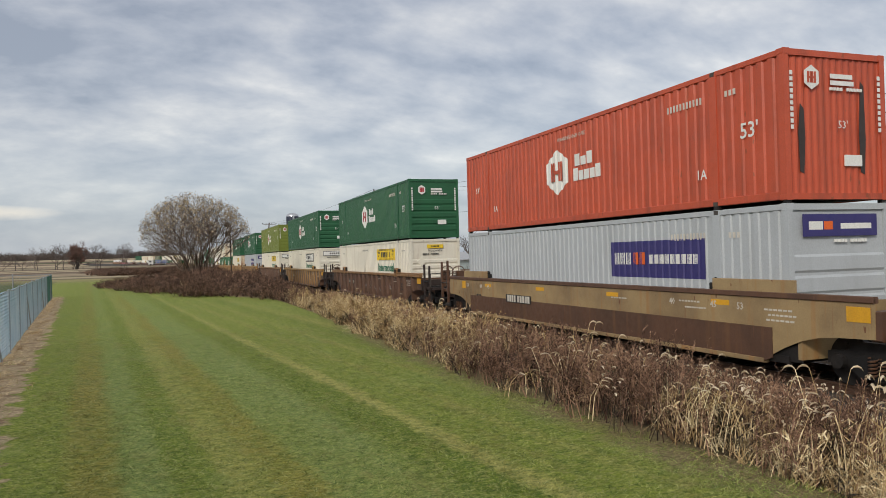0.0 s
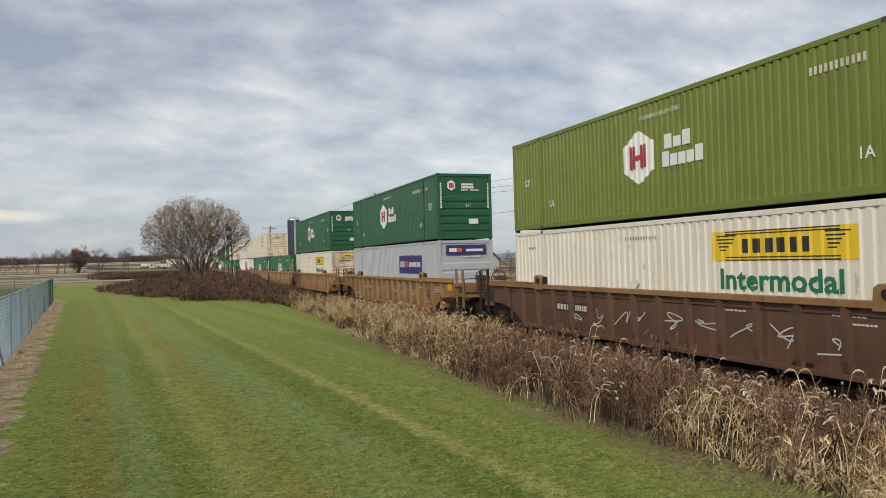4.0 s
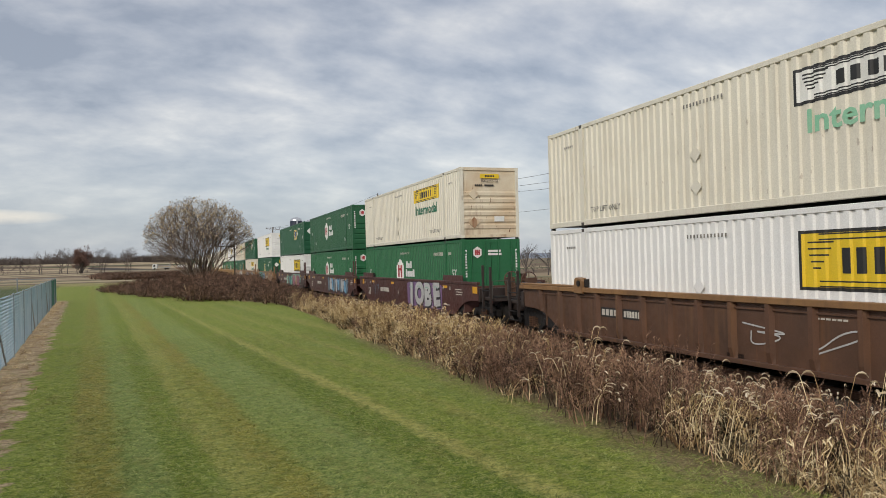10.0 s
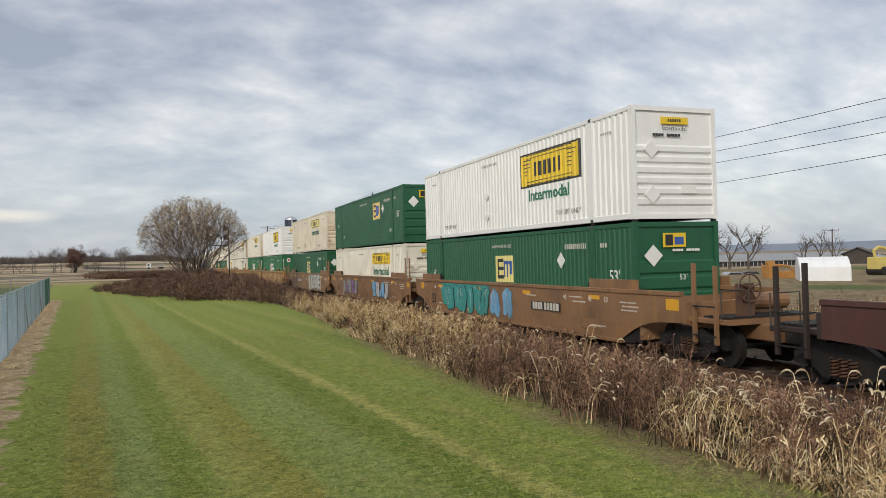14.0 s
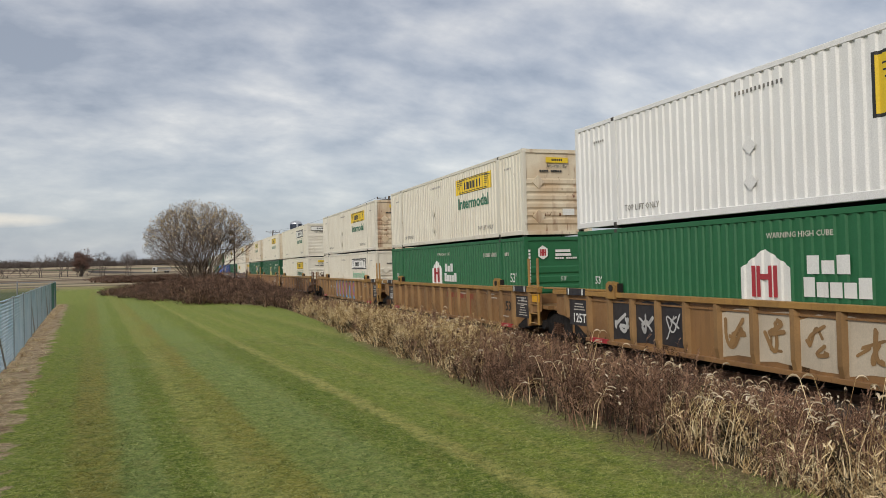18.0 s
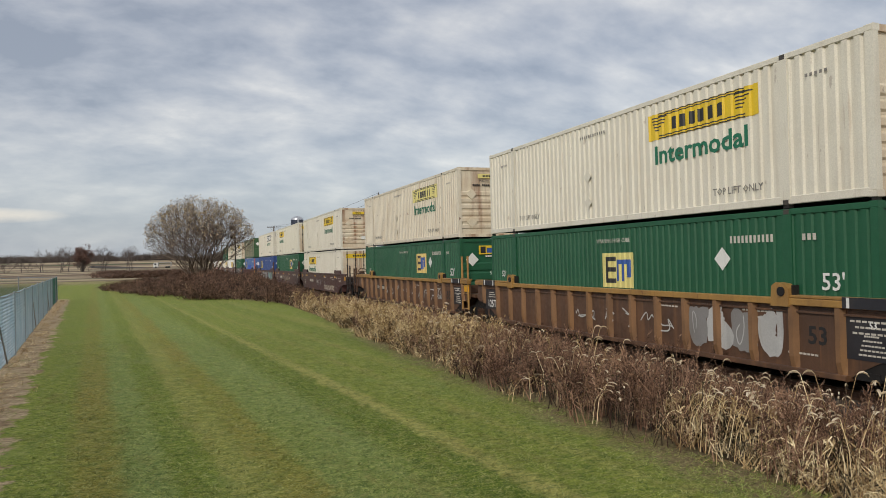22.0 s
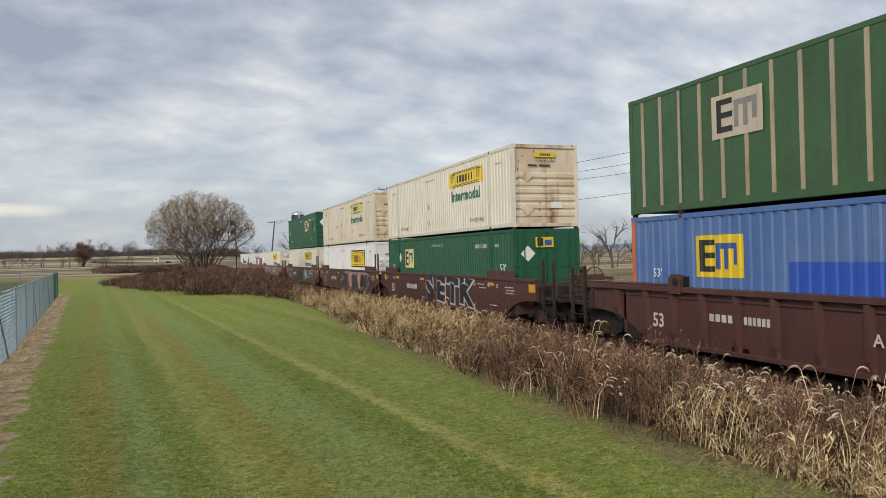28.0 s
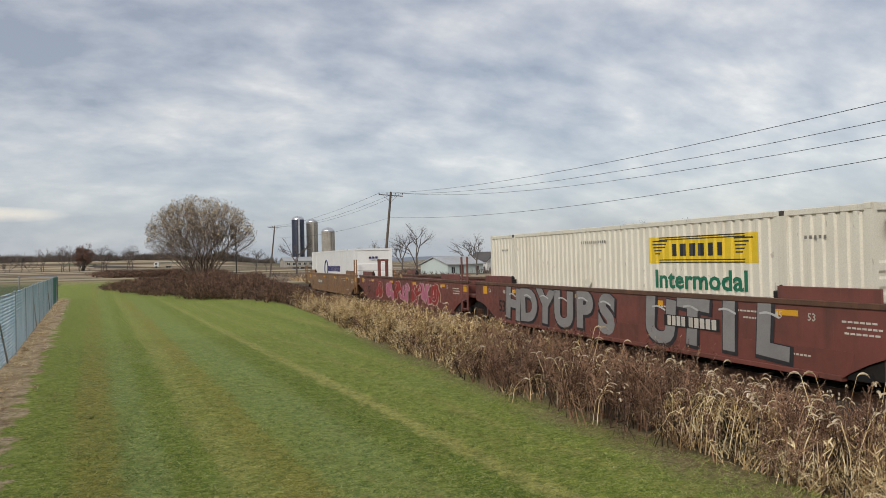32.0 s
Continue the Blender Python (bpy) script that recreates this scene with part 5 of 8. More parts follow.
        for k, xx in enumerate((-0.32, 0.16)):
            part("frame_post", shared(("frame_post", k), key if not ribbed else trim, lambda g: g.box(xx, xx + 0.16, BOX_L + 0.75, BOX_L + 0.95, 1.1, 2.55, 0.015)), car)
        part("frame_beam", shared("frame_beam", key if not ribbed else trim, lambda g: g.box(-0.34, 0.34, BOX_L + 0.74, BOX_L + 0.96, 2.50, 2.62, 0.015)), car)
        turning += truck(car, BOX_L + 1.68)
    return car, turning


def curved(pts, closed=False, times=2):
    """Rounds a line of (y, z) points by cutting its corners."""
    for _ in range(times):
        out = [] if closed else [pts[0]]
        pairs = list(zip(pts, pts[1:] + pts[:1])) if closed else list(zip(pts, pts[1:]))
        for (ya, za), (yb, zb) in pairs:
            out += [(ya * 0.75 + yb * 0.25, za * 0.75 + zb * 0.25), (ya * 0.25 + yb * 0.75, za * 0.25 + zb * 0.75)]
        pts = out if closed else out + [pts[-1]]
    return pts


def ribbon(g, pts, r, x):
    """A painted line of even width with tapered ends."""
    n = len(pts)
    s = len(g.v)
    for i, (y, z) in enumerate(pts):
        (ya, za), (yb, zb) = pts[max(i - 1, 0)], pts[min(i + 1, n - 1)]
        d = Vector((0, yb - ya, zb - za)).normalized()
        w = r * (0.45 if i in (0, n - 1) else 1.0)
        q = Vector((0, -d.z, d.y)) * w
        c = Vector((x - 0.00025 * i, y, z))
        g.v += [tuple(c + q), tuple(c - q)]
    g.f += [(s + 2 * i, s + 2 * i + 1, s + 2 * i + 3, s + 2 * i + 2) for i in range(n - 1)]


def graffiti(car, seed, y0, y1, fills, outline, n, ground=None, h=0.46, shine="spray_silver", low=0.0):
    """Sprayed bubble shapes on the side of a car: swollen forms with a dark edge and inner curves, now and then on a field of colour."""
    rnd = random.Random(seed)
    panel = next(o for o in car.children if o.name.startswith("side_panel"))
    x = -CAR_HALF - 0.003 + (0.05 if car["label"].find("ribbed") >= 0 or car["label"].find("ribs") >= 0 else 0.0)
    hold = lambda z: min(1.53, max(0.38, z))
    if ground:
        pts, k = [], 26
        for j in range(k):
            t = 2 * math.pi * j / k
            q = max(abs(math.cos(t)), abs(math.sin(t)))
            r = rnd.uniform(0.90, 1.06)
            pts.append(((y0 + y1) / 2 + math.cos(t) / q * r * (y1 - y0) * 0.53, hold(0.95 + math.sin(t) / q * r * 0.62)))
        g = Geo()
        g.prism(curved(pts, True), "x", x, x + 0.003)
        part("graffiti_ground", g.mesh("graffiti_ground", mat(ground)), panel, "sprayed field of colour")
    w = (y1 - y0) / n
    for i in range(n):
        cy, cz, hh = y1 - (i + 0.5) * w, 0.95 - low, h * rnd.uniform(0.85, 1.06)
        lean = rnd.uniform(-0.3, 0.3)
        lines = []
        for m in range(5):
            # each line swings up and down across the bay, with a hook at its end
            ya, up = rnd.uniform(-0.55, 0.55), rnd.choice((-1, 1))
            line = [(ya, -up * rnd.uniform(0.6, 1.0)), (ya + rnd.uniform(-0.2, 0.2), 0.0), (ya + rnd.uniform(-0.35, 0.35), up * rnd.uniform(0.7, 1.0))]
            line += [(line[-1][0] + rnd.choice((-1, 1)) * rnd.uniform(0.3, 0.7), up * rnd.uniform(0.1, 0.9)), (rnd.uniform(-0.5, 0.5), rnd.uniform(-0.6, 0.6))][: rnd.choice((1, 2, 2))]
            lines.append(curved([(cy + u * w * 0.62 + lean * v * hh * 0.5, hold(cz + v * hh)) for u, v in line]))
        thick = [rnd.uniform(0.075, 0.155) * min(1.0, w / 0.9 + 0.2) for _ in lines]
        g = Geo()
        for m, line in enumerate(lines):
            ribbon(g, [(y - 0.015, z - 0.015) for y, z in line], thick[m] + 0.042, x - 0.002 - 0.0007 * m)
        part("graffiti_edge", g.mesh("graffiti_edge", mat(outline)), panel)
        g = Geo()
        for m, line in enumerate(lines):
            ribbon(g, line, thick[m], x - 0.013 - 0.0007 * m)
        shape = part("graffiti_shape", g.mesh("graffiti_shape", mat(fills[i % len(fills)])), panel, "sprayed tangle of curved strokes with a dark edge")
        g = Geo()
        ribbon(g, [(y + thick[0] * 0.4, z + 0.02) for y, z in lines[0][2:-2]], 0.014, x - 0.024)
        part("graffiti_line", g.mesh("graffiti_line", mat(shine)), shape)


def sprayed_piece(car, body, y1, y0, fill, edge, ground, inner, seed, zc=0.95):
    """A row of fat sprayed letters as tall as the car's side, each with a dark edge, on a ragged field of colour."""
    rnd = random.Random(seed)
    panel = next(o for o in car.children if o.name.startswith("side_panel"))
    x = -CAR_HALF - 0.005
    field = panel
    if ground:
        pts, k = [], 34
        for j in range(k):
            t = 2 * math.pi * j / k
            q = max(abs(math.cos(t)), abs(math.sin(t)))
            pts.append(((y0 + y1) / 2 + math.cos(t) / q * (y1 - y0) * 0.52, min(1.54, max(0.38, zc + math.sin(t) / q * 0.60 * rnd.uniform(0.84, 1.08)))))
        g = Geo()
        g.prism(curved(pts, True), "x", x - 0.002, x + 0.003)
        field = part("graffiti_ground", g.mesh("graffiti_ground", mat(ground)), panel, "sprayed field of colour")
    step = (y1 - y0) / len(body)
    for i, ch in enumerate(body):
        if ch == " ":
            continue
        turn = Matrix.Rotation(rnd.uniform(-0.10, 0.10), 4, "Z")
        at = (y1 - (i + 0.5) * step, zc + rnd.uniform(-0.04, 0.04))
        wide = step / 0.98
        part("graffiti_edge", lettering(ch, 1.34, edge, 0.100, wide), field, "", on_side(x - 0.006, at[0] - 0.03, at[1] - 0.03) @ turn)
        part("graffiti_letter", lettering(ch, 1.34, fill, 0.062, wide), field, "fat sprayed letter", on_side(x - 0.012, at[0], at[1]) @ turn)
        g = Geo()
        ribbon(g, curved([(at[0] + step * 0.25, at[1] + 0.36), (at[0] + step * 0.05, at[1] + 0.40), (at[0] - step * 0.2, at[1] + 0.30)]), 0.022, x - 0.018)
        part("graffiti_line", g.mesh("graffiti_line", mat(inner)), field)


def sprayed_word(car, body, y1, step, size, fill, edge, ground):
    """Large sprayed letters, one in each bay between the ribs, each on its own field of colour."""
    rnd = random.Random(len(body))
    panel = next(o for o in car.children if o.name.startswith("side_panel"))
    for i, ch in enumerate(body):
        cy = y1 - i * step
        x = -CAR_HALF + 0.05
        a, b = 0.455, rnd.uniform(0.0, 0.06)
        g = Geo()
        g.prism([(cy - a, 0.39 + b), (cy + a, 0.39), (cy + a, 1.50 - b), (cy + 0.2, 1.53), (cy - a, 1.50)], "x", x - 0.006, x - 0.002)
        field = part("graffiti_ground", g.mesh("graffiti_ground", mat(ground)), panel, "sprayed field of colour")
        for k in range(2):
            blot = curved([(cy + rnd.uniform(-0.3, 0.3) + 0.14 * math.cos(t), 0.60 + 0.7 * k + 0.11 * math.sin(t)) for t in (0, 1.3, 2.5, 3.8, 5.1)], True)
            g = Geo()
            g.prism(blot, "x", x - 0.012, x - 0.009)
            part("paint_blot", g.mesh("paint_blot", mat(edge)), field, "pale paint blot")
        part("sprayed_letter", lettering(ch, size, fill, 0.055, 1.0), field, "", on_side(x - 0.018, cy, 0.95))


def painted_bays(car, first, last, col, mark, seed):
    """Bays between the ribs rolled over with paint, with curved sprayed marks on them."""
    rnd = random.Random(seed)
    panel = next(o for o in car.children if o.name.startswith("side_panel"))
    x = -CAR_HALF + 0.05
    for i in range(first, last + 1):
        cy = 1.2455 + 1.051 * i
        g = Geo()
        pts = [(cy - 0.455, 0.40 + rnd.uniform(0, 0.12)), (cy, 0.40 + rnd.uniform(0, 0.1)), (cy + 0.455, 0.40 + rnd.uniform(0, 0.12)), (cy + 0.455, 1.50 - rnd.uniform(0, 0.2)), (cy, 1.50 - rnd.uniform(0, 0.15)), (cy - 0.455, 1.50 - rnd.uniform(0, 0.2))]
        g.prism(pts, "x", x - 0.006, x - 0.002)
        field = part("paint_patch", g.mesh("paint_patch", mat(col)), panel, "bay rolled over with paint")
        for m in range(3 if mark else 0):
            line = [(cy + rnd.uniform(-0.32, 0.32), 0.95 + rnd.uniform(-0.36, 0.36)) for _ in range(4)]
            g = Geo()
            ribbon(g, curved(line), rnd.uniform(0.018, 0.05), x - 0.012 - 0.008 * m)
            part("graffiti_line", g.mesh("graffiti_line", mat(mark)), field)


def scrawl(car, seed, y0, y1, col, n, h=0.30, zc=0.95, r=0.022):
    """Thin sprayed tag lines."""
    rnd = random.Random(seed)
    panel = next(o for o in car.children if o.name.startswith("side_panel"))
    w = (y1 - y0) / n
    x = -CAR_HALF - 0.012 + (0.05 if car["label"].find("ribbed") >= 0 or car["label"].find("ribs") >= 0 else 0.0)
    for i in range(n):
        g = Geo()
        cy = y1 - (i + 0.5) * w
        line = [(cy + 0.40 * w, zc + rnd.uniform(-h, h))]
        for _ in range(rnd.choice((4, 5, 6))):
            line.append((cy + rnd.uniform(-0.45, 0.45) * w, min(1.48, max(0.42, zc + rnd.uniform(-h, h)))))
        ribbon(g, curved(line, False, 3), r * 0.8, x)
        part("graffiti_line", g.mesh("graffiti_line", mat(col)), panel, "sprayed tag")

# ---- plants ----
def leafy(key, a, b, c, rough=0.85, trans=0.0):
    """Plant matter whose colour changes from piece to piece."""
    m = bpy.data.materials.new(key)
    m.use_nodes = True
    nt = m.node_tree
    sh = nt.nodes["Principled BSDF"]
    N, K = nt.nodes.new, nt.links.new
    geo, ramp = N("ShaderNodeNewGeometry"), N("ShaderNodeValToRGB")
    e = ramp.color_ramp.elements
    e[0].color, e[1].color = (*a, 1), (*c, 1)
    mid = e.new(0.5)
    mid.color = (*b, 1)
    # tone varies from blade to blade, and more broadly from plant to plant
    tc, patch, share = N("ShaderNodeTexCoord"), N("ShaderNodeTexNoise"), N("ShaderNodeMath")
    patch.inputs["Scale"].default_value, patch.inputs["Detail"].default_value = 2.6, 3
    K(tc.outputs["Object"], patch.inputs["Vector"])
    spread = N("ShaderNodeMapRange")
    spread.inputs["From Min"].default_value, spread.inputs["From Max"].default_value = 0.34, 0.66
    spread.inputs["To Min"].default_value, spread.inputs["To Max"].default_value = -0.36, 0.36
    K(patch.outputs["Fac"], spread.inputs["Value"])
    share.operation, share.use_clamp = "ADD", True
    K(geo.outputs["Random Per Island"], share.inputs[0])
    K(spread.outputs[0], share.inputs[1])
    K(share.outputs[0], ramp.inputs[0])
    K(ramp.outputs[0], sh.inputs["Base Color"])
    sh.inputs["Roughness"].default_value = rough
    sh.inputs["Specular IOR Level"].default_value = 0.25
    M[key] = m
    return m


leafy("weed_brown", (0.050, 0.027, 0.019), (0.190, 0.106, 0.068), (0.41, 0.255, 0.165))
# withered stems, their brown deepened to carry the shade low in the weeds
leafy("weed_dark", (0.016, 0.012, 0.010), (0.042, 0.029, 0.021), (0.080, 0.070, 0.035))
leafy("weed_tan", (0.20, 0.12, 0.055), (0.58, 0.42, 0.21), (0.92, 0.78, 0.50))
leafy("weed_gold", (0.17, 0.10, 0.045), (0.46, 0.32, 0.145), (0.84, 0.68, 0.40))
leafy("shrub_twig", (0.028, 0.017, 0.013), (0.118, 0.069, 0.047), (0.275, 0.170, 0.112))
leafy("seed_head", (0.42, 0.33, 0.21), (0.58, 0.48, 0.33), (0.70, 0.62, 0.48))
leafy("bark", (0.075, 0.055, 0.042), (0.155, 0.115, 0.09), (0.27, 0.21, 0.165))
# bark of distant trees, both tones lifted to stand for haze before them
leafy("bark_dark", (0.075, 0.064, 0.057), (0.105, 0.09, 0.08), (0.14, 0.12, 0.105))
leafy("far_bark", (0.085, 0.068, 0.060), (0.115, 0.094, 0.084), (0.15, 0.125, 0.112))
leafy("dry_leaf", (0.28, 0.20, 0.09), (0.46, 0.34, 0.19), (0.60, 0.48, 0.31))
leafy("russet", (0.12, 0.065, 0.05), (0.17, 0.095, 0.075), (0.22, 0.13, 0.10))


class Sprig:
    """Triangles and quads of one small plant, for strewing."""

    def __init__(self):
        self.v, self.f = [], []

    def blade(self, pts, w0, w1=0.001, side=None):
        """A flat tapering strip along pts."""
        s = len(self.v)
        n = len(pts)
        for i, p in enumerate(pts):
            p = Vector(p)
            d = (Vector(pts[min(i + 1, n - 1)]) - Vector(pts[max(i - 1, 0)])).normalized()
            q = side or d.cross(Vector((0.3, 0.8, 0.5))).normalized()
            w = w0 + (w1 - w0) * i / (n - 1)
            self.v += [tuple(p - q * w), tuple(p + q * w)]
        self.f += [(s + 2 * i, s + 2 * i + 1, s + 2 * i + 3, s + 2 * i + 2) for i in range(n - 1)]


def strew(name, material_key, sprigs, places, label, category="weeds"):
    """One mesh of many sprigs: places are (x, y, z, turn, size, height, which)."""
    allv, allf, base = [], [], 0
    tabs = [(np.array(s.v), np.array(s.f)) for s in sprigs]
    P = np.array(places)
    for k, (v, f) in enumerate(tabs):
        Q = P[P[:, 6].astype(int) == k]
        if not len(Q):
            continue
        c, s = np.cos(Q[:, 3]), np.sin(Q[:, 3])
        x = v[None, :, 0] * Q[:, 4, None]
        y = v[None, :, 1] * Q[:, 4, None]
        w = np.stack([x * c[:, None] - y * s[:, None] + Q[:, 0, None], x * s[:, None] + y * c[:, None] + Q[:, 1, None], v[None, :, 2] * Q[:, 5, None] + Q[:, 2, None]], -1)
        allv.append(w.reshape(-1, 3))
        allf.append((f[None] + (np.arange(len(Q)) * len(v))[:, None, None] + base).reshape(-1, 4))
        base += len(Q) * len(v)
    V, F = np.concatenate(allv), np.concatenate(allf)
    me = bpy.data.meshes.new(name)
    me.vertices.add(len(V))
    me.vertices.foreach_set("co", V.ravel())
    me.loops.add(len(F) * 4)
    me.loops.foreach_set("vertex_index", F.ravel().astype(np.int32))
    me.polygons.add(len(F))
    me.polygons.foreach_set("loop_start", np.arange(0, len(F) * 4, 4, dtype=np.int32))
    me.update(calc_edges=True)
    me.materials.append(mat(material_key))
    return tagged(new(name, me), label, category, kind="stuff")


def brown_sprig(rnd, height=1.0, stems=3, twigs=9, fluff=3, crumb=1.0, low=0.35):
    """A dead branching weed: a stem with fine rising twigs and crumbs of seed fluff."""
    s = Sprig()
    lean = (rnd.uniform(-0.12, 0.12), rnd.uniform(-0.12, 0.12))
    for _ in range(stems):
        ox, oy = rnd.uniform(-0.10, 0.10), rnd.uniform(-0.10, 0.10)
        h = height * rnd.uniform(0.75, 1.05)
        top = Vector((ox + lean[0] + rnd.uniform(-0.1, 0.1), oy + lean[1] + rnd.uniform(-0.1, 0.1), h))
        root = Vector((ox, oy, 0))
        s.blade([root, root.lerp(top, 0.5), top], 0.006, 0.002)
        for k in range(twigs):
            a = root.lerp(top, rnd.uniform(low, 0.97))
            t = rnd.uniform(0, 6.28)
            L = rnd.uniform(0.10, 0.24) * (1.15 - a.z / h * 0.5)
            b = a + Vector((math.cos(t) * L * 0.6, math.sin(t) * L * 0.6, L * 0.8))
            s.blade([a, b], 0.004, 0.0015)
            for _ in range(fluff):
                c = a.lerp(b, rnd.uniform(0.3, 1.05))
                e = c + Vector((rnd.uniform(-0.02, 0.02), rnd.uniform(-0.02, 0.02), rnd.uniform(0.01, 0.035)))
                s.blade([c, e], rnd.uniform(0.004, 0.008) * crumb, 0.002 * crumb)
    return s


def tan_sprig(rnd, height=0.9, count=20, wide=1.0):
    """Dry grass: several long drooping blades and thin stalks."""
    s = Sprig()
    for k in range(count):
        t, h = rnd.uniform(0, 6.28), height * rnd.uniform(0.30, 1.0)
        o = Vector((rnd.uniform(-0.07, 0.07), rnd.uniform(-0.07, 0.07), 0))
        r = rnd.uniform(0.05, 0.34)
        d = Vector((math.cos(t), math.sin(t), 0))
        s.blade([o, o + d * r * 0.35 + Vector((0, 0, h * 0.6)), o + d * r * 0.7 + Vector((0, 0, h * 0.95)), o + d * r * 1.25 + Vector((rnd.uniform(-0.03, 0.03), rnd.uniform(-0.03, 0.03), h * rnd.uniform(0.40, 0.95)))], rnd.uniform(0.0028, 0.0060) * wide, 0.0012)
    return s


def straw_sprig(rnd, height=0.85):
    """A dry grass stalk with short curled leaves hanging from it."""
    s = Sprig()
    for _ in range(3):
        o = Vector((rnd.uniform(-0.08, 0.08), rnd.uniform(-0.08, 0.08), 0))
        top = o + Vector((rnd.uniform(-0.12, 0.12), rnd.uniform(-0.12, 0.12), height * rnd.uniform(0.7, 1.0)))
        s.blade([o, o.lerp(top, 0.5), top], 0.0042, 0.0022)
        for _ in range(7):
            a = o.lerp(top, rnd.uniform(0.12, 0.95))
            t, L = rnd.uniform(0, 6.28), rnd.uniform(0.06, 0.17)
            d = Vector((math.cos(t), math.sin(t), 0))
            s.blade([a, a + d * L * 0.4 + Vector((0, 0, L * 0.55)), a + d * L * 0.8 + Vector((0, 0, L * 0.25)), a + d * L * 0.95 + Vector((0, 0, -L * rnd.uniform(0.1, 0.6)))], rnd.uniform(0.0035, 0.0072), 0.0013)
    return s


def foxtail_parts(rnd, height=1.05):
    """Stalks and nodding seed heads, as two sprigs that belong together."""
    stalk, head = Sprig(), Sprig()
    for k in range(3):
        t, h = rnd.uniform(-0.6, 0.6) + (math.pi if rnd.random() < 0.25 else 0), height * rnd.uniform(0.78, 1.05)
        o = Vector((rnd.uniform(-0.1, 0.1), rnd.uniform(-0.1, 0.1), 0))
        d = Vector((math.cos(t), math.sin(t), 0))
        top = o + d * 0.12 + Vector((0, 0, h))
        stalk.blade([o, o + d * 0.03 + Vector((0, 0, h * 0.6)), top], 0.0035, 0.002)
        pts = [top, top + d * 0.020 + Vector((0, 0, 0.024)), top + d * 0.048 + Vector((0, 0, 0.028)), top + d * 0.074 + Vector((0, 0, 0.012)), top + d * 0.090 + Vector((0, 0, -0.018))]
        for side in (Vector((0, 0, 1)), Vector((-math.sin(t), math.cos(t), 0)), Vector((-math.sin(t), math.cos(t), 0.9)).normalized()):
            n = len(pts)
            s0 = len(head.v)
            for i, p in enumerate(pts):
                w = (0.004, 0.009, 0.011, 0.009, 0.003)[i]
                head.v += [tuple(p - side * w), tuple(p + side * w)]
            head.f += [(s0 + 2 * i, s0 + 2 * i + 1, s0 + 2 * i + 3, s0 + 2 * i + 2) for i in range(n - 1)]
    return stalk, head


def plume_sprig(rnd, crumb=1.0, twigs=24):
    """A tall feathery weed: a dark stem with a dense upright plume of fine brown twigs."""
    s = Sprig()
    for _ in range(2):
        root = Vector((rnd.uniform(-0.09, 0.09), rnd.uniform(-0.09, 0.09), 0))
        top = root + Vector((rnd.uniform(-0.14, 0.14), rnd.uniform(-0.14, 0.14), rnd.uniform(0.85, 1.08)))
        s.blade([root, root.lerp(top, 0.5), top], 0.006, 0.002)
        for k in range(twigs):
            t = rnd.uniform(0.30, 1.0)
            a = root.lerp(top, t)
            w, turn = rnd.uniform(0.03, 0.11) * (1.25 - 0.75 * t), rnd.uniform(0, 6.28)
            b = a + Vector((math.cos(turn) * w, math.sin(turn) * w, rnd.uniform(0.04, 0.11)))
            s.blade([a, b], 0.0030 * crumb, 0.0016 * crumb)
            for f in (0.45, 0.75, 1.0):
                c = a.lerp(b, f)
                s.blade([c, c + Vector((rnd.uniform(-0.022, 0.022), rnd.uniform(-0.022, 0.022), rnd.uniform(0.008, 0.03)))], 0.0050 * crumb, 0.0022 * crumb)
    return s


def shrub_sprig(rnd):
    """A tuft of a leafless shrub: fine twigs, crowded towards a rounded top."""
    s = Sprig()
    for _ in range(46):
        t, q = rnd.uniform(0, 6.28), rnd.random() ** 0.6
        z = rnd.uniform(0.25, 1.0) ** 0.7 * (1 - 0.25 * q)
        a = Vector((0.34 * q * math.cos(t), 0.34 * q * math.sin(t), z * 0.9))
        d = Vector((0.09 * q * math.cos(t) + rnd.gauss(0, 0.045), 0.09 * q * math.sin(t) + rnd.gauss(0, 0.045), rnd.uniform(0.01, 0.09)))
        s.blade([a, a + d], rnd.uniform(0.007, 0.013), 0.004)
    for _ in range(4):
        t = rnd.uniform(0, 6.28)
        s.blade([(0, 0, 0), (0.2 * math.cos(t), 0.2 * math.sin(t), 0.8)], 0.012, 0.005)
    return s


def weed_front(y):
    """Where the weeds begin, from the eye towards the track."""
    return float(np.interp(y, [0, 4, 5.6, 8.8, 12.3, 15.7, 19.7, 25, 30, 31.5, 33.5, 35.8, 38.8, 44.6, 52, 61], [4.1, 3.95, 3.78, 3.66, 3.76, 3.80, 3.95, 4.35, 4.35, 3.7, 2.5, 1.1, -0.2, -1.75, -3.75, -6.1])) + 0.26 * noise.noise((0.0, y * 0.9, 4.0)) + 0.10 * noise.noise((0.0, y * 3.1, 8.0))


def weed_back(y):
    return float(np.interp(y, [0, 30, 45, 64], [8.6, 8.6, 8.4, 7.5]))


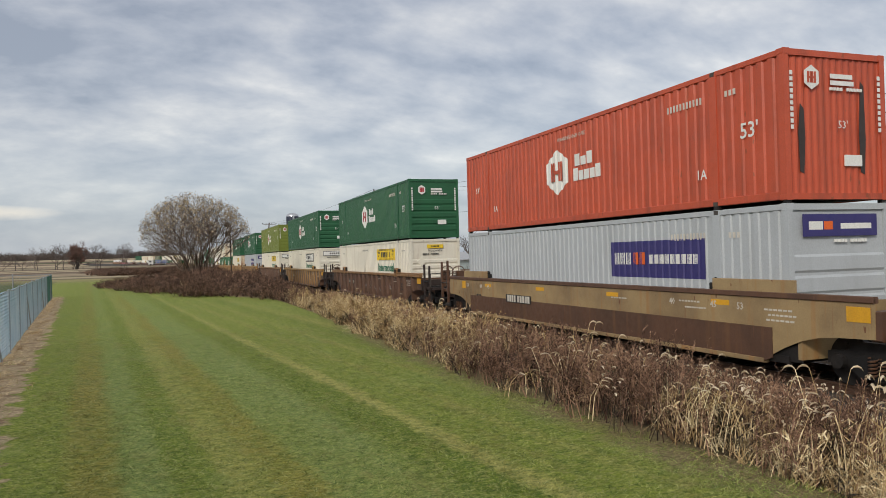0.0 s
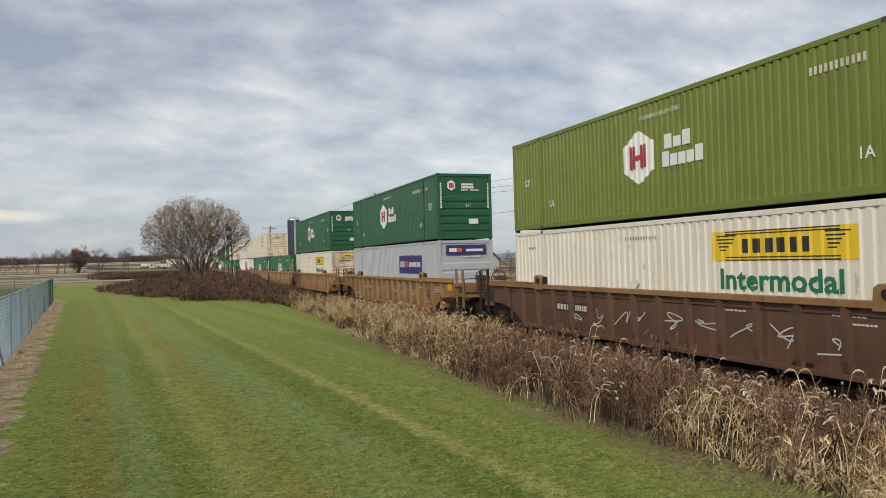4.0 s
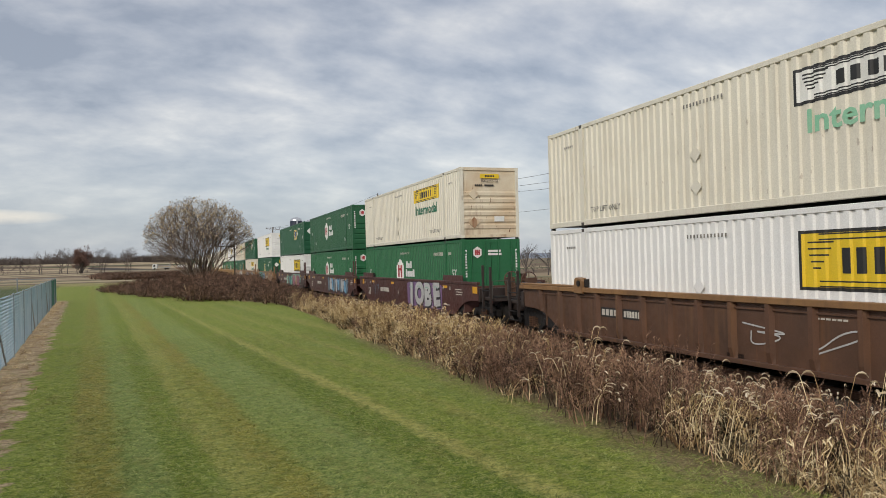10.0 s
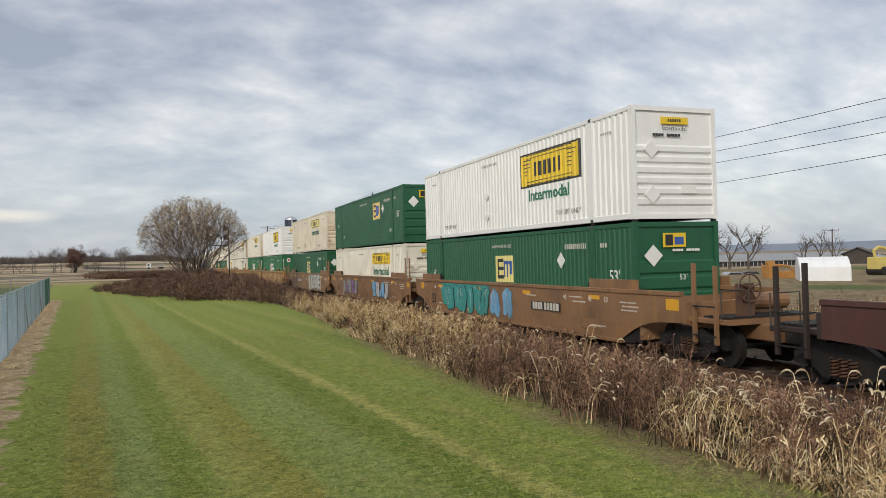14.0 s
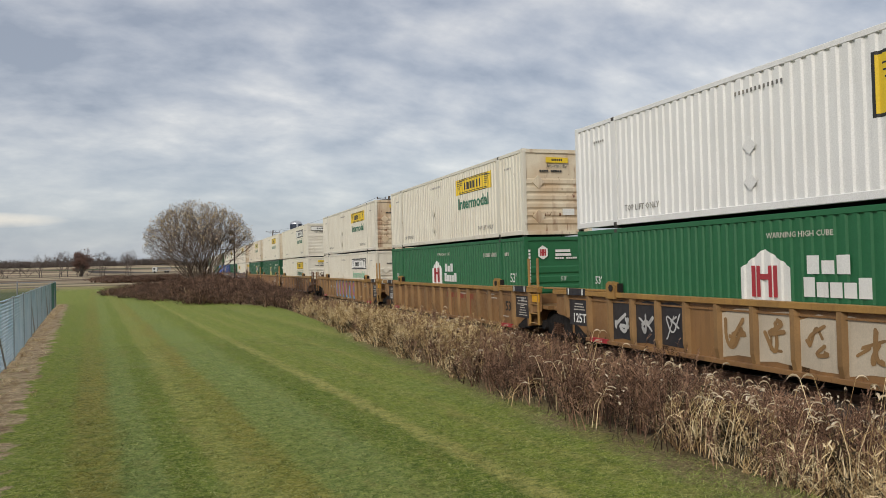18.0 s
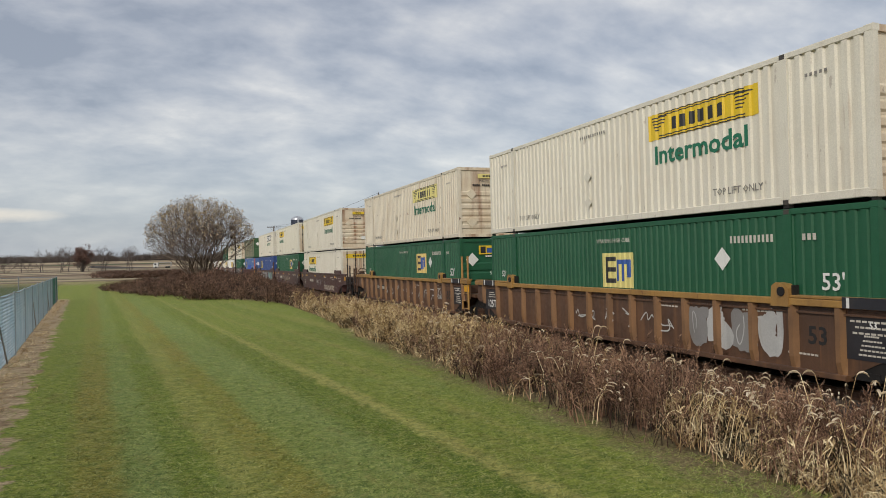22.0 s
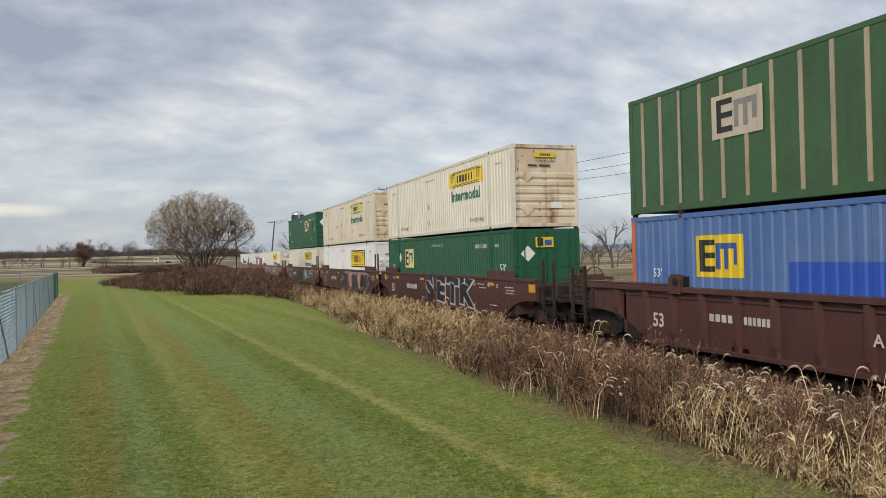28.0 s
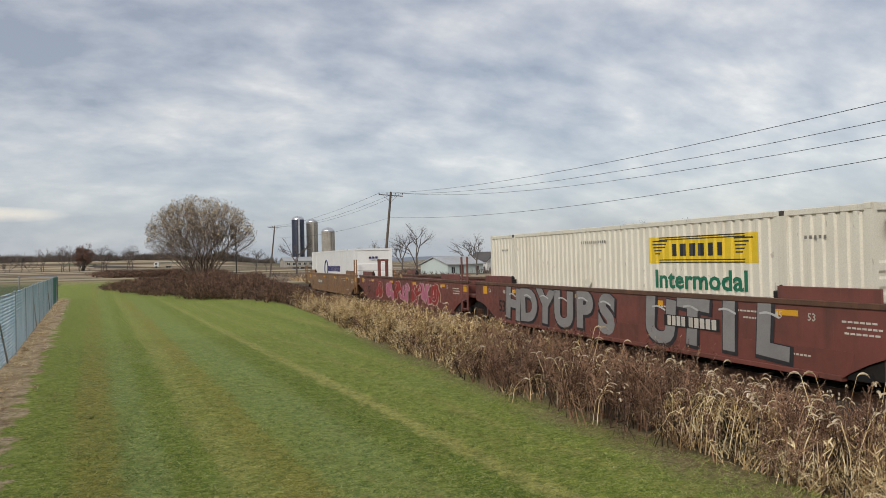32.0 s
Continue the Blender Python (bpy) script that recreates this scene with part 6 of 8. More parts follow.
def build_weeds():
    rnd = random.Random(11)
    browns = [plume_sprig(rnd) for _ in range(4)] + [brown_sprig(rnd) for _ in range(3)] + [plume_sprig(rnd, 1.5, 16) for _ in range(4)] + [brown_sprig(rnd, 1.0, 3, 7, 2, 1.3) for _ in range(3)] + [brown_sprig(rnd, 1.0, 3, 4, 1, 2.2) for _ in range(7)]
    tans = [straw_sprig(rnd) if i < 4 else tan_sprig(rnd, 0.85, 16, 1.0) for i in range(6)] + [tan_sprig(rnd, 0.9, 13, 1.6) for _ in range(6)] + [tan_sprig(rnd, 0.9, 8, 2.2) for _ in range(6)]
    golds = [brown_sprig(rnd, 1.0, 2, 7, 2, 2.1, 0.60) for _ in range(6)]
    fox = [foxtail_parts(rnd) for _ in range(6)]
    tufts = [shrub_sprig(rnd) for _ in range(7)]
    lists = {k: [] for k in ("weed_brown", "weed_dark", "weed_tan", "weed_gold", "fox", "shrub")}

    def tan_share(x, y):
        n = noise.noise((x * 0.75, y * 0.55, 7.7))
        base = float(np.interp(y, [0, 3, 5.2, 6.4, 8.0, 10.5, 12.5, 16, 20, 28, 31], [1.0, 0.92, 0.60, -0.08, -0.35, 0.02, 0.55, 0.75, 0.8, 0.6, 0.0]))
        return base + 1.25 * n + (0.16 if x - weed_front(y) < 0.7 and y < 26 else 0.0)
    for y0, y1, dens in ((1.5, 14, 54), (14, 31, 42)):
        area = (y1 - y0) * 6
        for _ in range(int(area * dens)):
            y = rnd.uniform(y0, y1)
            a, b = weed_front(y), weed_back(y)
            x = a + (b - a) * rnd.random()
            if rnd.random() > (b - a) / 6:
                continue
            z = ground_z(x, y)
            edge = min(1, (x - a) / 0.6)
            size = rnd.uniform(0.8, 1.2)
            clump = noise.noise((x * 1.1, y * 0.9, 1.0))
            hgt = (0.30 + 0.40 * edge + 0.20 * max(0.0, min(1, (x - 5) / 2.5))) * rnd.uniform(0.68, 1.12) * (1.0 + 0.30 * clump)
            if x > 5.2 and y < 14:
                hgt *= 0.80
            turn = rnd.uniform(0, 6.28)
            lod = 0 if y < 14 else 1
            share = tan_share(x, y)
            if rnd.random() < share and 10.5 < y and rnd.random() < 0.70:
                # golden seed tops; shorter dark stems below put shade at their feet
                lists["weed_gold"].append((x, y, z, turn, size, hgt * 1.08, rnd.randrange(6)))
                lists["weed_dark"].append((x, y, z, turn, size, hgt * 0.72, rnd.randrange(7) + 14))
            elif rnd.random() < share:
                lists["weed_tan"].append((x, y, z, turn, size * 1.1, hgt * 1.02, rnd.randrange(6) + 6 * lod))
                if rnd.random() < 0.5:
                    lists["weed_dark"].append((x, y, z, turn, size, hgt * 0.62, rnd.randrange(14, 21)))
                if rnd.random() < (0.24 if y < 8 else 0.10) and y < 28:
                    lists["fox"].append((x, y, z, rnd.gauss(0.0, 0.7), size, hgt * 1.06, rnd.randrange(6)))
            else:
                # some plants are short and near-black, as shade between the brown ones
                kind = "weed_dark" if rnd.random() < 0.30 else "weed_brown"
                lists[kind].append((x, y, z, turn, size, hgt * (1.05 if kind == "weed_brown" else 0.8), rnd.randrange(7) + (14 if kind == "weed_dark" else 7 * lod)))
                if rnd.random() < (0.15 if y < 8 else 0.05) and y < 16:
                    lists["fox"].append((x, y, z, rnd.gauss(0.0, 0.7), size, hgt * 1.10, rnd.randrange(6)))
    # rounded shrubs that crowd together round the foot of the tree
    mounds = []
    for _ in range(250):
        y = rnd.uniform(31.5, 62)
        a, b = weed_front(y) + 0.6, weed_back(y)
        if rnd.random() < (b - a) / 13:
            x = a + (b - a) * rnd.random()
            tall = float(np.interp(x - a, [0, 2.5, 5, 8], [0.85, 1.2, 1.45, 1.35])) * float(np.interp(x, [3.5, 6.0], [1.0, 0.72])) * float(np.interp(y, [54, 62], [1.0, 0.6]))
            mounds.append((x, y, rnd.uniform(0.9, 1.6), tall * rnd.uniform(0.75, 1.2)))
    for x0, y0, r, tall in mounds:
        for _ in range(int(19 * r * r)):
            t, q = rnd.uniform(0, 6.28), math.sqrt(rnd.random())
            x, y = x0 + r * q * math.cos(t), y0 + r * q * math.sin(t)
            if x < weed_front(y) - 0.1:
                continue
            key = "weed_dark" if rnd.random() < 0.10 else "shrub"
            lists[key].append((x, y, ground_z(x, y), rnd.uniform(0, 6.28), 1.2, tall * (1 - 0.72 * q * q) * rnd.uniform(0.90, 1.05) * (0.7 if key == "weed_dark" else 1), rnd.randrange(7) + (7 if key == "weed_dark" else 0)))
            if rnd.random() < 0.02:
                lists["weed_tan"].append((x, y, ground_z(x, y), t, 1.6, tall * 0.8, rnd.randrange(12, 18)))
    # rough verge past the track
    for _ in range(4600):
        y = rnd.uniform(7, 120)
        x = rnd.uniform(16.6, 25 + y * 0.05)
        if noise.noise((x * 0.2, y * 0.1, 9.0)) < -0.15:
            continue
        z, big = ground_z(x, y), (1.3 if y < 40 else 2.2)
        h = rnd.uniform(0.6, 1.15) * (1.15 + 0.5 * noise.noise((x * 0.1, y * 0.06, 2.0)))
        if rnd.random() < 0.55:
            lists["weed_tan"].append((x, y, z, rnd.uniform(0, 6.28), big, h, rnd.randrange(12, 18)))
        else:
            lists["weed_brown"].append((x, y, z, rnd.uniform(0, 6.28), big, h, rnd.randrange(14, 21)))
    # low scrub across the rough grass beyond the tree
    for _ in range(150):
        y0 = rnd.uniform(112, 138)
        x0, r, tall = rnd.uniform(-0.084, 0.05) * y0, rnd.uniform(1.0, 2.2), rnd.uniform(0.8, 1.5)
        for _ in range(9):
            t, q = rnd.uniform(0, 6.28), math.sqrt(rnd.random())
            lists["shrub"].append((x0 + r * q * math.cos(t), y0 + r * q * math.sin(t), -0.05 if x0 < 4 else ground_z(x0, y0), t, 3.4, tall * (1 - 0.4 * q * q), rnd.randrange(7)))
    # straw tufts along the foot of the fence
    for _ in range(420):
        y = rnd.uniform(5, 42)
        x = -2.75 - 0.105 * (y - 14.3) + rnd.gauss(0.18, 0.16)
        lists["weed_tan"].append((x, y, 0.0, rnd.uniform(0, 6.28), 0.7, rnd.uniform(0.04, 0.12), rnd.randrange(6)))
    strew("dead_weeds", "weed_brown", browns, lists["weed_brown"], "reddish brown dead weeds in a dense strip by the track")
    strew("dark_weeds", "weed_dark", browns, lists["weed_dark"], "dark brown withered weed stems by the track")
    strew("low_shrubs", "shrub_twig", tufts, lists["shrub"], "reddish brown leafless shrubs crowded round the tree", "shrubs")
    strew("golden_weeds", "weed_gold", golds, lists["weed_gold"], "golden dry seed tops of tall weeds by the track")
    strew("dry_grass", "weed_tan", tans, lists["weed_tan"], "tall straw-coloured dry grass by the track", "grass")
    strew("foxtail_stalks", "weed_tan", [f[0] for f in fox], lists["fox"], "thin dry foxtail stalks", "grass")
    strew("foxtail_heads", "seed_head", [f[1] for f in fox], lists["fox"], "pale nodding foxtail seed heads", "grass")
    # short turf where the lawn is near
    blades = []
    for _ in range(5):
        s = Sprig()
        for _ in range(8):
            o = Vector((rnd.uniform(-0.06, 0.06), rnd.uniform(-0.06, 0.06), 0))
            d = Vector((rnd.uniform(-0.03, 0.03), rnd.uniform(-0.03, 0.03), rnd.uniform(0.014, 0.034)))
            s.blade([o, o + d], 0.0019, 0.0007)
        blades.append(s)
    spots = []
    for _ in range(25000):
        y = 2.6 + 16 * rnd.random() ** 1.7 - rnd.expovariate(1.6)
        v = max(y, 2.2)
        x = rnd.uniform(-0.42 * v - 0.3, min(weed_front(max(0, y)) + 0.1, 1.3 * v))
        if x < -2.0 - 0.105 * (y - 14.3) and rnd.random() < 0.8:
            continue
        spots.append((x, y, ground_z(x, y), rnd.uniform(0, 6.28), rnd.uniform(0.8, 1.4) * (0.9 + y / 14), rnd.uniform(0.5, 1.1) * max(0.25, 1 - y / 20), rnd.randrange(5)))
    strew("grass_blades", "turf", blades, spots, "short mown green grass with straw blades", "grass")


build_weeds()


def grow(g, crown, rnd, p, d, length, r, depth, spread, up, ends):
    """One limb and its branches."""
    q = p + d * length * 0.5 + Vector((rnd.uniform(-1, 1), rnd.uniform(-1, 1), rnd.uniform(-0.3, 0.6))) * length * 0.06
    e = q + (d + Vector((rnd.uniform(-0.2, 0.2), rnd.uniform(-0.2, 0.2), up))).normalized() * length * 0.5
    if crown:
        # keep the twigs inside a rounded crown
        c = Vector((0, 0, crown[1]))
        k = Vector(((e - c).x / crown[0], (e - c).y / crown[0], (e - c).z / crown[2])).length
        if k > 1:
            e = c + (e - c) * (rnd.uniform(0.78, 1.04) / k)
        # the limbs rise like a vase, nothing hangs below them
        wide = math.hypot(e.x, e.y)
        if e.z < 0.66 * wide:
            e.z = 0.66 * wide * rnd.uniform(1.0, 1.18)
        q = p.lerp(e, 0.5) + (q - p.lerp(e, 0.5)) * 0.4
    n = 6 if r > 0.05 else 4 if r > 0.015 else 3
    g.rod(p, q, r, n, r * 0.84)
    g.rod(q, e, r * 0.84, n, r * 0.66)
    if depth == 0:
        ends.append((q, e))
        return
    kids = 3 if depth > 2 else 4 if depth > 1 or not crown else 5
    for k in range(kids):
        t = rnd.uniform(0.45, 1.0) if k else 1.0
        s = p.lerp(e, t) if t < 1 else e
        v = Vector((rnd.gauss(0, 1), rnd.gauss(0, 1), rnd.gauss(0, 0.7))).normalized()
        nd = (d + v * spread + Vector((0, 0, up * 0.6))).normalized()
        grow(g, crown, rnd, s, nd, length * rnd.uniform(0.58, 0.82), r * 0.56, depth - 1, spread, up, ends)


def bare_tree(name, label, at, seed, stems, fan, height, r, depth, bark, leaf=None, leaf_n=0, leaf_size=0.05, spread=0.62, up=0.12, category="tree", crown=None, crown_label="sparse dry yellow leaves"):
    """A tree or shrub in late autumn: trunk and limbs, fine twigs, and what leaves are left."""
    rnd = random.Random(seed)
    tree = thing(name, label, category, at=at)
    wood, ends = Geo(), []
    for k in range(stems):
        a = 2 * math.pi * (k + rnd.uniform(-0.3, 0.3)) / stems
        tilt = fan * rnd.uniform(0.25, 1.0) if stems > 1 else 0.03
        d = Vector((math.cos(a) * math.sin(tilt), math.sin(a) * math.sin(tilt), math.cos(tilt)))
        grow(wood, crown, rnd, Vector((0.15 * math.cos(a), 0.15 * math.sin(a), -0.1)) if stems > 1 else Vector((0, 0, -0.1)), d, height * 0.40 * rnd.uniform(0.85, 1.1), r * rnd.uniform(0.7, 1.1), depth, spread, up, ends)
    me = bpy.data.meshes.new("trunk")
    me.from_pydata(wood.v, [], wood.f)
    me.materials.append(mat(bark))
    part("trunk", me, tree)
    if leaf:
        lv = Geo()
        mid = Vector((0, 0, 0.38 * max(e.z for _, e in ends)))
        rim = sorted(ends, key=lambda p: -(p[1] - mid).length - 0.35 * p[1].z)[: int(len(ends) * (0.5 if crown else 1.0))]
        for _ in range(leaf_n):
            q, e = rnd.choice(rim)
            k = 0.06 if crown else 0.28
            c = q.lerp(e, rnd.uniform(0.2, 1.1)) + Vector((rnd.gauss(0, k), rnd.gauss(0, k), rnd.gauss(0, k)))
            u = Vector((rnd.gauss(0, 1), rnd.gauss(0, 1), rnd.gauss(0, 1))).normalized() * leaf_size * rnd.uniform(0.6, 1.3)
            w = u.orthogonal().normalized() * u.length * (0.6 if crown else 0.3)
            lv.face(c - u, c + w, c + u, c - w)
        me = bpy.data.meshes.new("leaves")
        me.from_pydata(lv.v, [], lv.f)
        me.materials.append(mat(leaf))
        part("crown", me, tree, crown_label)
    return tree


bare_tree("field_tree", "many-stemmed round tree, nearly bare, with yellowing leaves at its rim", pose(1.95, 64, -0.3), 5, 34, 0.74, 7.6, 0.060, 4, "bark", "dry_leaf", 4000, 0.062, 0.66, 0.08, crown=(4.3, 3.95, 3.55))

# ---- fence beside the lawn ----
M["fence_blue"] = material("fence_blue", (0.34, 0.48, 0.60), 0.5, 0.0, (0.62, 0.70, 0.76), 0.6, 2.0)
M["post_blue"] = material("post_blue", (0.27, 0.34, 0.40), 0.6, 0.1, (0.14, 0.15, 0.16), 0.5, 2.0)
M["fence_green"] = material("fence_green", (0.06, 0.20, 0.18), 0.5, 0.0, (0.15, 0.25, 0.22), 0.4, 2.0)
M["galvanised"] = material("galvanised", (0.30, 0.31, 0.32), 0.5, 0.6, (0.16, 0.15, 0.14), 0.5)
FENCE_A, FENCE_B = Vector((-1.45, 2.0, 0)), Vector((-5.62, 41.8, 0))


def chain_link(g, a, b, h, step, r):
    """Woven wire between two posts: straight wires leaning both ways, a little slack along the top."""
    n = int((b - a).length / step)
    d = (b - a) / n
    k = int(h / step)
    for i in range(-k, n + 1):
        for s in (1, -1):
            i0, z0, i1, z1 = (i, 0.03, i + k, h) if s == 1 else (i + k, 0.03, i, h)
            lo, hi = 0.0, 1.0
            if min(i0, i1) < 0 or max(i0, i1) > n:
                if i0 == i1:
                    continue
                ts = sorted(((0 - i0) / (i1 - i0), (n - i0) / (i1 - i0)))
                lo, hi = max(0, ts[0]), min(1, ts[1])
                if hi - lo < 0.02:
                    continue
            p = [a + d * (i0 + (i1 - i0) * t) + Vector((0, 0, z0 + (z1 - z0) * t)) for t in (lo, hi)]
            g.rod(p[0], p[1], r, 3)


def build_fence():
    fence = thing("chain_link_fence", "chain-link fence of blue coated wire along the lawn", "fence")
    n = 14
    rnd = random.Random(3)
    tops = []
    for i in range(n + 1):
        p = FENCE_A.lerp(FENCE_B, i / n) + Vector((rnd.uniform(-0.03, 0.03), 0, 0))
        tops.append(p)
        part("post", shared("fence_post", "post_blue", lambda g: [g.rod((0, 0, -0.1), (0, 0, 1.20), 0.022, 8), g.rod((0, 0, 1.20), (0, 0, 1.225), 0.026, 8, 0.012)]), fence, "", Matrix.Translation(p) @ Matrix.Rotation(rnd.uniform(-0.04, 0.04), 4, "X"))
    for i in range(n):
        key = "fence_green" if i >= n - 2 else "fence_blue"
        g = Geo()
        chain_link(g, tops[i], tops[i + 1], 1.20, 0.115, 0.0062)
        part("wire_mesh", g.mesh("wire_mesh", mat(key)), fence, "blue coated wire mesh")
        g = Geo()
        m = tops[i].lerp(tops[i + 1], 0.5) + Vector((0, 0, 1.165))
        g.path([tops[i] + Vector((0, 0, 1.205)), m, tops[i + 1] + Vector((0, 0, 1.205))], 0.010)
        part("top_wire", g.mesh("top_wire", mat("galvanised")), fence)
        if i % 3 == 1:
            g = Geo()
            g.rod(tops[i] + Vector((0, 0, 1.0)), tops[i].lerp(tops[i + 1], 0.45) + Vector((0.02, 0, 0.03)), 0.016, 6)
            part("brace", g.mesh("brace", mat("galvanised")), fence)
    back = thing("field_fence", "thin galvanised wire fence across the grass", "fence")
    a, b = FENCE_B, Vector((-34, 43.5, 0))
    for i in range(10):
        p = a.lerp(b, (i + 0.6) / 10)
        part("post", shared("field_fence_post", "galvanised", lambda g: [g.rod((0, 0, -0.1), (0, 0, 1.24), 0.03, 8), g.rod((0, 0, 1.24), (0, 0, 1.28), 0.036, 8, 0.012)]), back, "", Matrix.Translation(p))
    for z in (1.2, 0.1):
        g = Geo()
        g.rod(a + Vector((0, 0, z)), b + Vector((0, 0, z)), 0.022 if z > 1 else 0.008, 6)
        part("rail", g.mesh("rail", mat("galvanised")), back)
    g = Geo()
    chain_link(g, a, b, 1.18, 0.16, 0.003)
    part("wire_mesh", g.mesh("wire_mesh", mat("galvanised")), back)


build_fence()

# ---- far things: each lies along a known bearing (x over y) and slope (z over y) from the eye ----
def far(bx, sz, y):
    return Vector((bx * y, y, EYE + sz * y))


M["concrete"] = material("concrete", (0.36, 0.34, 0.30), 0.85, 0, (0.18, 0.16, 0.13), 0.6, 0.25, 0.5)
M["silo_blue"] = material("silo_blue", (0.035, 0.045, 0.075), 0.35, 0.3, (0.08, 0.09, 0.11), 0.4, 0.3)
M["dome"] = material("dome", (0.55, 0.57, 0.60), 0.35, 0.7, (0.35, 0.35, 0.35), 0.4, 0.4)
M["siding_white"] = material("siding_white", (0.60, 0.60, 0.58), 0.6, 0, (0.45, 0.45, 0.43), 0.3, 0.5)
M["siding_mint"] = material("siding_mint", (0.52, 0.60, 0.58), 0.6, 0, (0.35, 0.40, 0.38), 0.3, 0.5)
M["roof_metal"] = material("roof_metal", (0.46, 0.47, 0.48), 0.45, 0.3, (0.36, 0.35, 0.33), 0.4, 0.3)
M["roof_grey"] = material("roof_grey", (0.30, 0.31, 0.32), 0.6, 0.1, (0.22, 0.21, 0.20), 0.4, 0.3)
M["roof_dark"] = material("roof_dark", (0.09, 0.085, 0.085), 0.8, 0, (0.14, 0.12, 0.11), 0.4, 0.5)
M["dark_wood"] = material("dark_wood", (0.055, 0.045, 0.04), 0.85, 0, (0.09, 0.08, 0.07), 0.4)
M["window_glass"] = material("window_glass", (0.03, 0.035, 0.04), 0.15, 0, (0.05, 0.05, 0.05), 0.2)
M["tent_fabric"] = material("tent_fabric", (0.80, 0.81, 0.82), 0.6, 0, (0.6, 0.6, 0.58), 0.25, 0.6)
M["machine_orange"] = material("machine_orange", (0.42, 0.20, 0.05), 0.5, 0, (0.16, 0.09, 0.04), 0.5)
M["machine_yellow"] = material("machine_yellow", (0.62, 0.50, 0.14), 0.5, 0, (0.3, 0.22, 0.1), 0.4)
M["pole_wood"] = material("pole_wood", (0.12, 0.095, 0.075), 0.9, 0, (0.06, 0.05, 0.045), 0.5, 1.0, 0.4)
M["cable"] = material("cable", (0.02, 0.02, 0.02), 0.6)
# the blue of distant haze is mixed into the ridge's own colour
M["hill_wood"] = material("hill_wood", (0.20, 0.24, 0.30), 0.95, 0, (0.25, 0.26, 0.29), 0.6, 0.006)
M["car_paint"] = material("car_paint", (0.05, 0.055, 0.07), 0.25, 0.3, (0.1, 0.1, 0.1), 0.2)
M["car_silver"] = material("car_silver", (0.45, 0.46, 0.48), 0.25, 0.5, (0.3, 0.3, 0.3), 0.2)


def silo(bx0, bx1, top, y, key, base=-2.0):
    a, b = far(bx0, top, y), far(bx1, top, y)
    r = (b - a).length / 2
    c = (a + b) / 2
    s = thing("farm_silo", {"silo_blue": "tall dark blue enamelled silo with a pale ladder tube", "concrete": "weathered grey concrete stave silo with a metal dome"}[key], "silo", "silos", Matrix.Translation((c.x, c.y, base)))
    h = c.z - base - r * 0.55
    g = Geo()
    g.rod((0, 0, 0), (0, 0, h), r, 28)
    barrel = part("barrel", g.mesh("barrel", mat(key)), s)
    hoop = Geo().rod((0, 0, 0), (0, 0, 0.12), r * 1.012, 28).mesh("hoop", mat(key))
    for i in range(int(h / 1.2)):
        part("hoop", hoop, barrel, "", Matrix.Translation((0, 0, 0.6 + i * 1.2)))
    g = Geo()
    for k in range(5):
        t0, t1 = k * math.pi / 10, (k + 1) * math.pi / 10
        g.rod((0, 0, h + r * 0.62 * math.sin(t0)), (0, 0, h + r * 0.62 * math.sin(t1)), r * math.cos(t0), 24, max(0.05, r * math.cos(t1)))
    part("dome_roof", g.mesh("dome_roof", mat("dome")), s, "pale metal dome")
    g = Geo()
    g.box(-0.35, 0.35, -r - 0.5, -r + 0.05, 0, h)
    part("ladder_tube", g.mesh("ladder_tube", mat("dome" if key == "silo_blue" else key)), s)


silo(0.1444, 0.1608, 0.0606, 330, "silo_blue")
silo(0.1637, 0.1788, 0.0566, 335, "concrete")
silo(0.1838, 0.2014, 0.0452, 320, "concrete")


def house(name, label, p, length, depth, wall_h, roof_h, wall, roof, turn, windows=(), door=None, category="house"):
    """A gabled building: walls, two roof slopes, windows with frames."""
    h = thing(name, label, category, at=pose(p[0], p[1], p[2], 0, 0, turn))
    g = Geo()
    g.prism([(-depth / 2, 0), (depth / 2, 0), (depth / 2, wall_h), (0, wall_h + roof_h - 0.12), (-depth / 2, wall_h)], "x", -length / 2, length / 2)
    part("wall", g.mesh("wall", mat(wall)), h)
    for s in (-1, 1):
        g = Geo()
        e = 0.4
        k = roof_h / (depth / 2)
        g.prism([(0, wall_h + roof_h), (s * (depth / 2 + e), wall_h - e * k), (s * (depth / 2 + e), wall_h - e * k + 0.16), (0, wall_h + roof_h + 0.18)], "x", -length / 2 - e, length / 2 + e)
        part("roof_slope", g.mesh("roof_slope", mat(roof)), h)
    for x, z, w, hh in windows:
        win = part("window", shared(("window", w, hh), "siding_white", lambda g: [g.box(-w / 2 - 0.1, w / 2 + 0.1, -0.06, 0.02, -0.1, 0), g.box(-w / 2 - 0.1, w / 2 + 0.1, -0.06, 0.02, hh, hh + 0.1), g.box(-w / 2 - 0.1, -w / 2, -0.06, 0.02, 0, hh), g.box(w / 2, w / 2 + 0.1, -0.06, 0.02, 0, hh), g.box(-0.03, 0.03, -0.05, 0.02, 0, hh)]), h, "", Matrix.Translation((x, -depth / 2 - 0.004, z)))
        part("pane", shared(("pane", w, hh), "window_glass", lambda g: g.box(-w / 2, w / 2, -0.03, 0.0, 0, hh)), win)
    if door:
        x, w, hh = door
        part("door", shared(("house_door", w, hh), "dark_wood", lambda g: g.box(-w / 2, w / 2, -0.05, 0.02, 0, hh)), h, "", Matrix.Translation((x, -depth / 2 - 0.004, 0)))
    return h


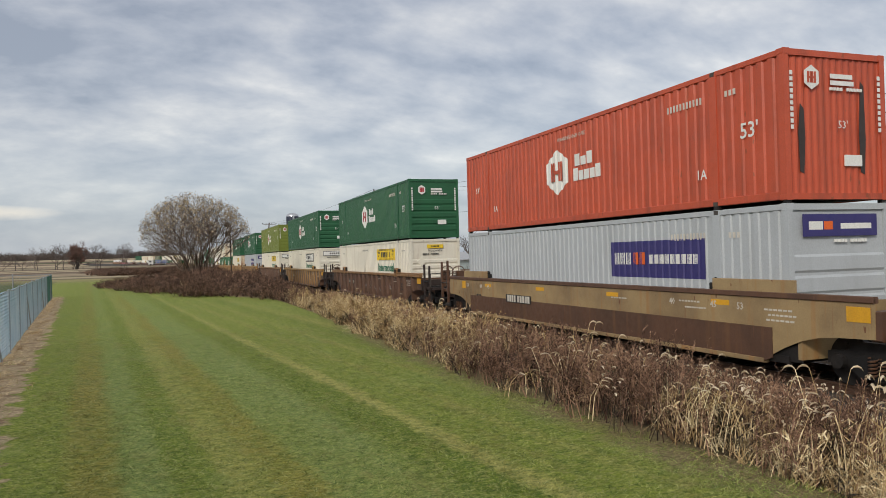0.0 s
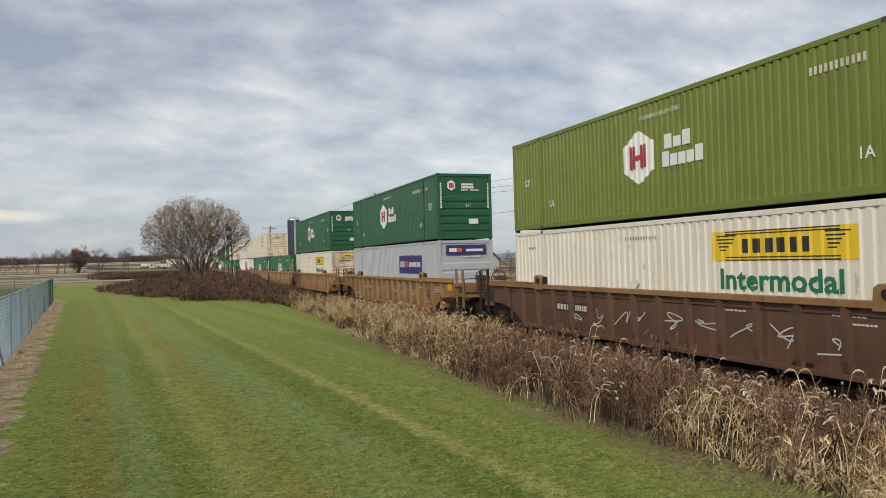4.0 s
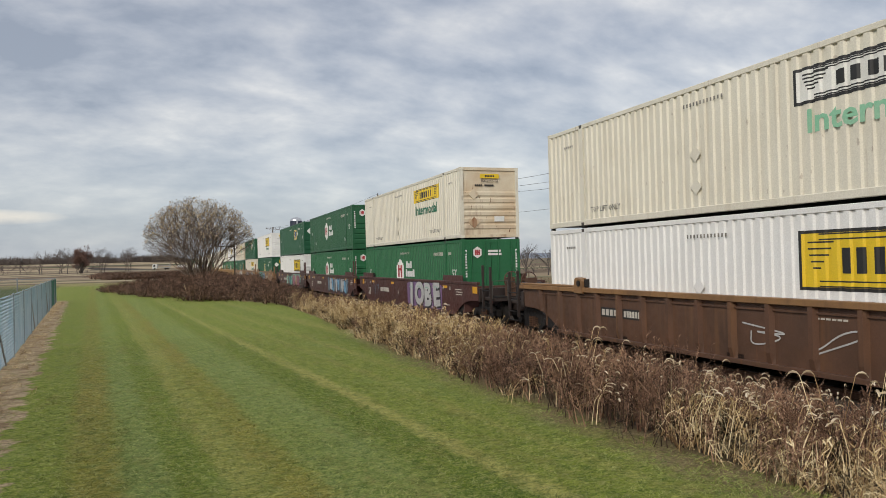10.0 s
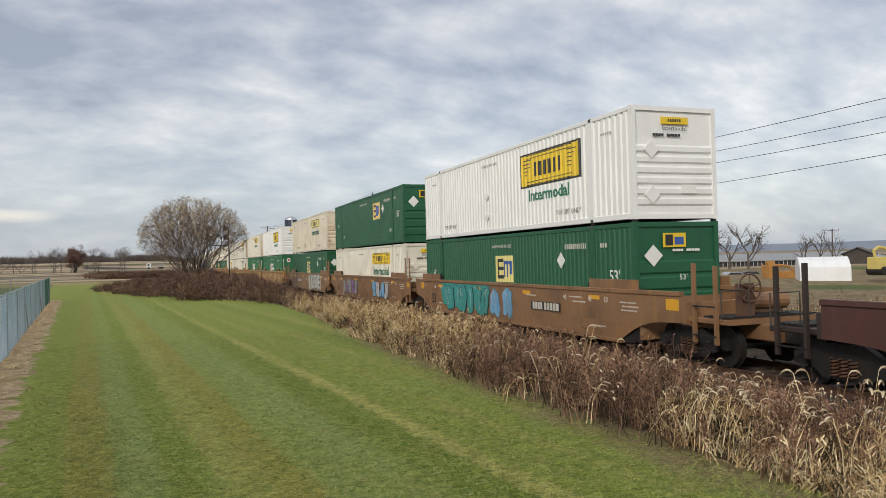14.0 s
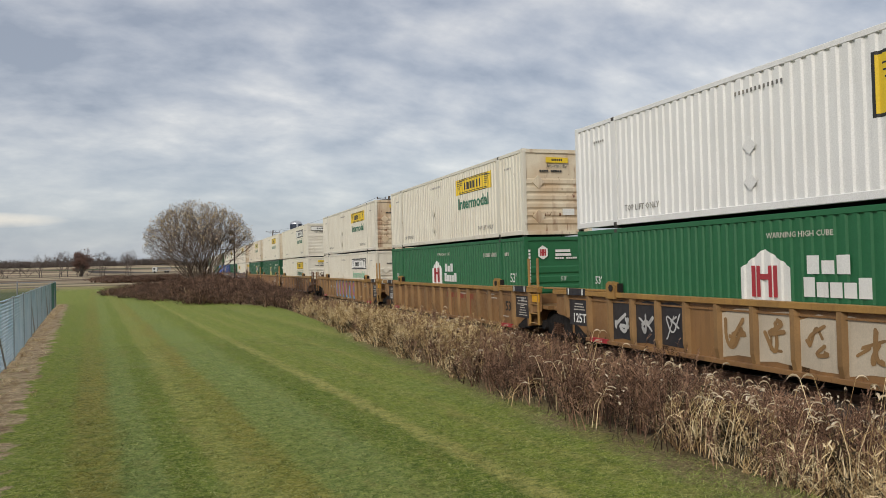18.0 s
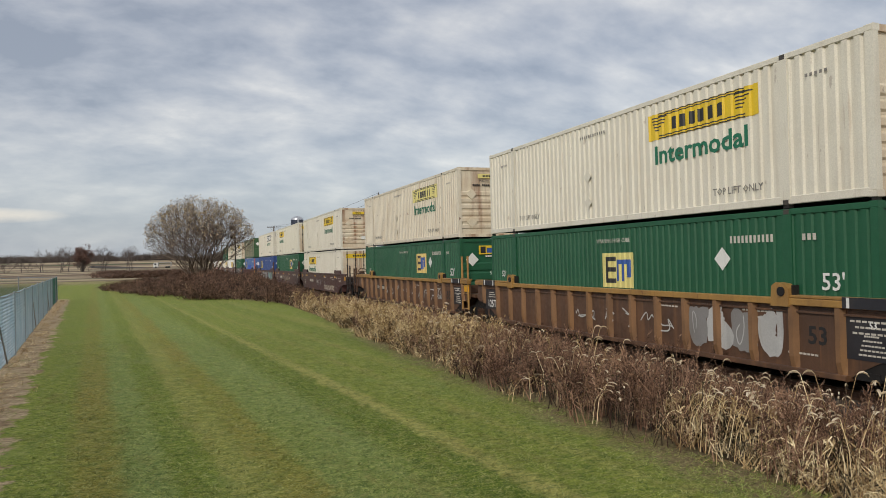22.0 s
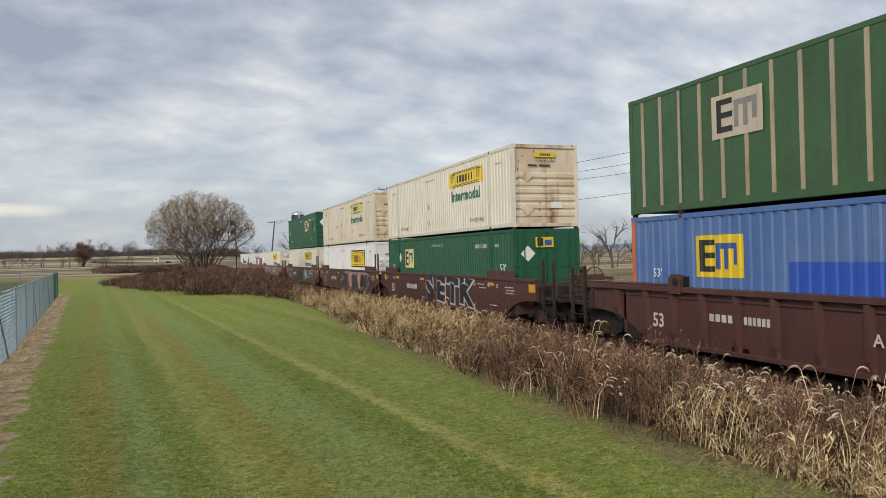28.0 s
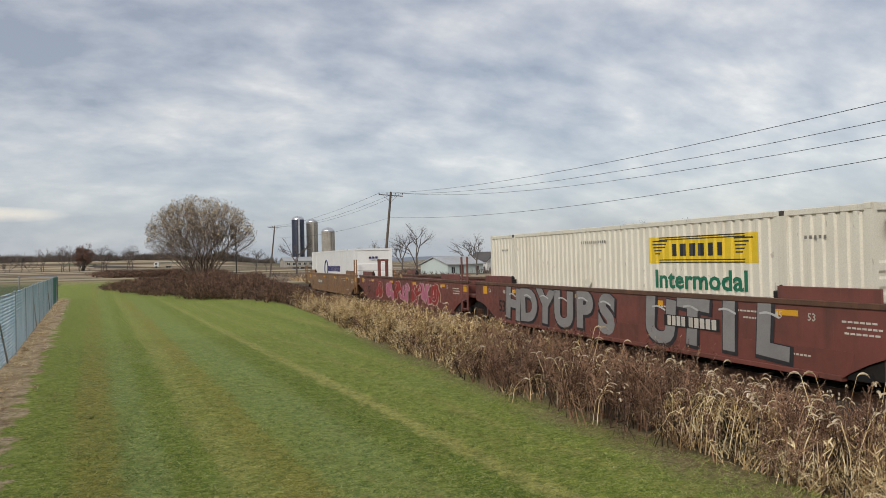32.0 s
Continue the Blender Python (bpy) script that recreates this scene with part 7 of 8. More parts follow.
c = far(0.369, -0.0215, 135)
house("farm_shed", "low pale green metal shed with a white roof", c, 9.5, 7.5, 1.9, 1.3, "siding_mint", "roof_metal", 24, ((-3.4, 0.2, 0.9, 1.2), (3.0, 0.6, 0.9, 0.9)), (-1.2, 1.0, 1.7), "shed")
c = far(0.421, -0.022, 160)
house("farmhouse", "white two-storey farmhouse with a gabled roof", c, 6.0, 5.0, 3.0, 1.8, "siding_white", "roof_dark", -68, ((-1.5, 0.5, 0.8, 1.1), (0.4, 0.5, 0.8, 1.1), (-1.5, 1.9, 0.8, 0.9), (0.4, 1.9, 0.8, 0.9), (1.9, 0.5, 0.8, 1.1)))
c = far(0.158, -0.0066, 315)
house("dairy_barn", "long low grey barn below the silos", c, 17, 9, 2.6, 1.5, "concrete", "roof_metal", 5, tuple((-7 + 2.3 * i, 0.9, 1.2, 1.0) for i in range(7)), None, "barn")
# closed dark walls stand for the shade inside this shed's open side
c = far(0.985, -0.030, 112)
house("long_shed", "long open-sided shed with a pale metal roof", c, 33, 12, 1.5, 1.1, "dark_wood", "roof_grey", -12, tuple((-15 + 2.5 * i, 0.2, 1.6, 1.2) for i in range(13)), None, "shed")
c = far(1.155, -0.029, 100)
house("dark_barn", "small dark timber barn with a pale roof edge", c, 5.0, 4.5, 1.9, 1.0, "dark_wood", "roof_dark", 35, ((0.8, 0.7, 0.7, 0.7),), None, "barn")
c = far(0.785, -0.0155, 118)
house("small_shed", "small pale shed among bare trees", c, 5, 4, 1.3, 0.9, "siding_white", "roof_metal", 10, ((1, 0.3, 0.7, 0.7),), None, "shed")

def build_lorry():
    p = far(-0.0176, 0, 420)
    m = thing("parked_lorry", "white lorry with a grey flat trailer parked by the far field", "lorry", at=pose(p.x, p.y, 0.2, 0, 0, 6))
    part("cab", shared("lorry_cab", "siding_white", lambda g: g.prism([(-3.6, 0.5), (-3.6, 2.4), (-3.1, 3.0), (-1.4, 3.0), (-1.4, 0.5)], "y", -1.2, 1.2)), m)
    part("windscreen", shared("lorry_window", "window_glass", lambda g: g.box(-3.2, -2.3, -1.215, 1.215, 1.7, 2.6)), m)
    part("trailer", shared("lorry_trailer", "roof_grey", lambda g: [g.box(-1.2, 5.2, -1.25, 1.25, 1.0, 1.25), g.box(-1.2, -1.0, -1.25, 1.25, 1.25, 3.1), g.box(5.0, 5.2, -1.25, 1.25, 1.25, 3.1), g.box(-1.0, 5.0, -1.25, -1.17, 2.0, 2.2), g.box(-1.0, 5.0, -1.25, -1.17, 2.9, 3.1)]), m)
    for x in (-2.6, 2.8, 4.0):
        part("wheel", shared("lorry_wheel", "iron", lambda g: g.rod((0, -1.25, 0), (0, 1.25, 0), 0.5, 14)), m, "", Matrix.Translation((x, 0, 0.5)))


build_lorry()


def build_tent():
    y = 64
    a = far(1.018, -0.068, y)
    L = 5.0
    tent = thing("storage_tent", "white fabric storage tent with a ridged roof", "tent", at=pose(a.x, a.y, a.z, 0, 0, -38))
    g = Geo()
    D, e, r = 4.0, 2.35, 3.45
    g.prism([(0, 0), (D, 0), (D, e), (D * 0.75, e + 0.72), (D / 2, r), (D * 0.25, e + 0.72), (0, e)], "x", 0, L)
    part("cover", g.mesh("cover", mat("tent_fabric")), tent)
    for i in range(5):
        g = Geo()
        x = L * i / 4
        g.path([(x, -0.03, 0), (x, -0.03, e), (x, D * 0.25, e + 0.76), (x, D / 2, r + 0.04), (x, D * 0.75, e + 0.76), (x, D + 0.03, e)], 0.04)
        part("hoop", g.mesh("hoop", mat("tent_fabric")), tent)


build_tent()


def build_machines():
    p = far(0.968, -0.0575, 70)
    m = thing("orange_loader", "parked orange tracked loader with its boom lowered", "machine", at=pose(p.x, p.y, p.z, 0, 0, -8))
    part("body", shared("loader_body", "machine_orange", lambda g: [g.box(-1.6, -0.2, -0.7, 0.7, 0.6, 2.3, 0.1), g.box(-0.2, 2.0, -0.8, 0.8, 0.6, 1.5, 0.1)]), m)
    part("boom", shared("loader_boom", "machine_orange", lambda g: [g.rod((-0.8, 0, 2.3), (1.6, 0, 2.05), 0.16, 6), g.rod((1.6, 0, 2.05), (2.6, 0, 1.1), 0.13, 6), g.box(-1.4, -0.5, -0.3, 0.3, 2.25, 2.75, 0.08)]), m)
    for s in (-0.85, 0.85):
        part("track_belt", shared(("belt", s), "iron", lambda g: g.box(-1.8, 2.2, s - 0.2, s + 0.2, 0.0, 0.62, 0.15)), m)
    for k in range(4):
        part("roller", shared("loader_roller", "iron", lambda g: g.rod((0, -1.07, 0), (0, 1.07, 0), 0.22, 10)), m, "", Matrix.Translation((-1.3 + k * 1.0, 0, 0.26)))
    p = far(1.205, -0.05, 58)
    m = thing("yellow_loader", "pale yellow machine with a curved arm", "machine", at=pose(p.x, p.y, p.z))
    part("body", shared("yl_body", "machine_yellow", lambda g: g.box(-0.9, 1.4, -0.8, 0.8, 0.4, 1.9, 0.1)), m)
    part("arm", shared("yl_arm", "machine_yellow", lambda g: g.path([(-0.7, 0, 1.8), (-0.9, 0, 2.6), (-0.2, 0, 2.95), (1.3, 0, 2.7)], 0.16, 6)), m)
    for x in (-0.5, 1.0):
        part("wheel", shared("yl_wheel", "iron", lambda g: g.rod((0, -0.95, 0), (0, 0.95, 0), 0.45, 14)), m, "", Matrix.Translation((x, 0, 0.45)))
    p = far(0.700, -0.034, 72)
    m = thing("orange_auger", "orange farm conveyor leaning on its wheels", "machine", at=pose(p.x, p.y, p.z, 0, 0, 10))
    part("tube", shared("auger_tube", "machine_orange", lambda g: [g.rod((-1.2, 0, 0.1), (0.9, 0, 1.7), 0.12, 6), g.rod((0.2, 0, 0.1), (0.9, 0, 1.7), 0.07, 5), g.rod((-0.4, 0, 0.5), (0.3, 0, 0.4), 0.06, 5)]), m)
    for y in (-0.5, 0.5):
        part("wheel", shared("auger_wheel", "iron", lambda g: g.rod((0, -0.08, 0), (0, 0.08, 0), 0.3, 12)), m, "", Matrix.Translation((0.2, y, 0.3)))
    for k, (bx, key) in enumerate(((0.876, "car_silver"), (0.908, "car_paint"))):
        p = far(bx, -0.0525, 80)
        m = thing("parked_car", ("silver car parked by the shed", "dark car parked by the shed")[k], "car", "parked cars", pose(p.x, p.y, p.z, 0, 0, -14))
        part("body", shared("sedan", key, lambda g: g.prism([(-2.1, 0.3), (2.1, 0.3), (2.15, 0.75), (1.3, 0.92), (0.7, 1.42), (-0.9, 1.45), (-1.6, 0.98), (-2.15, 0.9)], "y", -0.85, 0.85)), m)
        part("side_window", shared("sedan_window", "window_glass", lambda g: g.prism([(-1.35, 0.97), (1.05, 0.93), (0.62, 1.34), (-0.85, 1.37)], "y", -0.865, 0.865)), m)
        for x in (-1.3, 1.3):
            part("wheel", shared("sedan_wheel", "iron", lambda g: g.rod((0, -0.88, 0), (0, 0.88, 0), 0.32, 14)), m, "", Matrix.Translation((x, 0, 0.32)))


build_machines()


def utility_pole(top, base, arm_turn=0, arm=2.6):
    """A leaning wooden pole with a cross-arm, braces and insulators."""
    pole = thing("utility_pole", "weathered wooden utility pole with a cross-arm, leaning slightly", "pole", "utility poles", Matrix.Translation(base))
    t = Vector(top) - Vector(base)
    part("shaft", Geo().rod((0, 0, -0.3), t, 0.16, 10, 0.11).mesh("shaft", mat("pole_wood")), pole)
    d = t.normalized()
    c = t - d * 0.35
    ax = Vector((math.cos(radians(arm_turn)), math.sin(radians(arm_turn)), 0))
    g = Geo()
    g.rod(c - ax * arm / 2 + Vector((0, -0.12, 0.05)), c + ax * arm / 2 + Vector((0, -0.12, -0.12)), 0.06, 4)
    part("cross_arm", g.mesh("cross_arm", mat("pole_wood")), pole)
    for s in (-1, 1):
        g = Geo()
        g.rod(c + ax * s * 0.8 + Vector((0, -0.12, 0)), c - d * 0.75 + Vector((0, -0.12, 0)), 0.022, 5)
        part("brace", g.mesh("brace", mat("galvanised")), pole)
    for s in (-0.48, -0.16, 0.18, 0.48):
        part("insulator", shared("insulator", "dark_wood", lambda g: g.rod((0, 0, 0), (0, 0, 0.2), 0.055, 8, 0.035)), pole, "", Matrix.Translation(c + ax * arm * s + Vector((0, -0.12, 0.06))))
    return Vector(base) + c


P1 = utility_pole(far(0.2812, 0.0945, 75), (0.2675 * 75, 75, -1.0))
P2 = utility_pole(far(0.1224, 0.0485, 146), (0.1150 * 146, 146, -1.0))
P3 = utility_pole((24.2, -26, 8.7), (24.0, -26, -1.0))
far_pole = utility_pole(far(1.0935, 0.0350, 105), (1.0915 * 105, 105, -2.4), 0, 3.0)


def cable(a, b, sag, r=0.013):
    pts = []
    for i in range(25):
        t = i / 24
        p = Vector(a).lerp(Vector(b), t)
        pts.append(p - Vector((0, 0, sag * 4 * t * (1 - t))))
    g = Geo()
    g.path(pts, r, 4)
    tagged(new("power_line", g.mesh("power_line", mat("cable"))), "thin black overhead wire strung between wooden poles", "wire", "overhead wires")


for off, sag, drop in ((-1.25, 2.15, 0), (0.42, 2.45, 0), (1.2, 2.85, 0), (0.0, 2.2, 2.5)):
    cable(P1 + Vector((off, 0, 0.2 - drop)), P3 + Vector((off * 0.85, 0, 0.15 - drop * 0.35)), sag)
    cable(P1 + Vector((off, 0, 0.2 - drop)), P2 + Vector((off, 0, 0.2 - drop * 0.8)), sag * 0.35, 0.013)


def railway_signal():
    p = far(0.0728, 0, 118)
    s = thing("railway_signal", "dark railway signal mast with two round heads", "signal", at=Matrix.Translation((p.x, p.y, -1.1)))
    part("mast", shared("mast", "iron", lambda g: g.rod((0, 0, 0), (0, 0, 8.2), 0.09, 8)), s)
    part("bracket", shared("signal_bracket", "iron", lambda g: [g.rod((0, 0, 5.6), (-2.75, 0, 5.6), 0.06, 6), g.rod((0, 0, 4.6), (-1.4, 0, 5.6), 0.04, 6), g.rod((-2.75, 0, 5.6), (-2.75, 0, 6.8), 0.06, 6)]), s)
    for x, z in ((-0.4, 6.85), (-0.4, 8.15), (-2.75, 6.85)):
        part("signal_head", shared("signal_head", "iron", lambda g: [g.rod((0, -0.12, 0), (0, 0.02, 0), 0.42, 18), g.rod((0, -0.4, 0), (0, -0.1, 0), 0.12, 10)]), s, "round black target", Matrix.Translation((x, 0, z)))


railway_signal()


# ---- bare trees, near and far ----
LIMITS = random.Random(21)
WOODS = [bare_tree("bare_tree", "leafless dark tree with a forked trunk", pose(0.0, -80 - 12 * i, -200), 30 + i, 1, 0, 9.0, 0.20 if i < 4 else 0.15, 3, "bark_dark" if i < 4 else "far_bark", *(("bark_dark", 1500, 0.050) if i < 4 else ("far_bark", 1500, 0.085)), spread=0.75, up=0.10, crown_label="haze of fine bare twigs") for i in range(7)]
TALL = [max(v.co.z for v in w.children[0].data.vertices) for w in WOODS]


def plant(bx, y, base, height, k, label=""):
    s = height / TALL[k]
    p = far(bx, 0, y)
    t = copy_thing(WOODS[k], Matrix.Translation((p.x, p.y, base)) @ Matrix.Rotation(LIMITS.uniform(0, 6.28), 4, "Z") @ Matrix.Scale(s, 4))
    t["group"] = "bare trees"
    if label:
        t["label"] = label
    return t


# single trees behind the track
for bx, top, y, base, k in ((0.3158, 0.0567, 120, -1.4, 0), (0.297, 0.040, 135, -1.4, 1), (0.4075, 0.0409, 118, -1.6, 2), (0.395, 0.030, 140, -1.6, 3),
                            (0.9052, 0.055, 92, -2.4, 1), (0.868, 0.045, 96, -2.4, 3), (1.064, 0.041, 96, -2.4, 0), (1.10, 0.030, 99, -2.4, 2), (1.03, 0.028, 101, -2.4, 1),
                            (0.255, 0.030, 190, -1.4, 2), (0.235, 0.022, 200, -1.4, 0), (0.150, 0.034, 180, -1.4, 3), (0.098, 0.022, 190, -1.4, 1), (0.110, 0.016, 220, -1.4, 2)):
    plant(bx, y, base, EYE + top * y - base, k)
# a thicket beyond the yard
for i in range(22):
    bx = 0.46 + 0.385 * i / 21 + LIMITS.uniform(-0.01, 0.01)
    y = LIMITS.uniform(92, 125)
    dense = 0.040 + 0.018 * math.sin(i * 1.7) if bx > 0.62 else 0.018
    plant(bx, y, -2.0, EYE + (dense + LIMITS.uniform(-0.006, 0.008)) * y + 2.0, i % 4, "leafless tree in a brown thicket")
# loose clumps of trees along a field edge
for bx in (-0.1516, -0.1490, -0.1300, -0.1268, -0.1205, -0.0860, -0.0838, -0.0800, -0.0560, -0.0545, -0.0515, -0.2010, -0.1840, -0.1720, -0.1110, -0.1000):
    y = LIMITS.uniform(285, 325)
    small = bx in (-0.2010, -0.1840, -0.1720, -0.1110, -0.1000)
    plant(bx, y, -1.2, 1.2 + EYE + ((0.009 if small else 0.024) + LIMITS.uniform(-0.002, 0.003)) * y, 4 + int(abs(bx) * 1e4) % 3, "leafless tree on the edge of a far field")
# woods along the crest
for i in range(46):
    bx = -0.235 + 0.33 * i / 45 + LIMITS.uniform(-0.004, 0.004)
    y = LIMITS.uniform(880, 960)
    top = 0.0135 + 0.003 * noise.noise((i * 0.35, 3.0, 1.0)) + LIMITS.uniform(0, 0.004)
    base = ground_z(bx * y, y) - 0.5
    plant(bx, y, base, EYE + top * y - base, 4 + i % 3, "leafless tree in far woods on a crest")
bare_tree("russet_tree", "far tree that still holds russet leaves", Matrix.Translation(Vector((-0.106 * 300, 300, -1.2))) @ Matrix.Scale(1.15, 4), 77, 9, 0.30, 9.0, 0.16, 3, "bark_dark", "russet", 5200, 0.24, 0.6, 0.15, crown_label="dry russet leaves")


def build_distance():
    """Low wooded ridges on the horizon."""
    g = Geo()
    rnd = random.Random(8)
    n = 90
    for i in range(n):
        a0, a1 = radians(-40 + 110 * i / n), radians(-40 + 110 * (i + 1) / n)
        h0, h1 = (6 + 15 * max(0, min(1, (math.degrees(a) - 12) / 25)) + 4 * noise.noise((math.degrees(a) * 0.25, 1, 2)) for a in (a0, a1))
        R = 2300
        p = [(R * math.sin(a), R * math.cos(a)) for a in (a0, a1)]
        q = [(R * 1.12 * math.sin(a), R * 1.12 * math.cos(a)) for a in (a0, a1)]
        g.face((*p[0], -4), (*p[1], -4), (*q[1], h1), (*q[0], h0))
        g.face((*q[0], h0), (*q[1], h1), (q[1][0] * 1.1, q[1][1] * 1.1, -4), (q[0][0] * 1.1, q[0][1] * 1.1, -4))
    tagged(new("far_ridge", g.mesh("far_ridge", mat("hill_wood"))), "low bluish wooded ridge on the horizon", "hills", kind="structure")
    sprigs = []
    for _ in range(5):
        s = Sprig()
        for _ in range(26):
            o = Vector((rnd.uniform(-2.4, 2.4), rnd.uniform(-1, 1), rnd.uniform(0, 2.0)))
            d = Vector((rnd.gauss(0, 0.35), rnd.gauss(0, 0.3), rnd.uniform(0.8, 2.4)))
            s.blade([o, o + d], 0.10, 0.02)
        sprigs.append(s)
    spots = []
    for _ in range(1500):
        bx = rnd.uniform(-0.26, 0.12)
        y = rnd.uniform(890, 1000)
        spots.append((bx * y, y, ground_z(bx * y, y) - 0.5, rnd.uniform(0, 6.28), rnd.uniform(1.6, 2.6), rnd.uniform(1.2, 2.4) * (1.05 + 0.8 * noise.noise((bx * 25, 4, 1))), rnd.randrange(5)))
    for _ in range(600):
        bx = rnd.uniform(0.12, 1.25)
        y = rnd.uniform(125, 200)
        spots.append((bx * y, y, -2.2, rnd.uniform(0, 6.28), rnd.uniform(0.6, 1.0), rnd.uniform(0.5, 1.0) * (0.6 + 0.5 * noise.noise((bx * 9, 2, 1))), rnd.randrange(5)))
    strew("far_woods", "far_bark", sprigs, spots, "grey-brown belt of leafless woods across the fields", "woods")


build_distance()
for i, w in enumerate(WOODS):
    w.matrix_basis = Matrix.Translation(far((0.47, 0.50, 0.56, 0.60, -0.19, -0.165, -0.21)[i], 0, (110, 115, 112, 108, 300, 305, 310)[i]) * Vector((1, 1, 0)) + Vector((0, 0, (-2.0, -2.0, -2.0, -2.0, -1.2, -1.2, -1.2)[i]))) @ Matrix.Scale((0.4, 0.4, 0.5, 0.55, 0.6, 0.6, 0.6)[i], 4)
    w["group"] = "bare trees"

# ---- the train, car by car: load front along the track, car, upper box, lower box ----
MAROON = dict(side="smooth", paint="car_maroon", label="maroon smooth-sided steel well car")
BROWN = dict(side="ribbed", paint="car_brown", rib="car_brown", trim="car_tan", label="rusty brown well car with upright side ribs")
PALE_RIBS = dict(BROWN, rib="car_rib", trim="car_ochre", label="rusty brown well car with pale yellow-brown side ribs")
# TAN and RUSTY: ribs painted lighter than their panels, for the light they catch
TAN = dict(side="ribbed", paint="car_tan", rib="car_rib", trim="car_ochre", label="faded yellow-brown ribbed well car, rust-stained")
RUSTY = dict(side="ribbed", paint="car_rust", rib="car_dun", trim="car_ochre", label="rust-brown ribbed well car with sprayed tags")
PLAIN = dict(side="smooth", paint="car_dun", trim="car_dun", label="tan-brown smooth well car with sprayed lettering")
REDDISH = dict(side="smooth", paint="car_redbrown", trim="car_brown", label="reddish brown well car covered in sprayed letter shapes")
OLD = dict(side="smooth", band="car_brown", paint="car_old", trim="car_brown", label="dirty brown and yellow low-sided well car")
FEC = dict(side="ribbed", paint="car_maroon", label="maroon ribbed well car with yellow reflectors")
CARS = (
    (11.08, OLD, "cc", "red", "fedex"), (34.89, BROWN, "cc", "hub", "jy"), (58.73, PALE_RIBS, "cc", "hub", "jw"),
    (81.95, BROWN, "cc", "lime", "jb"), (105.9, TAN, "cc", "hub", "fedex"),
    (129.64, TAN, "ca", "hub", "jyr"), (149.18, TAN, "aa", None, "hub2"), (169.0, TAN, "ac", "jwr", "hub2"),
    (192.37, BROWN, "cc", "jwg", "jfn"),
    (216.15, MAROON, "ca", "jyr", "hubd"), (235.84, MAROON, "aa", "hub", "hub2"), (255.35, MAROON, "ac", "empt", "jfn"),
    (279.18, PLAIN, "ca", "jf", "empf"), (298.76, PLAIN, "aa", "emp", "jy"), (318.15, PLAIN, "ac", "jp", "empf"),
    (341.64, TAN, "ca", "jf", "hub2"), (361.31, TAN, "aa", "jyr", "hub2"), (380.85, TAN, "ac", "jyr", "jwg"),
    (404.4, RUSTY, "ca", "jw", "jy"), (423.71, RUSTY, "aa", "jyr", "empf"), (443.16, RUSTY, "ac", "jp", "emp"),
    (466.54, MAROON, "ca", "jyr", "jd"), (485.97, MAROON, "aa", "jd", "emps"), (505.44, MAROON, "ac", "jw", "blue2"),
    (528.59, FEC, "cc", "drk", "blue"),
    (551.88, MAROON, "ca", "jyr", "empd"), (571.11, MAROON, "aa", "jp", "jfn"), (590.36, MAROON, "ac", "empt", "jy"),
    (613.82, REDDISH, "ca", None, "jb"), (633.25, REDDISH, "aa", None, None), (652.67, PLAIN, "ac", None, "stg"),
)
MOVING, TURNING = [], []
UNITS = []
BOXES = {}
for front, style, ends, upper, lower in CARS:
    car, wheels = well_car(dict(style, ends=ends, brake=ends[0] == "c"), on_line(front, RAIL_Z))
    UNITS.append(car)
    MOVING.append((car, front, RAIL_Z))
    TURNING += [(w, dy, front) for w, dy in wheels]
    for kind, z in ((lower, RAIL_Z + FLOOR_Z), (upper, RAIL_Z + FLOOR_Z + BOX_H + 0.06)):
        if kind:
            box = container(KINDS[kind], z < 1, on_line(front, z))
            MOVING.append((box, front, z))
            BOXES[(len(UNITS) - 1, z < 1)] = box

# a pale sprayed outline on the side of one green box: swollen shapes run together
swell = random.Random(6)
for k, cy in enumerate((12.85, 12.15, 11.5, 10.8)):
    g = Geo()
    loop = [(cy + 0.42 * math.cos(t) * swell.uniform(0.8, 1.1), 1.95 + 0.56 * math.sin(t) * swell.uniform(0.8, 1.05)) for t in np.linspace(0.3, 6.2, 11)]
    ribbon(g, curved(loop), 0.034, -HALF + 0.006 - 0.002 * k)
    ribbon(g, curved([(cy + 0.18, 2.25), (cy - 0.14, 2.12), (cy + 0.12, 1.9), (cy - 0.16, 1.7)]), 0.026, -HALF + 0.003 - 0.002 * k)
    part("graffiti_line", g.mesh("graffiti_line", mat("spray_mint")), BOXES[(7, True)], "pale sprayed outline")
SPRAY = lambda *k: ["spray_" + i for i in k]
sprayed_piece(UNITS[9], "JOBE", 7.2, 2.3, "spray_silver", "spray_black", "spray_violet", "spray_mint", 1)
scrawl(UNITS[9], 51, 12.6, 14.0, "spray_slate", 4, 0.4)
graffiti(UNITS[10], 2, 1.2, 8.1, SPRAY("slate", "silver", "sky"), "spray_black", 10, None, 0.5)
graffiti(UNITS[11], 3, 1.9, 6.6, SPRAY("pink", "peach"), "spray_red", 3, "spray_mint")
graffiti(UNITS[11], 4, 6.7, 10.6, SPRAY("mint", "grey", "teal"), "spray_black", 4)
graffiti(UNITS[12], 5, 9.0, 13.8, SPRAY("teal"), "spray_black", 7, "spray_teal", 0.5)
graffiti(UNITS[12], 6, 6.8, 8.9, SPRAY("sky"), "spray_slate", 2)
graffiti(UNITS[13], 7, 2.5, 6.0, SPRAY("sky", "silver"), "spray_black", 4)
graffiti(UNITS[13], 8, 9.5, 13.5, SPRAY("grey", "violet"), "spray_black", 5)
sprayed_piece(UNITS[14], "JOBE", 7.2, 2.2, "spray_silver", "spray_black", "spray_cream", "spray_teal", 9)
scrawl(UNITS[14], 10, 7.4, 9.2, "spray_silver", 3, 0.15, 1.1)
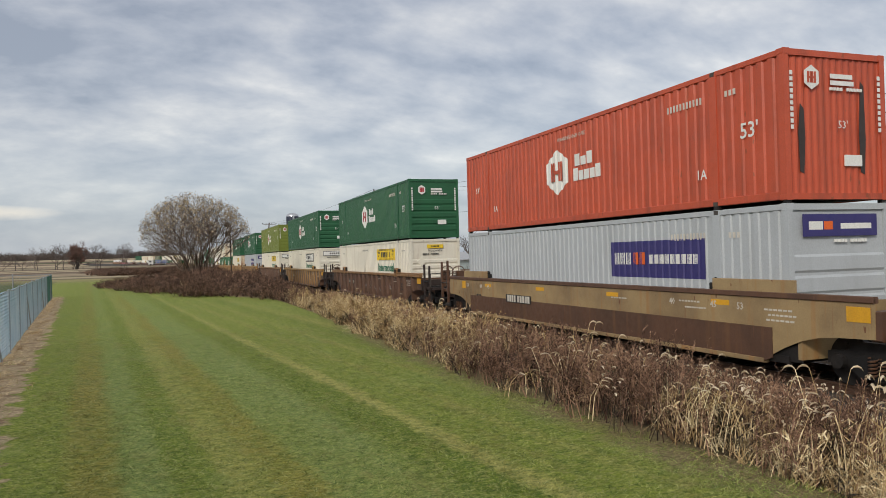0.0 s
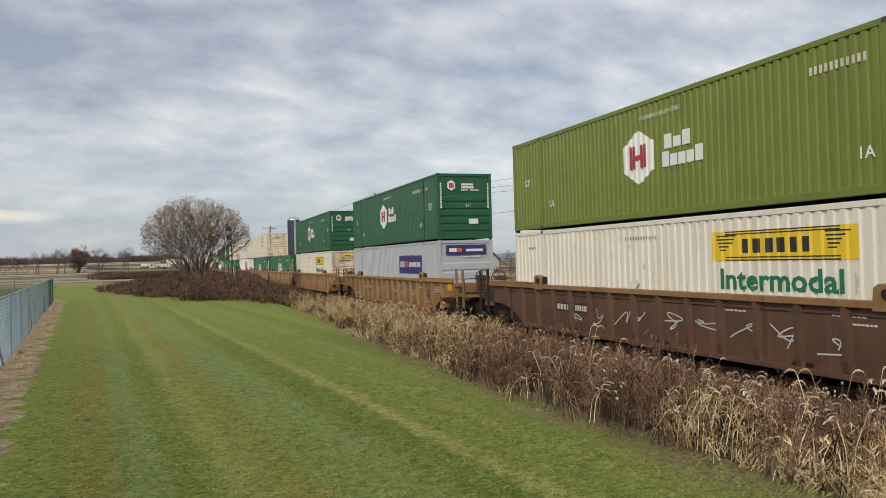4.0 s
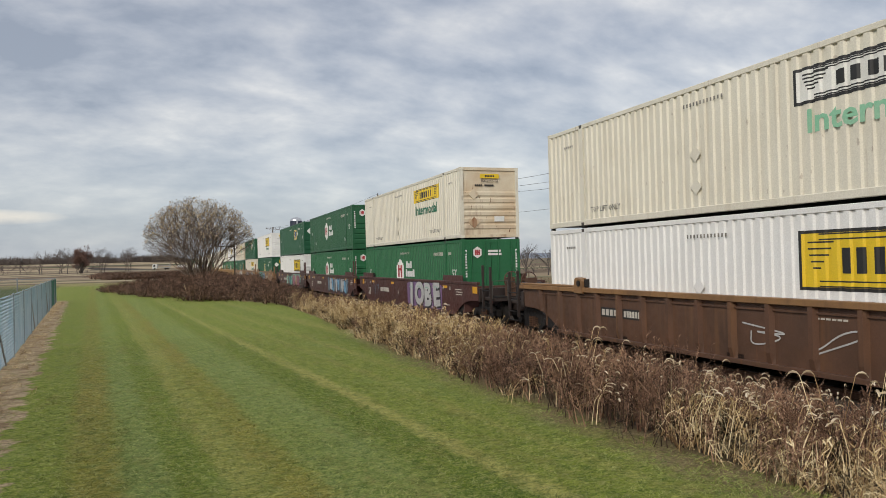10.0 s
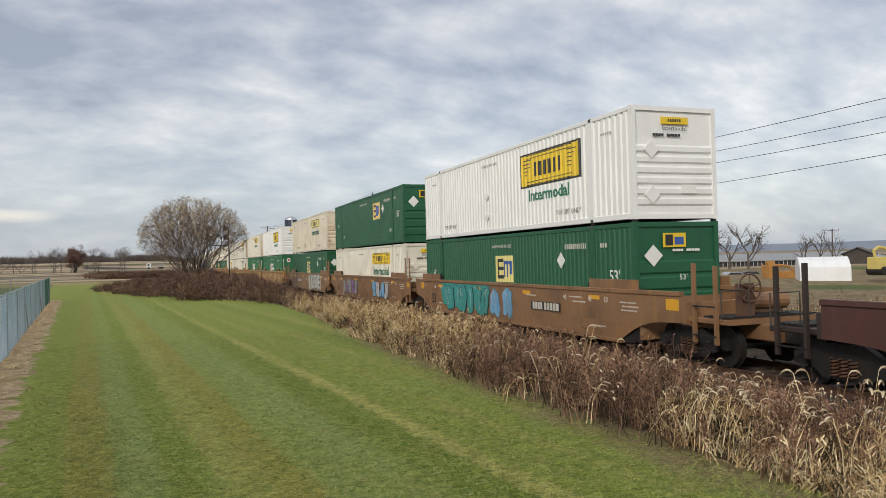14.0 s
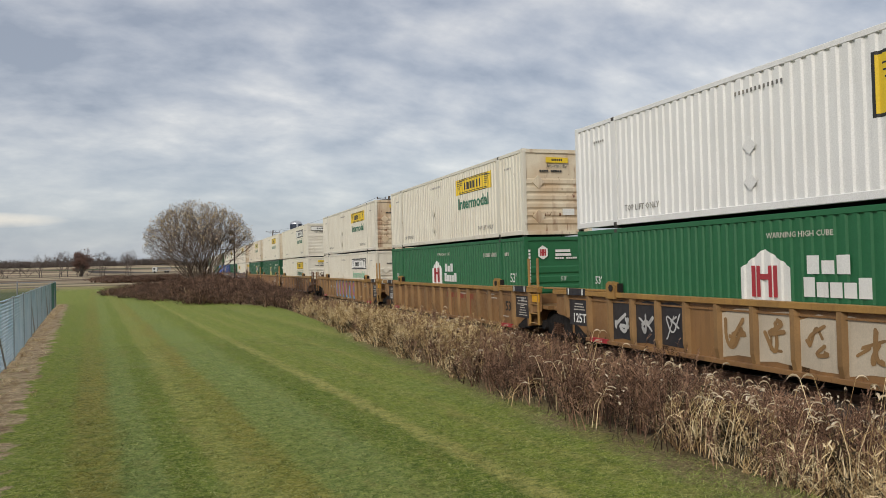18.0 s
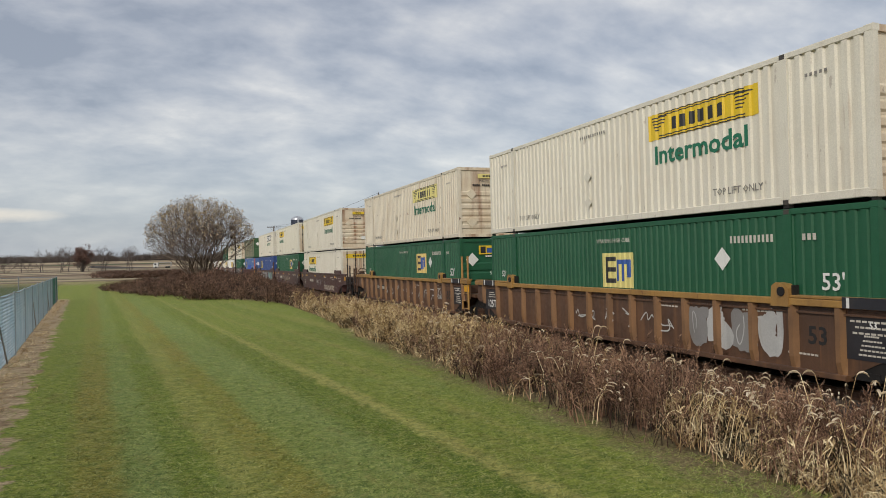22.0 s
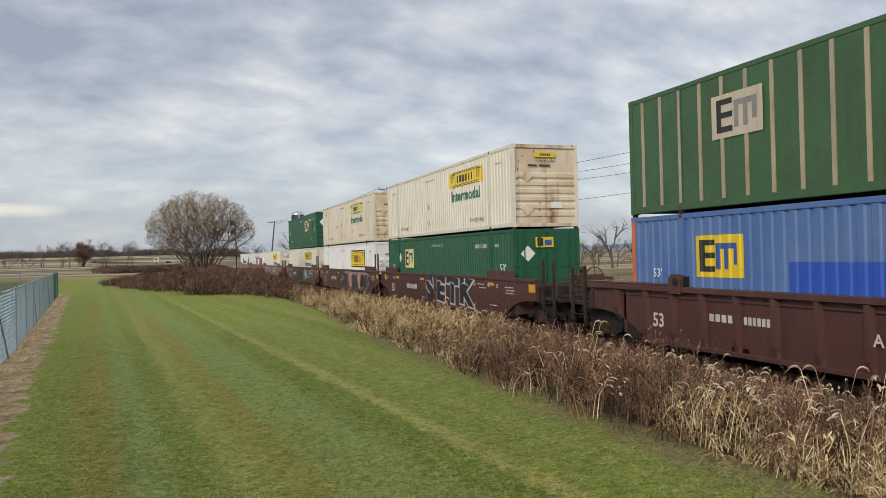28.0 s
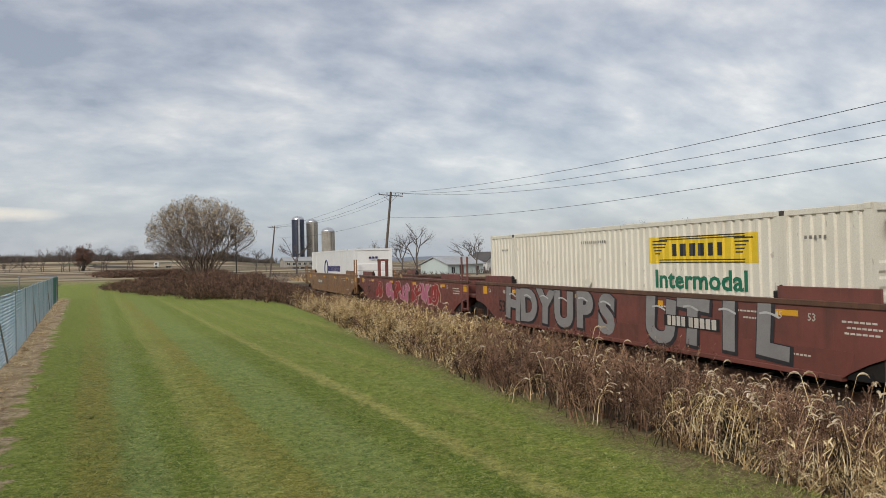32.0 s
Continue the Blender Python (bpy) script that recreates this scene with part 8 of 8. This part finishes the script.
painted_bays(UNITS[15], 10, 12, "spray_black", "spray_silver", 12)
painted_bays(UNITS[15], 3, 8, "spray_cream", "car_rib", 14)
for k, (yy, w) in enumerate(((7.0, 0.16), (5.95, 0.16), (4.9, 0.22))):
    part("painted_mark", shared(("red_mark", k), "mark_red", lambda g: [g.box(-CAR_HALF + 0.044, -CAR_HALF + 0.048, yy - w / 2, yy + w / 2, 0.52, 1.12), g.box(-CAR_HALF + 0.044, -CAR_HALF + 0.048, yy - 0.42, yy + 0.42, 1.12, 1.32)]), next(o for o in UNITS[16].children if o.name.startswith("side_panel")), "faded red painted mark")
sprayed_word(UNITS[17], "SLEPTO", 10.704, 1.051, 1.12, "spray_pink", "spray_cream", "spray_sky")
scrawl(UNITS[18], 15, 2.0, 13.0, "spray_silver", 12, 0.22, 0.75)
graffiti(UNITS[19], 16, 2.0, 5.0, SPRAY("grey", "silver"), "car_brown", 4)
scrawl(UNITS[19], 17, 5.2, 10.0, "spray_silver", 6, 0.25)
scrawl(UNITS[20], 18, 1.8, 11.5, "spray_silver", 10, 0.30, 0.95, 0.03)
part("lettering", lettering("TROLL SLAYERS", 0.47, "spray_cream", 0.03, 1.2), next(o for o in UNITS[21].children if o.name.startswith("side_panel")), "pale sprayed block letters", on_side(-CAR_HALF - 0.006, 4.15, 0.57))
scrawl(UNITS[21], 20, 7.0, 9.5, "spray_silver", 5, 0.3)
scrawl(UNITS[22], 21, 5.0, 12.0, "spray_cream", 9, 0.34, 0.95, 0.04)
graffiti(UNITS[23], 22, 1.0, 4.6, SPRAY("slate", "mint"), "spray_black", 4)
graffiti(UNITS[23], 23, 5.5, 10.5, SPRAY("grey"), "spray_silver", 6)
sprayed_piece(UNITS[25], "SETK", 9.6, 3.6, "spray_black", "spray_silver", None, "spray_silver", 24)
graffiti(UNITS[26], 25, 1.4, 8.4, SPRAY("black", "black", "peach"), "spray_mauve", 8, "spray_mauve", 0.5)
graffiti(UNITS[27], 26, 4.6, 6.6, SPRAY("teal", "silver"), "spray_slate", 2)
scrawl(UNITS[27], 27, 1.5, 4.4, "spray_silver", 3, 0.4, 0.95, 0.06)
sprayed_piece(UNITS[28], "HDYUPS UTIL", 14.6, 1.6, "spray_grey", "spray_black", None, "spray_silver", 28)
graffiti(UNITS[29], 29, 2.0, 13.0, SPRAY("red", "pink"), "spray_cream", 7)
for k, i in enumerate((1, 2, 3, 4, 5, 7, 8)):
    scrawl(UNITS[i], 40 + k, 2.5, (9.0, 5.0, 12.5, 11.0, 4.0, 10.0, 8.0)[k], "spray_silver" if i != 7 else "spray_sky", (6, 3, 9, 5, 2, 3, 3)[k], 0.28, 0.9, 0.02)


def gone(t):
    """How far the train has rolled towards the eye by t seconds."""
    return 18.729 * t + 0.00497 * t * t


def motions():
    for ob, front, z in MOVING:
        walk(ob, [(t, on_line(front - gone(t), z)) for t in range(0, 33, 2)])
    # wheels roll while their car comes near and passes
    for wheel, dy, front in TURNING:
        t0 = max(0.0, (front - 62) / 18.9)
        t1 = min(32.0, (front + 20) / 18.9)
        steps = [t0 + i / 30 for i in range(int((t1 - t0) * 30) + 1)]
        rows = [(0.0, pose(0, dy, 0.46, degrees_rolled(t0)))] if t0 > 0.04 else []
        rows += [(t, pose(0, dy, 0.46, degrees_rolled(t))) for t in steps]
        if not rows or rows[-1][0] < 31.96:
            last = rows[-1][1] if rows else pose(0, dy, 0.46)
            rows.append((32.0, last))
        if len(rows) > 1:
            walk(wheel, rows)


def degrees_rolled(t):
    return -math.degrees(gone(t) / 0.455) % 360.0


motions()
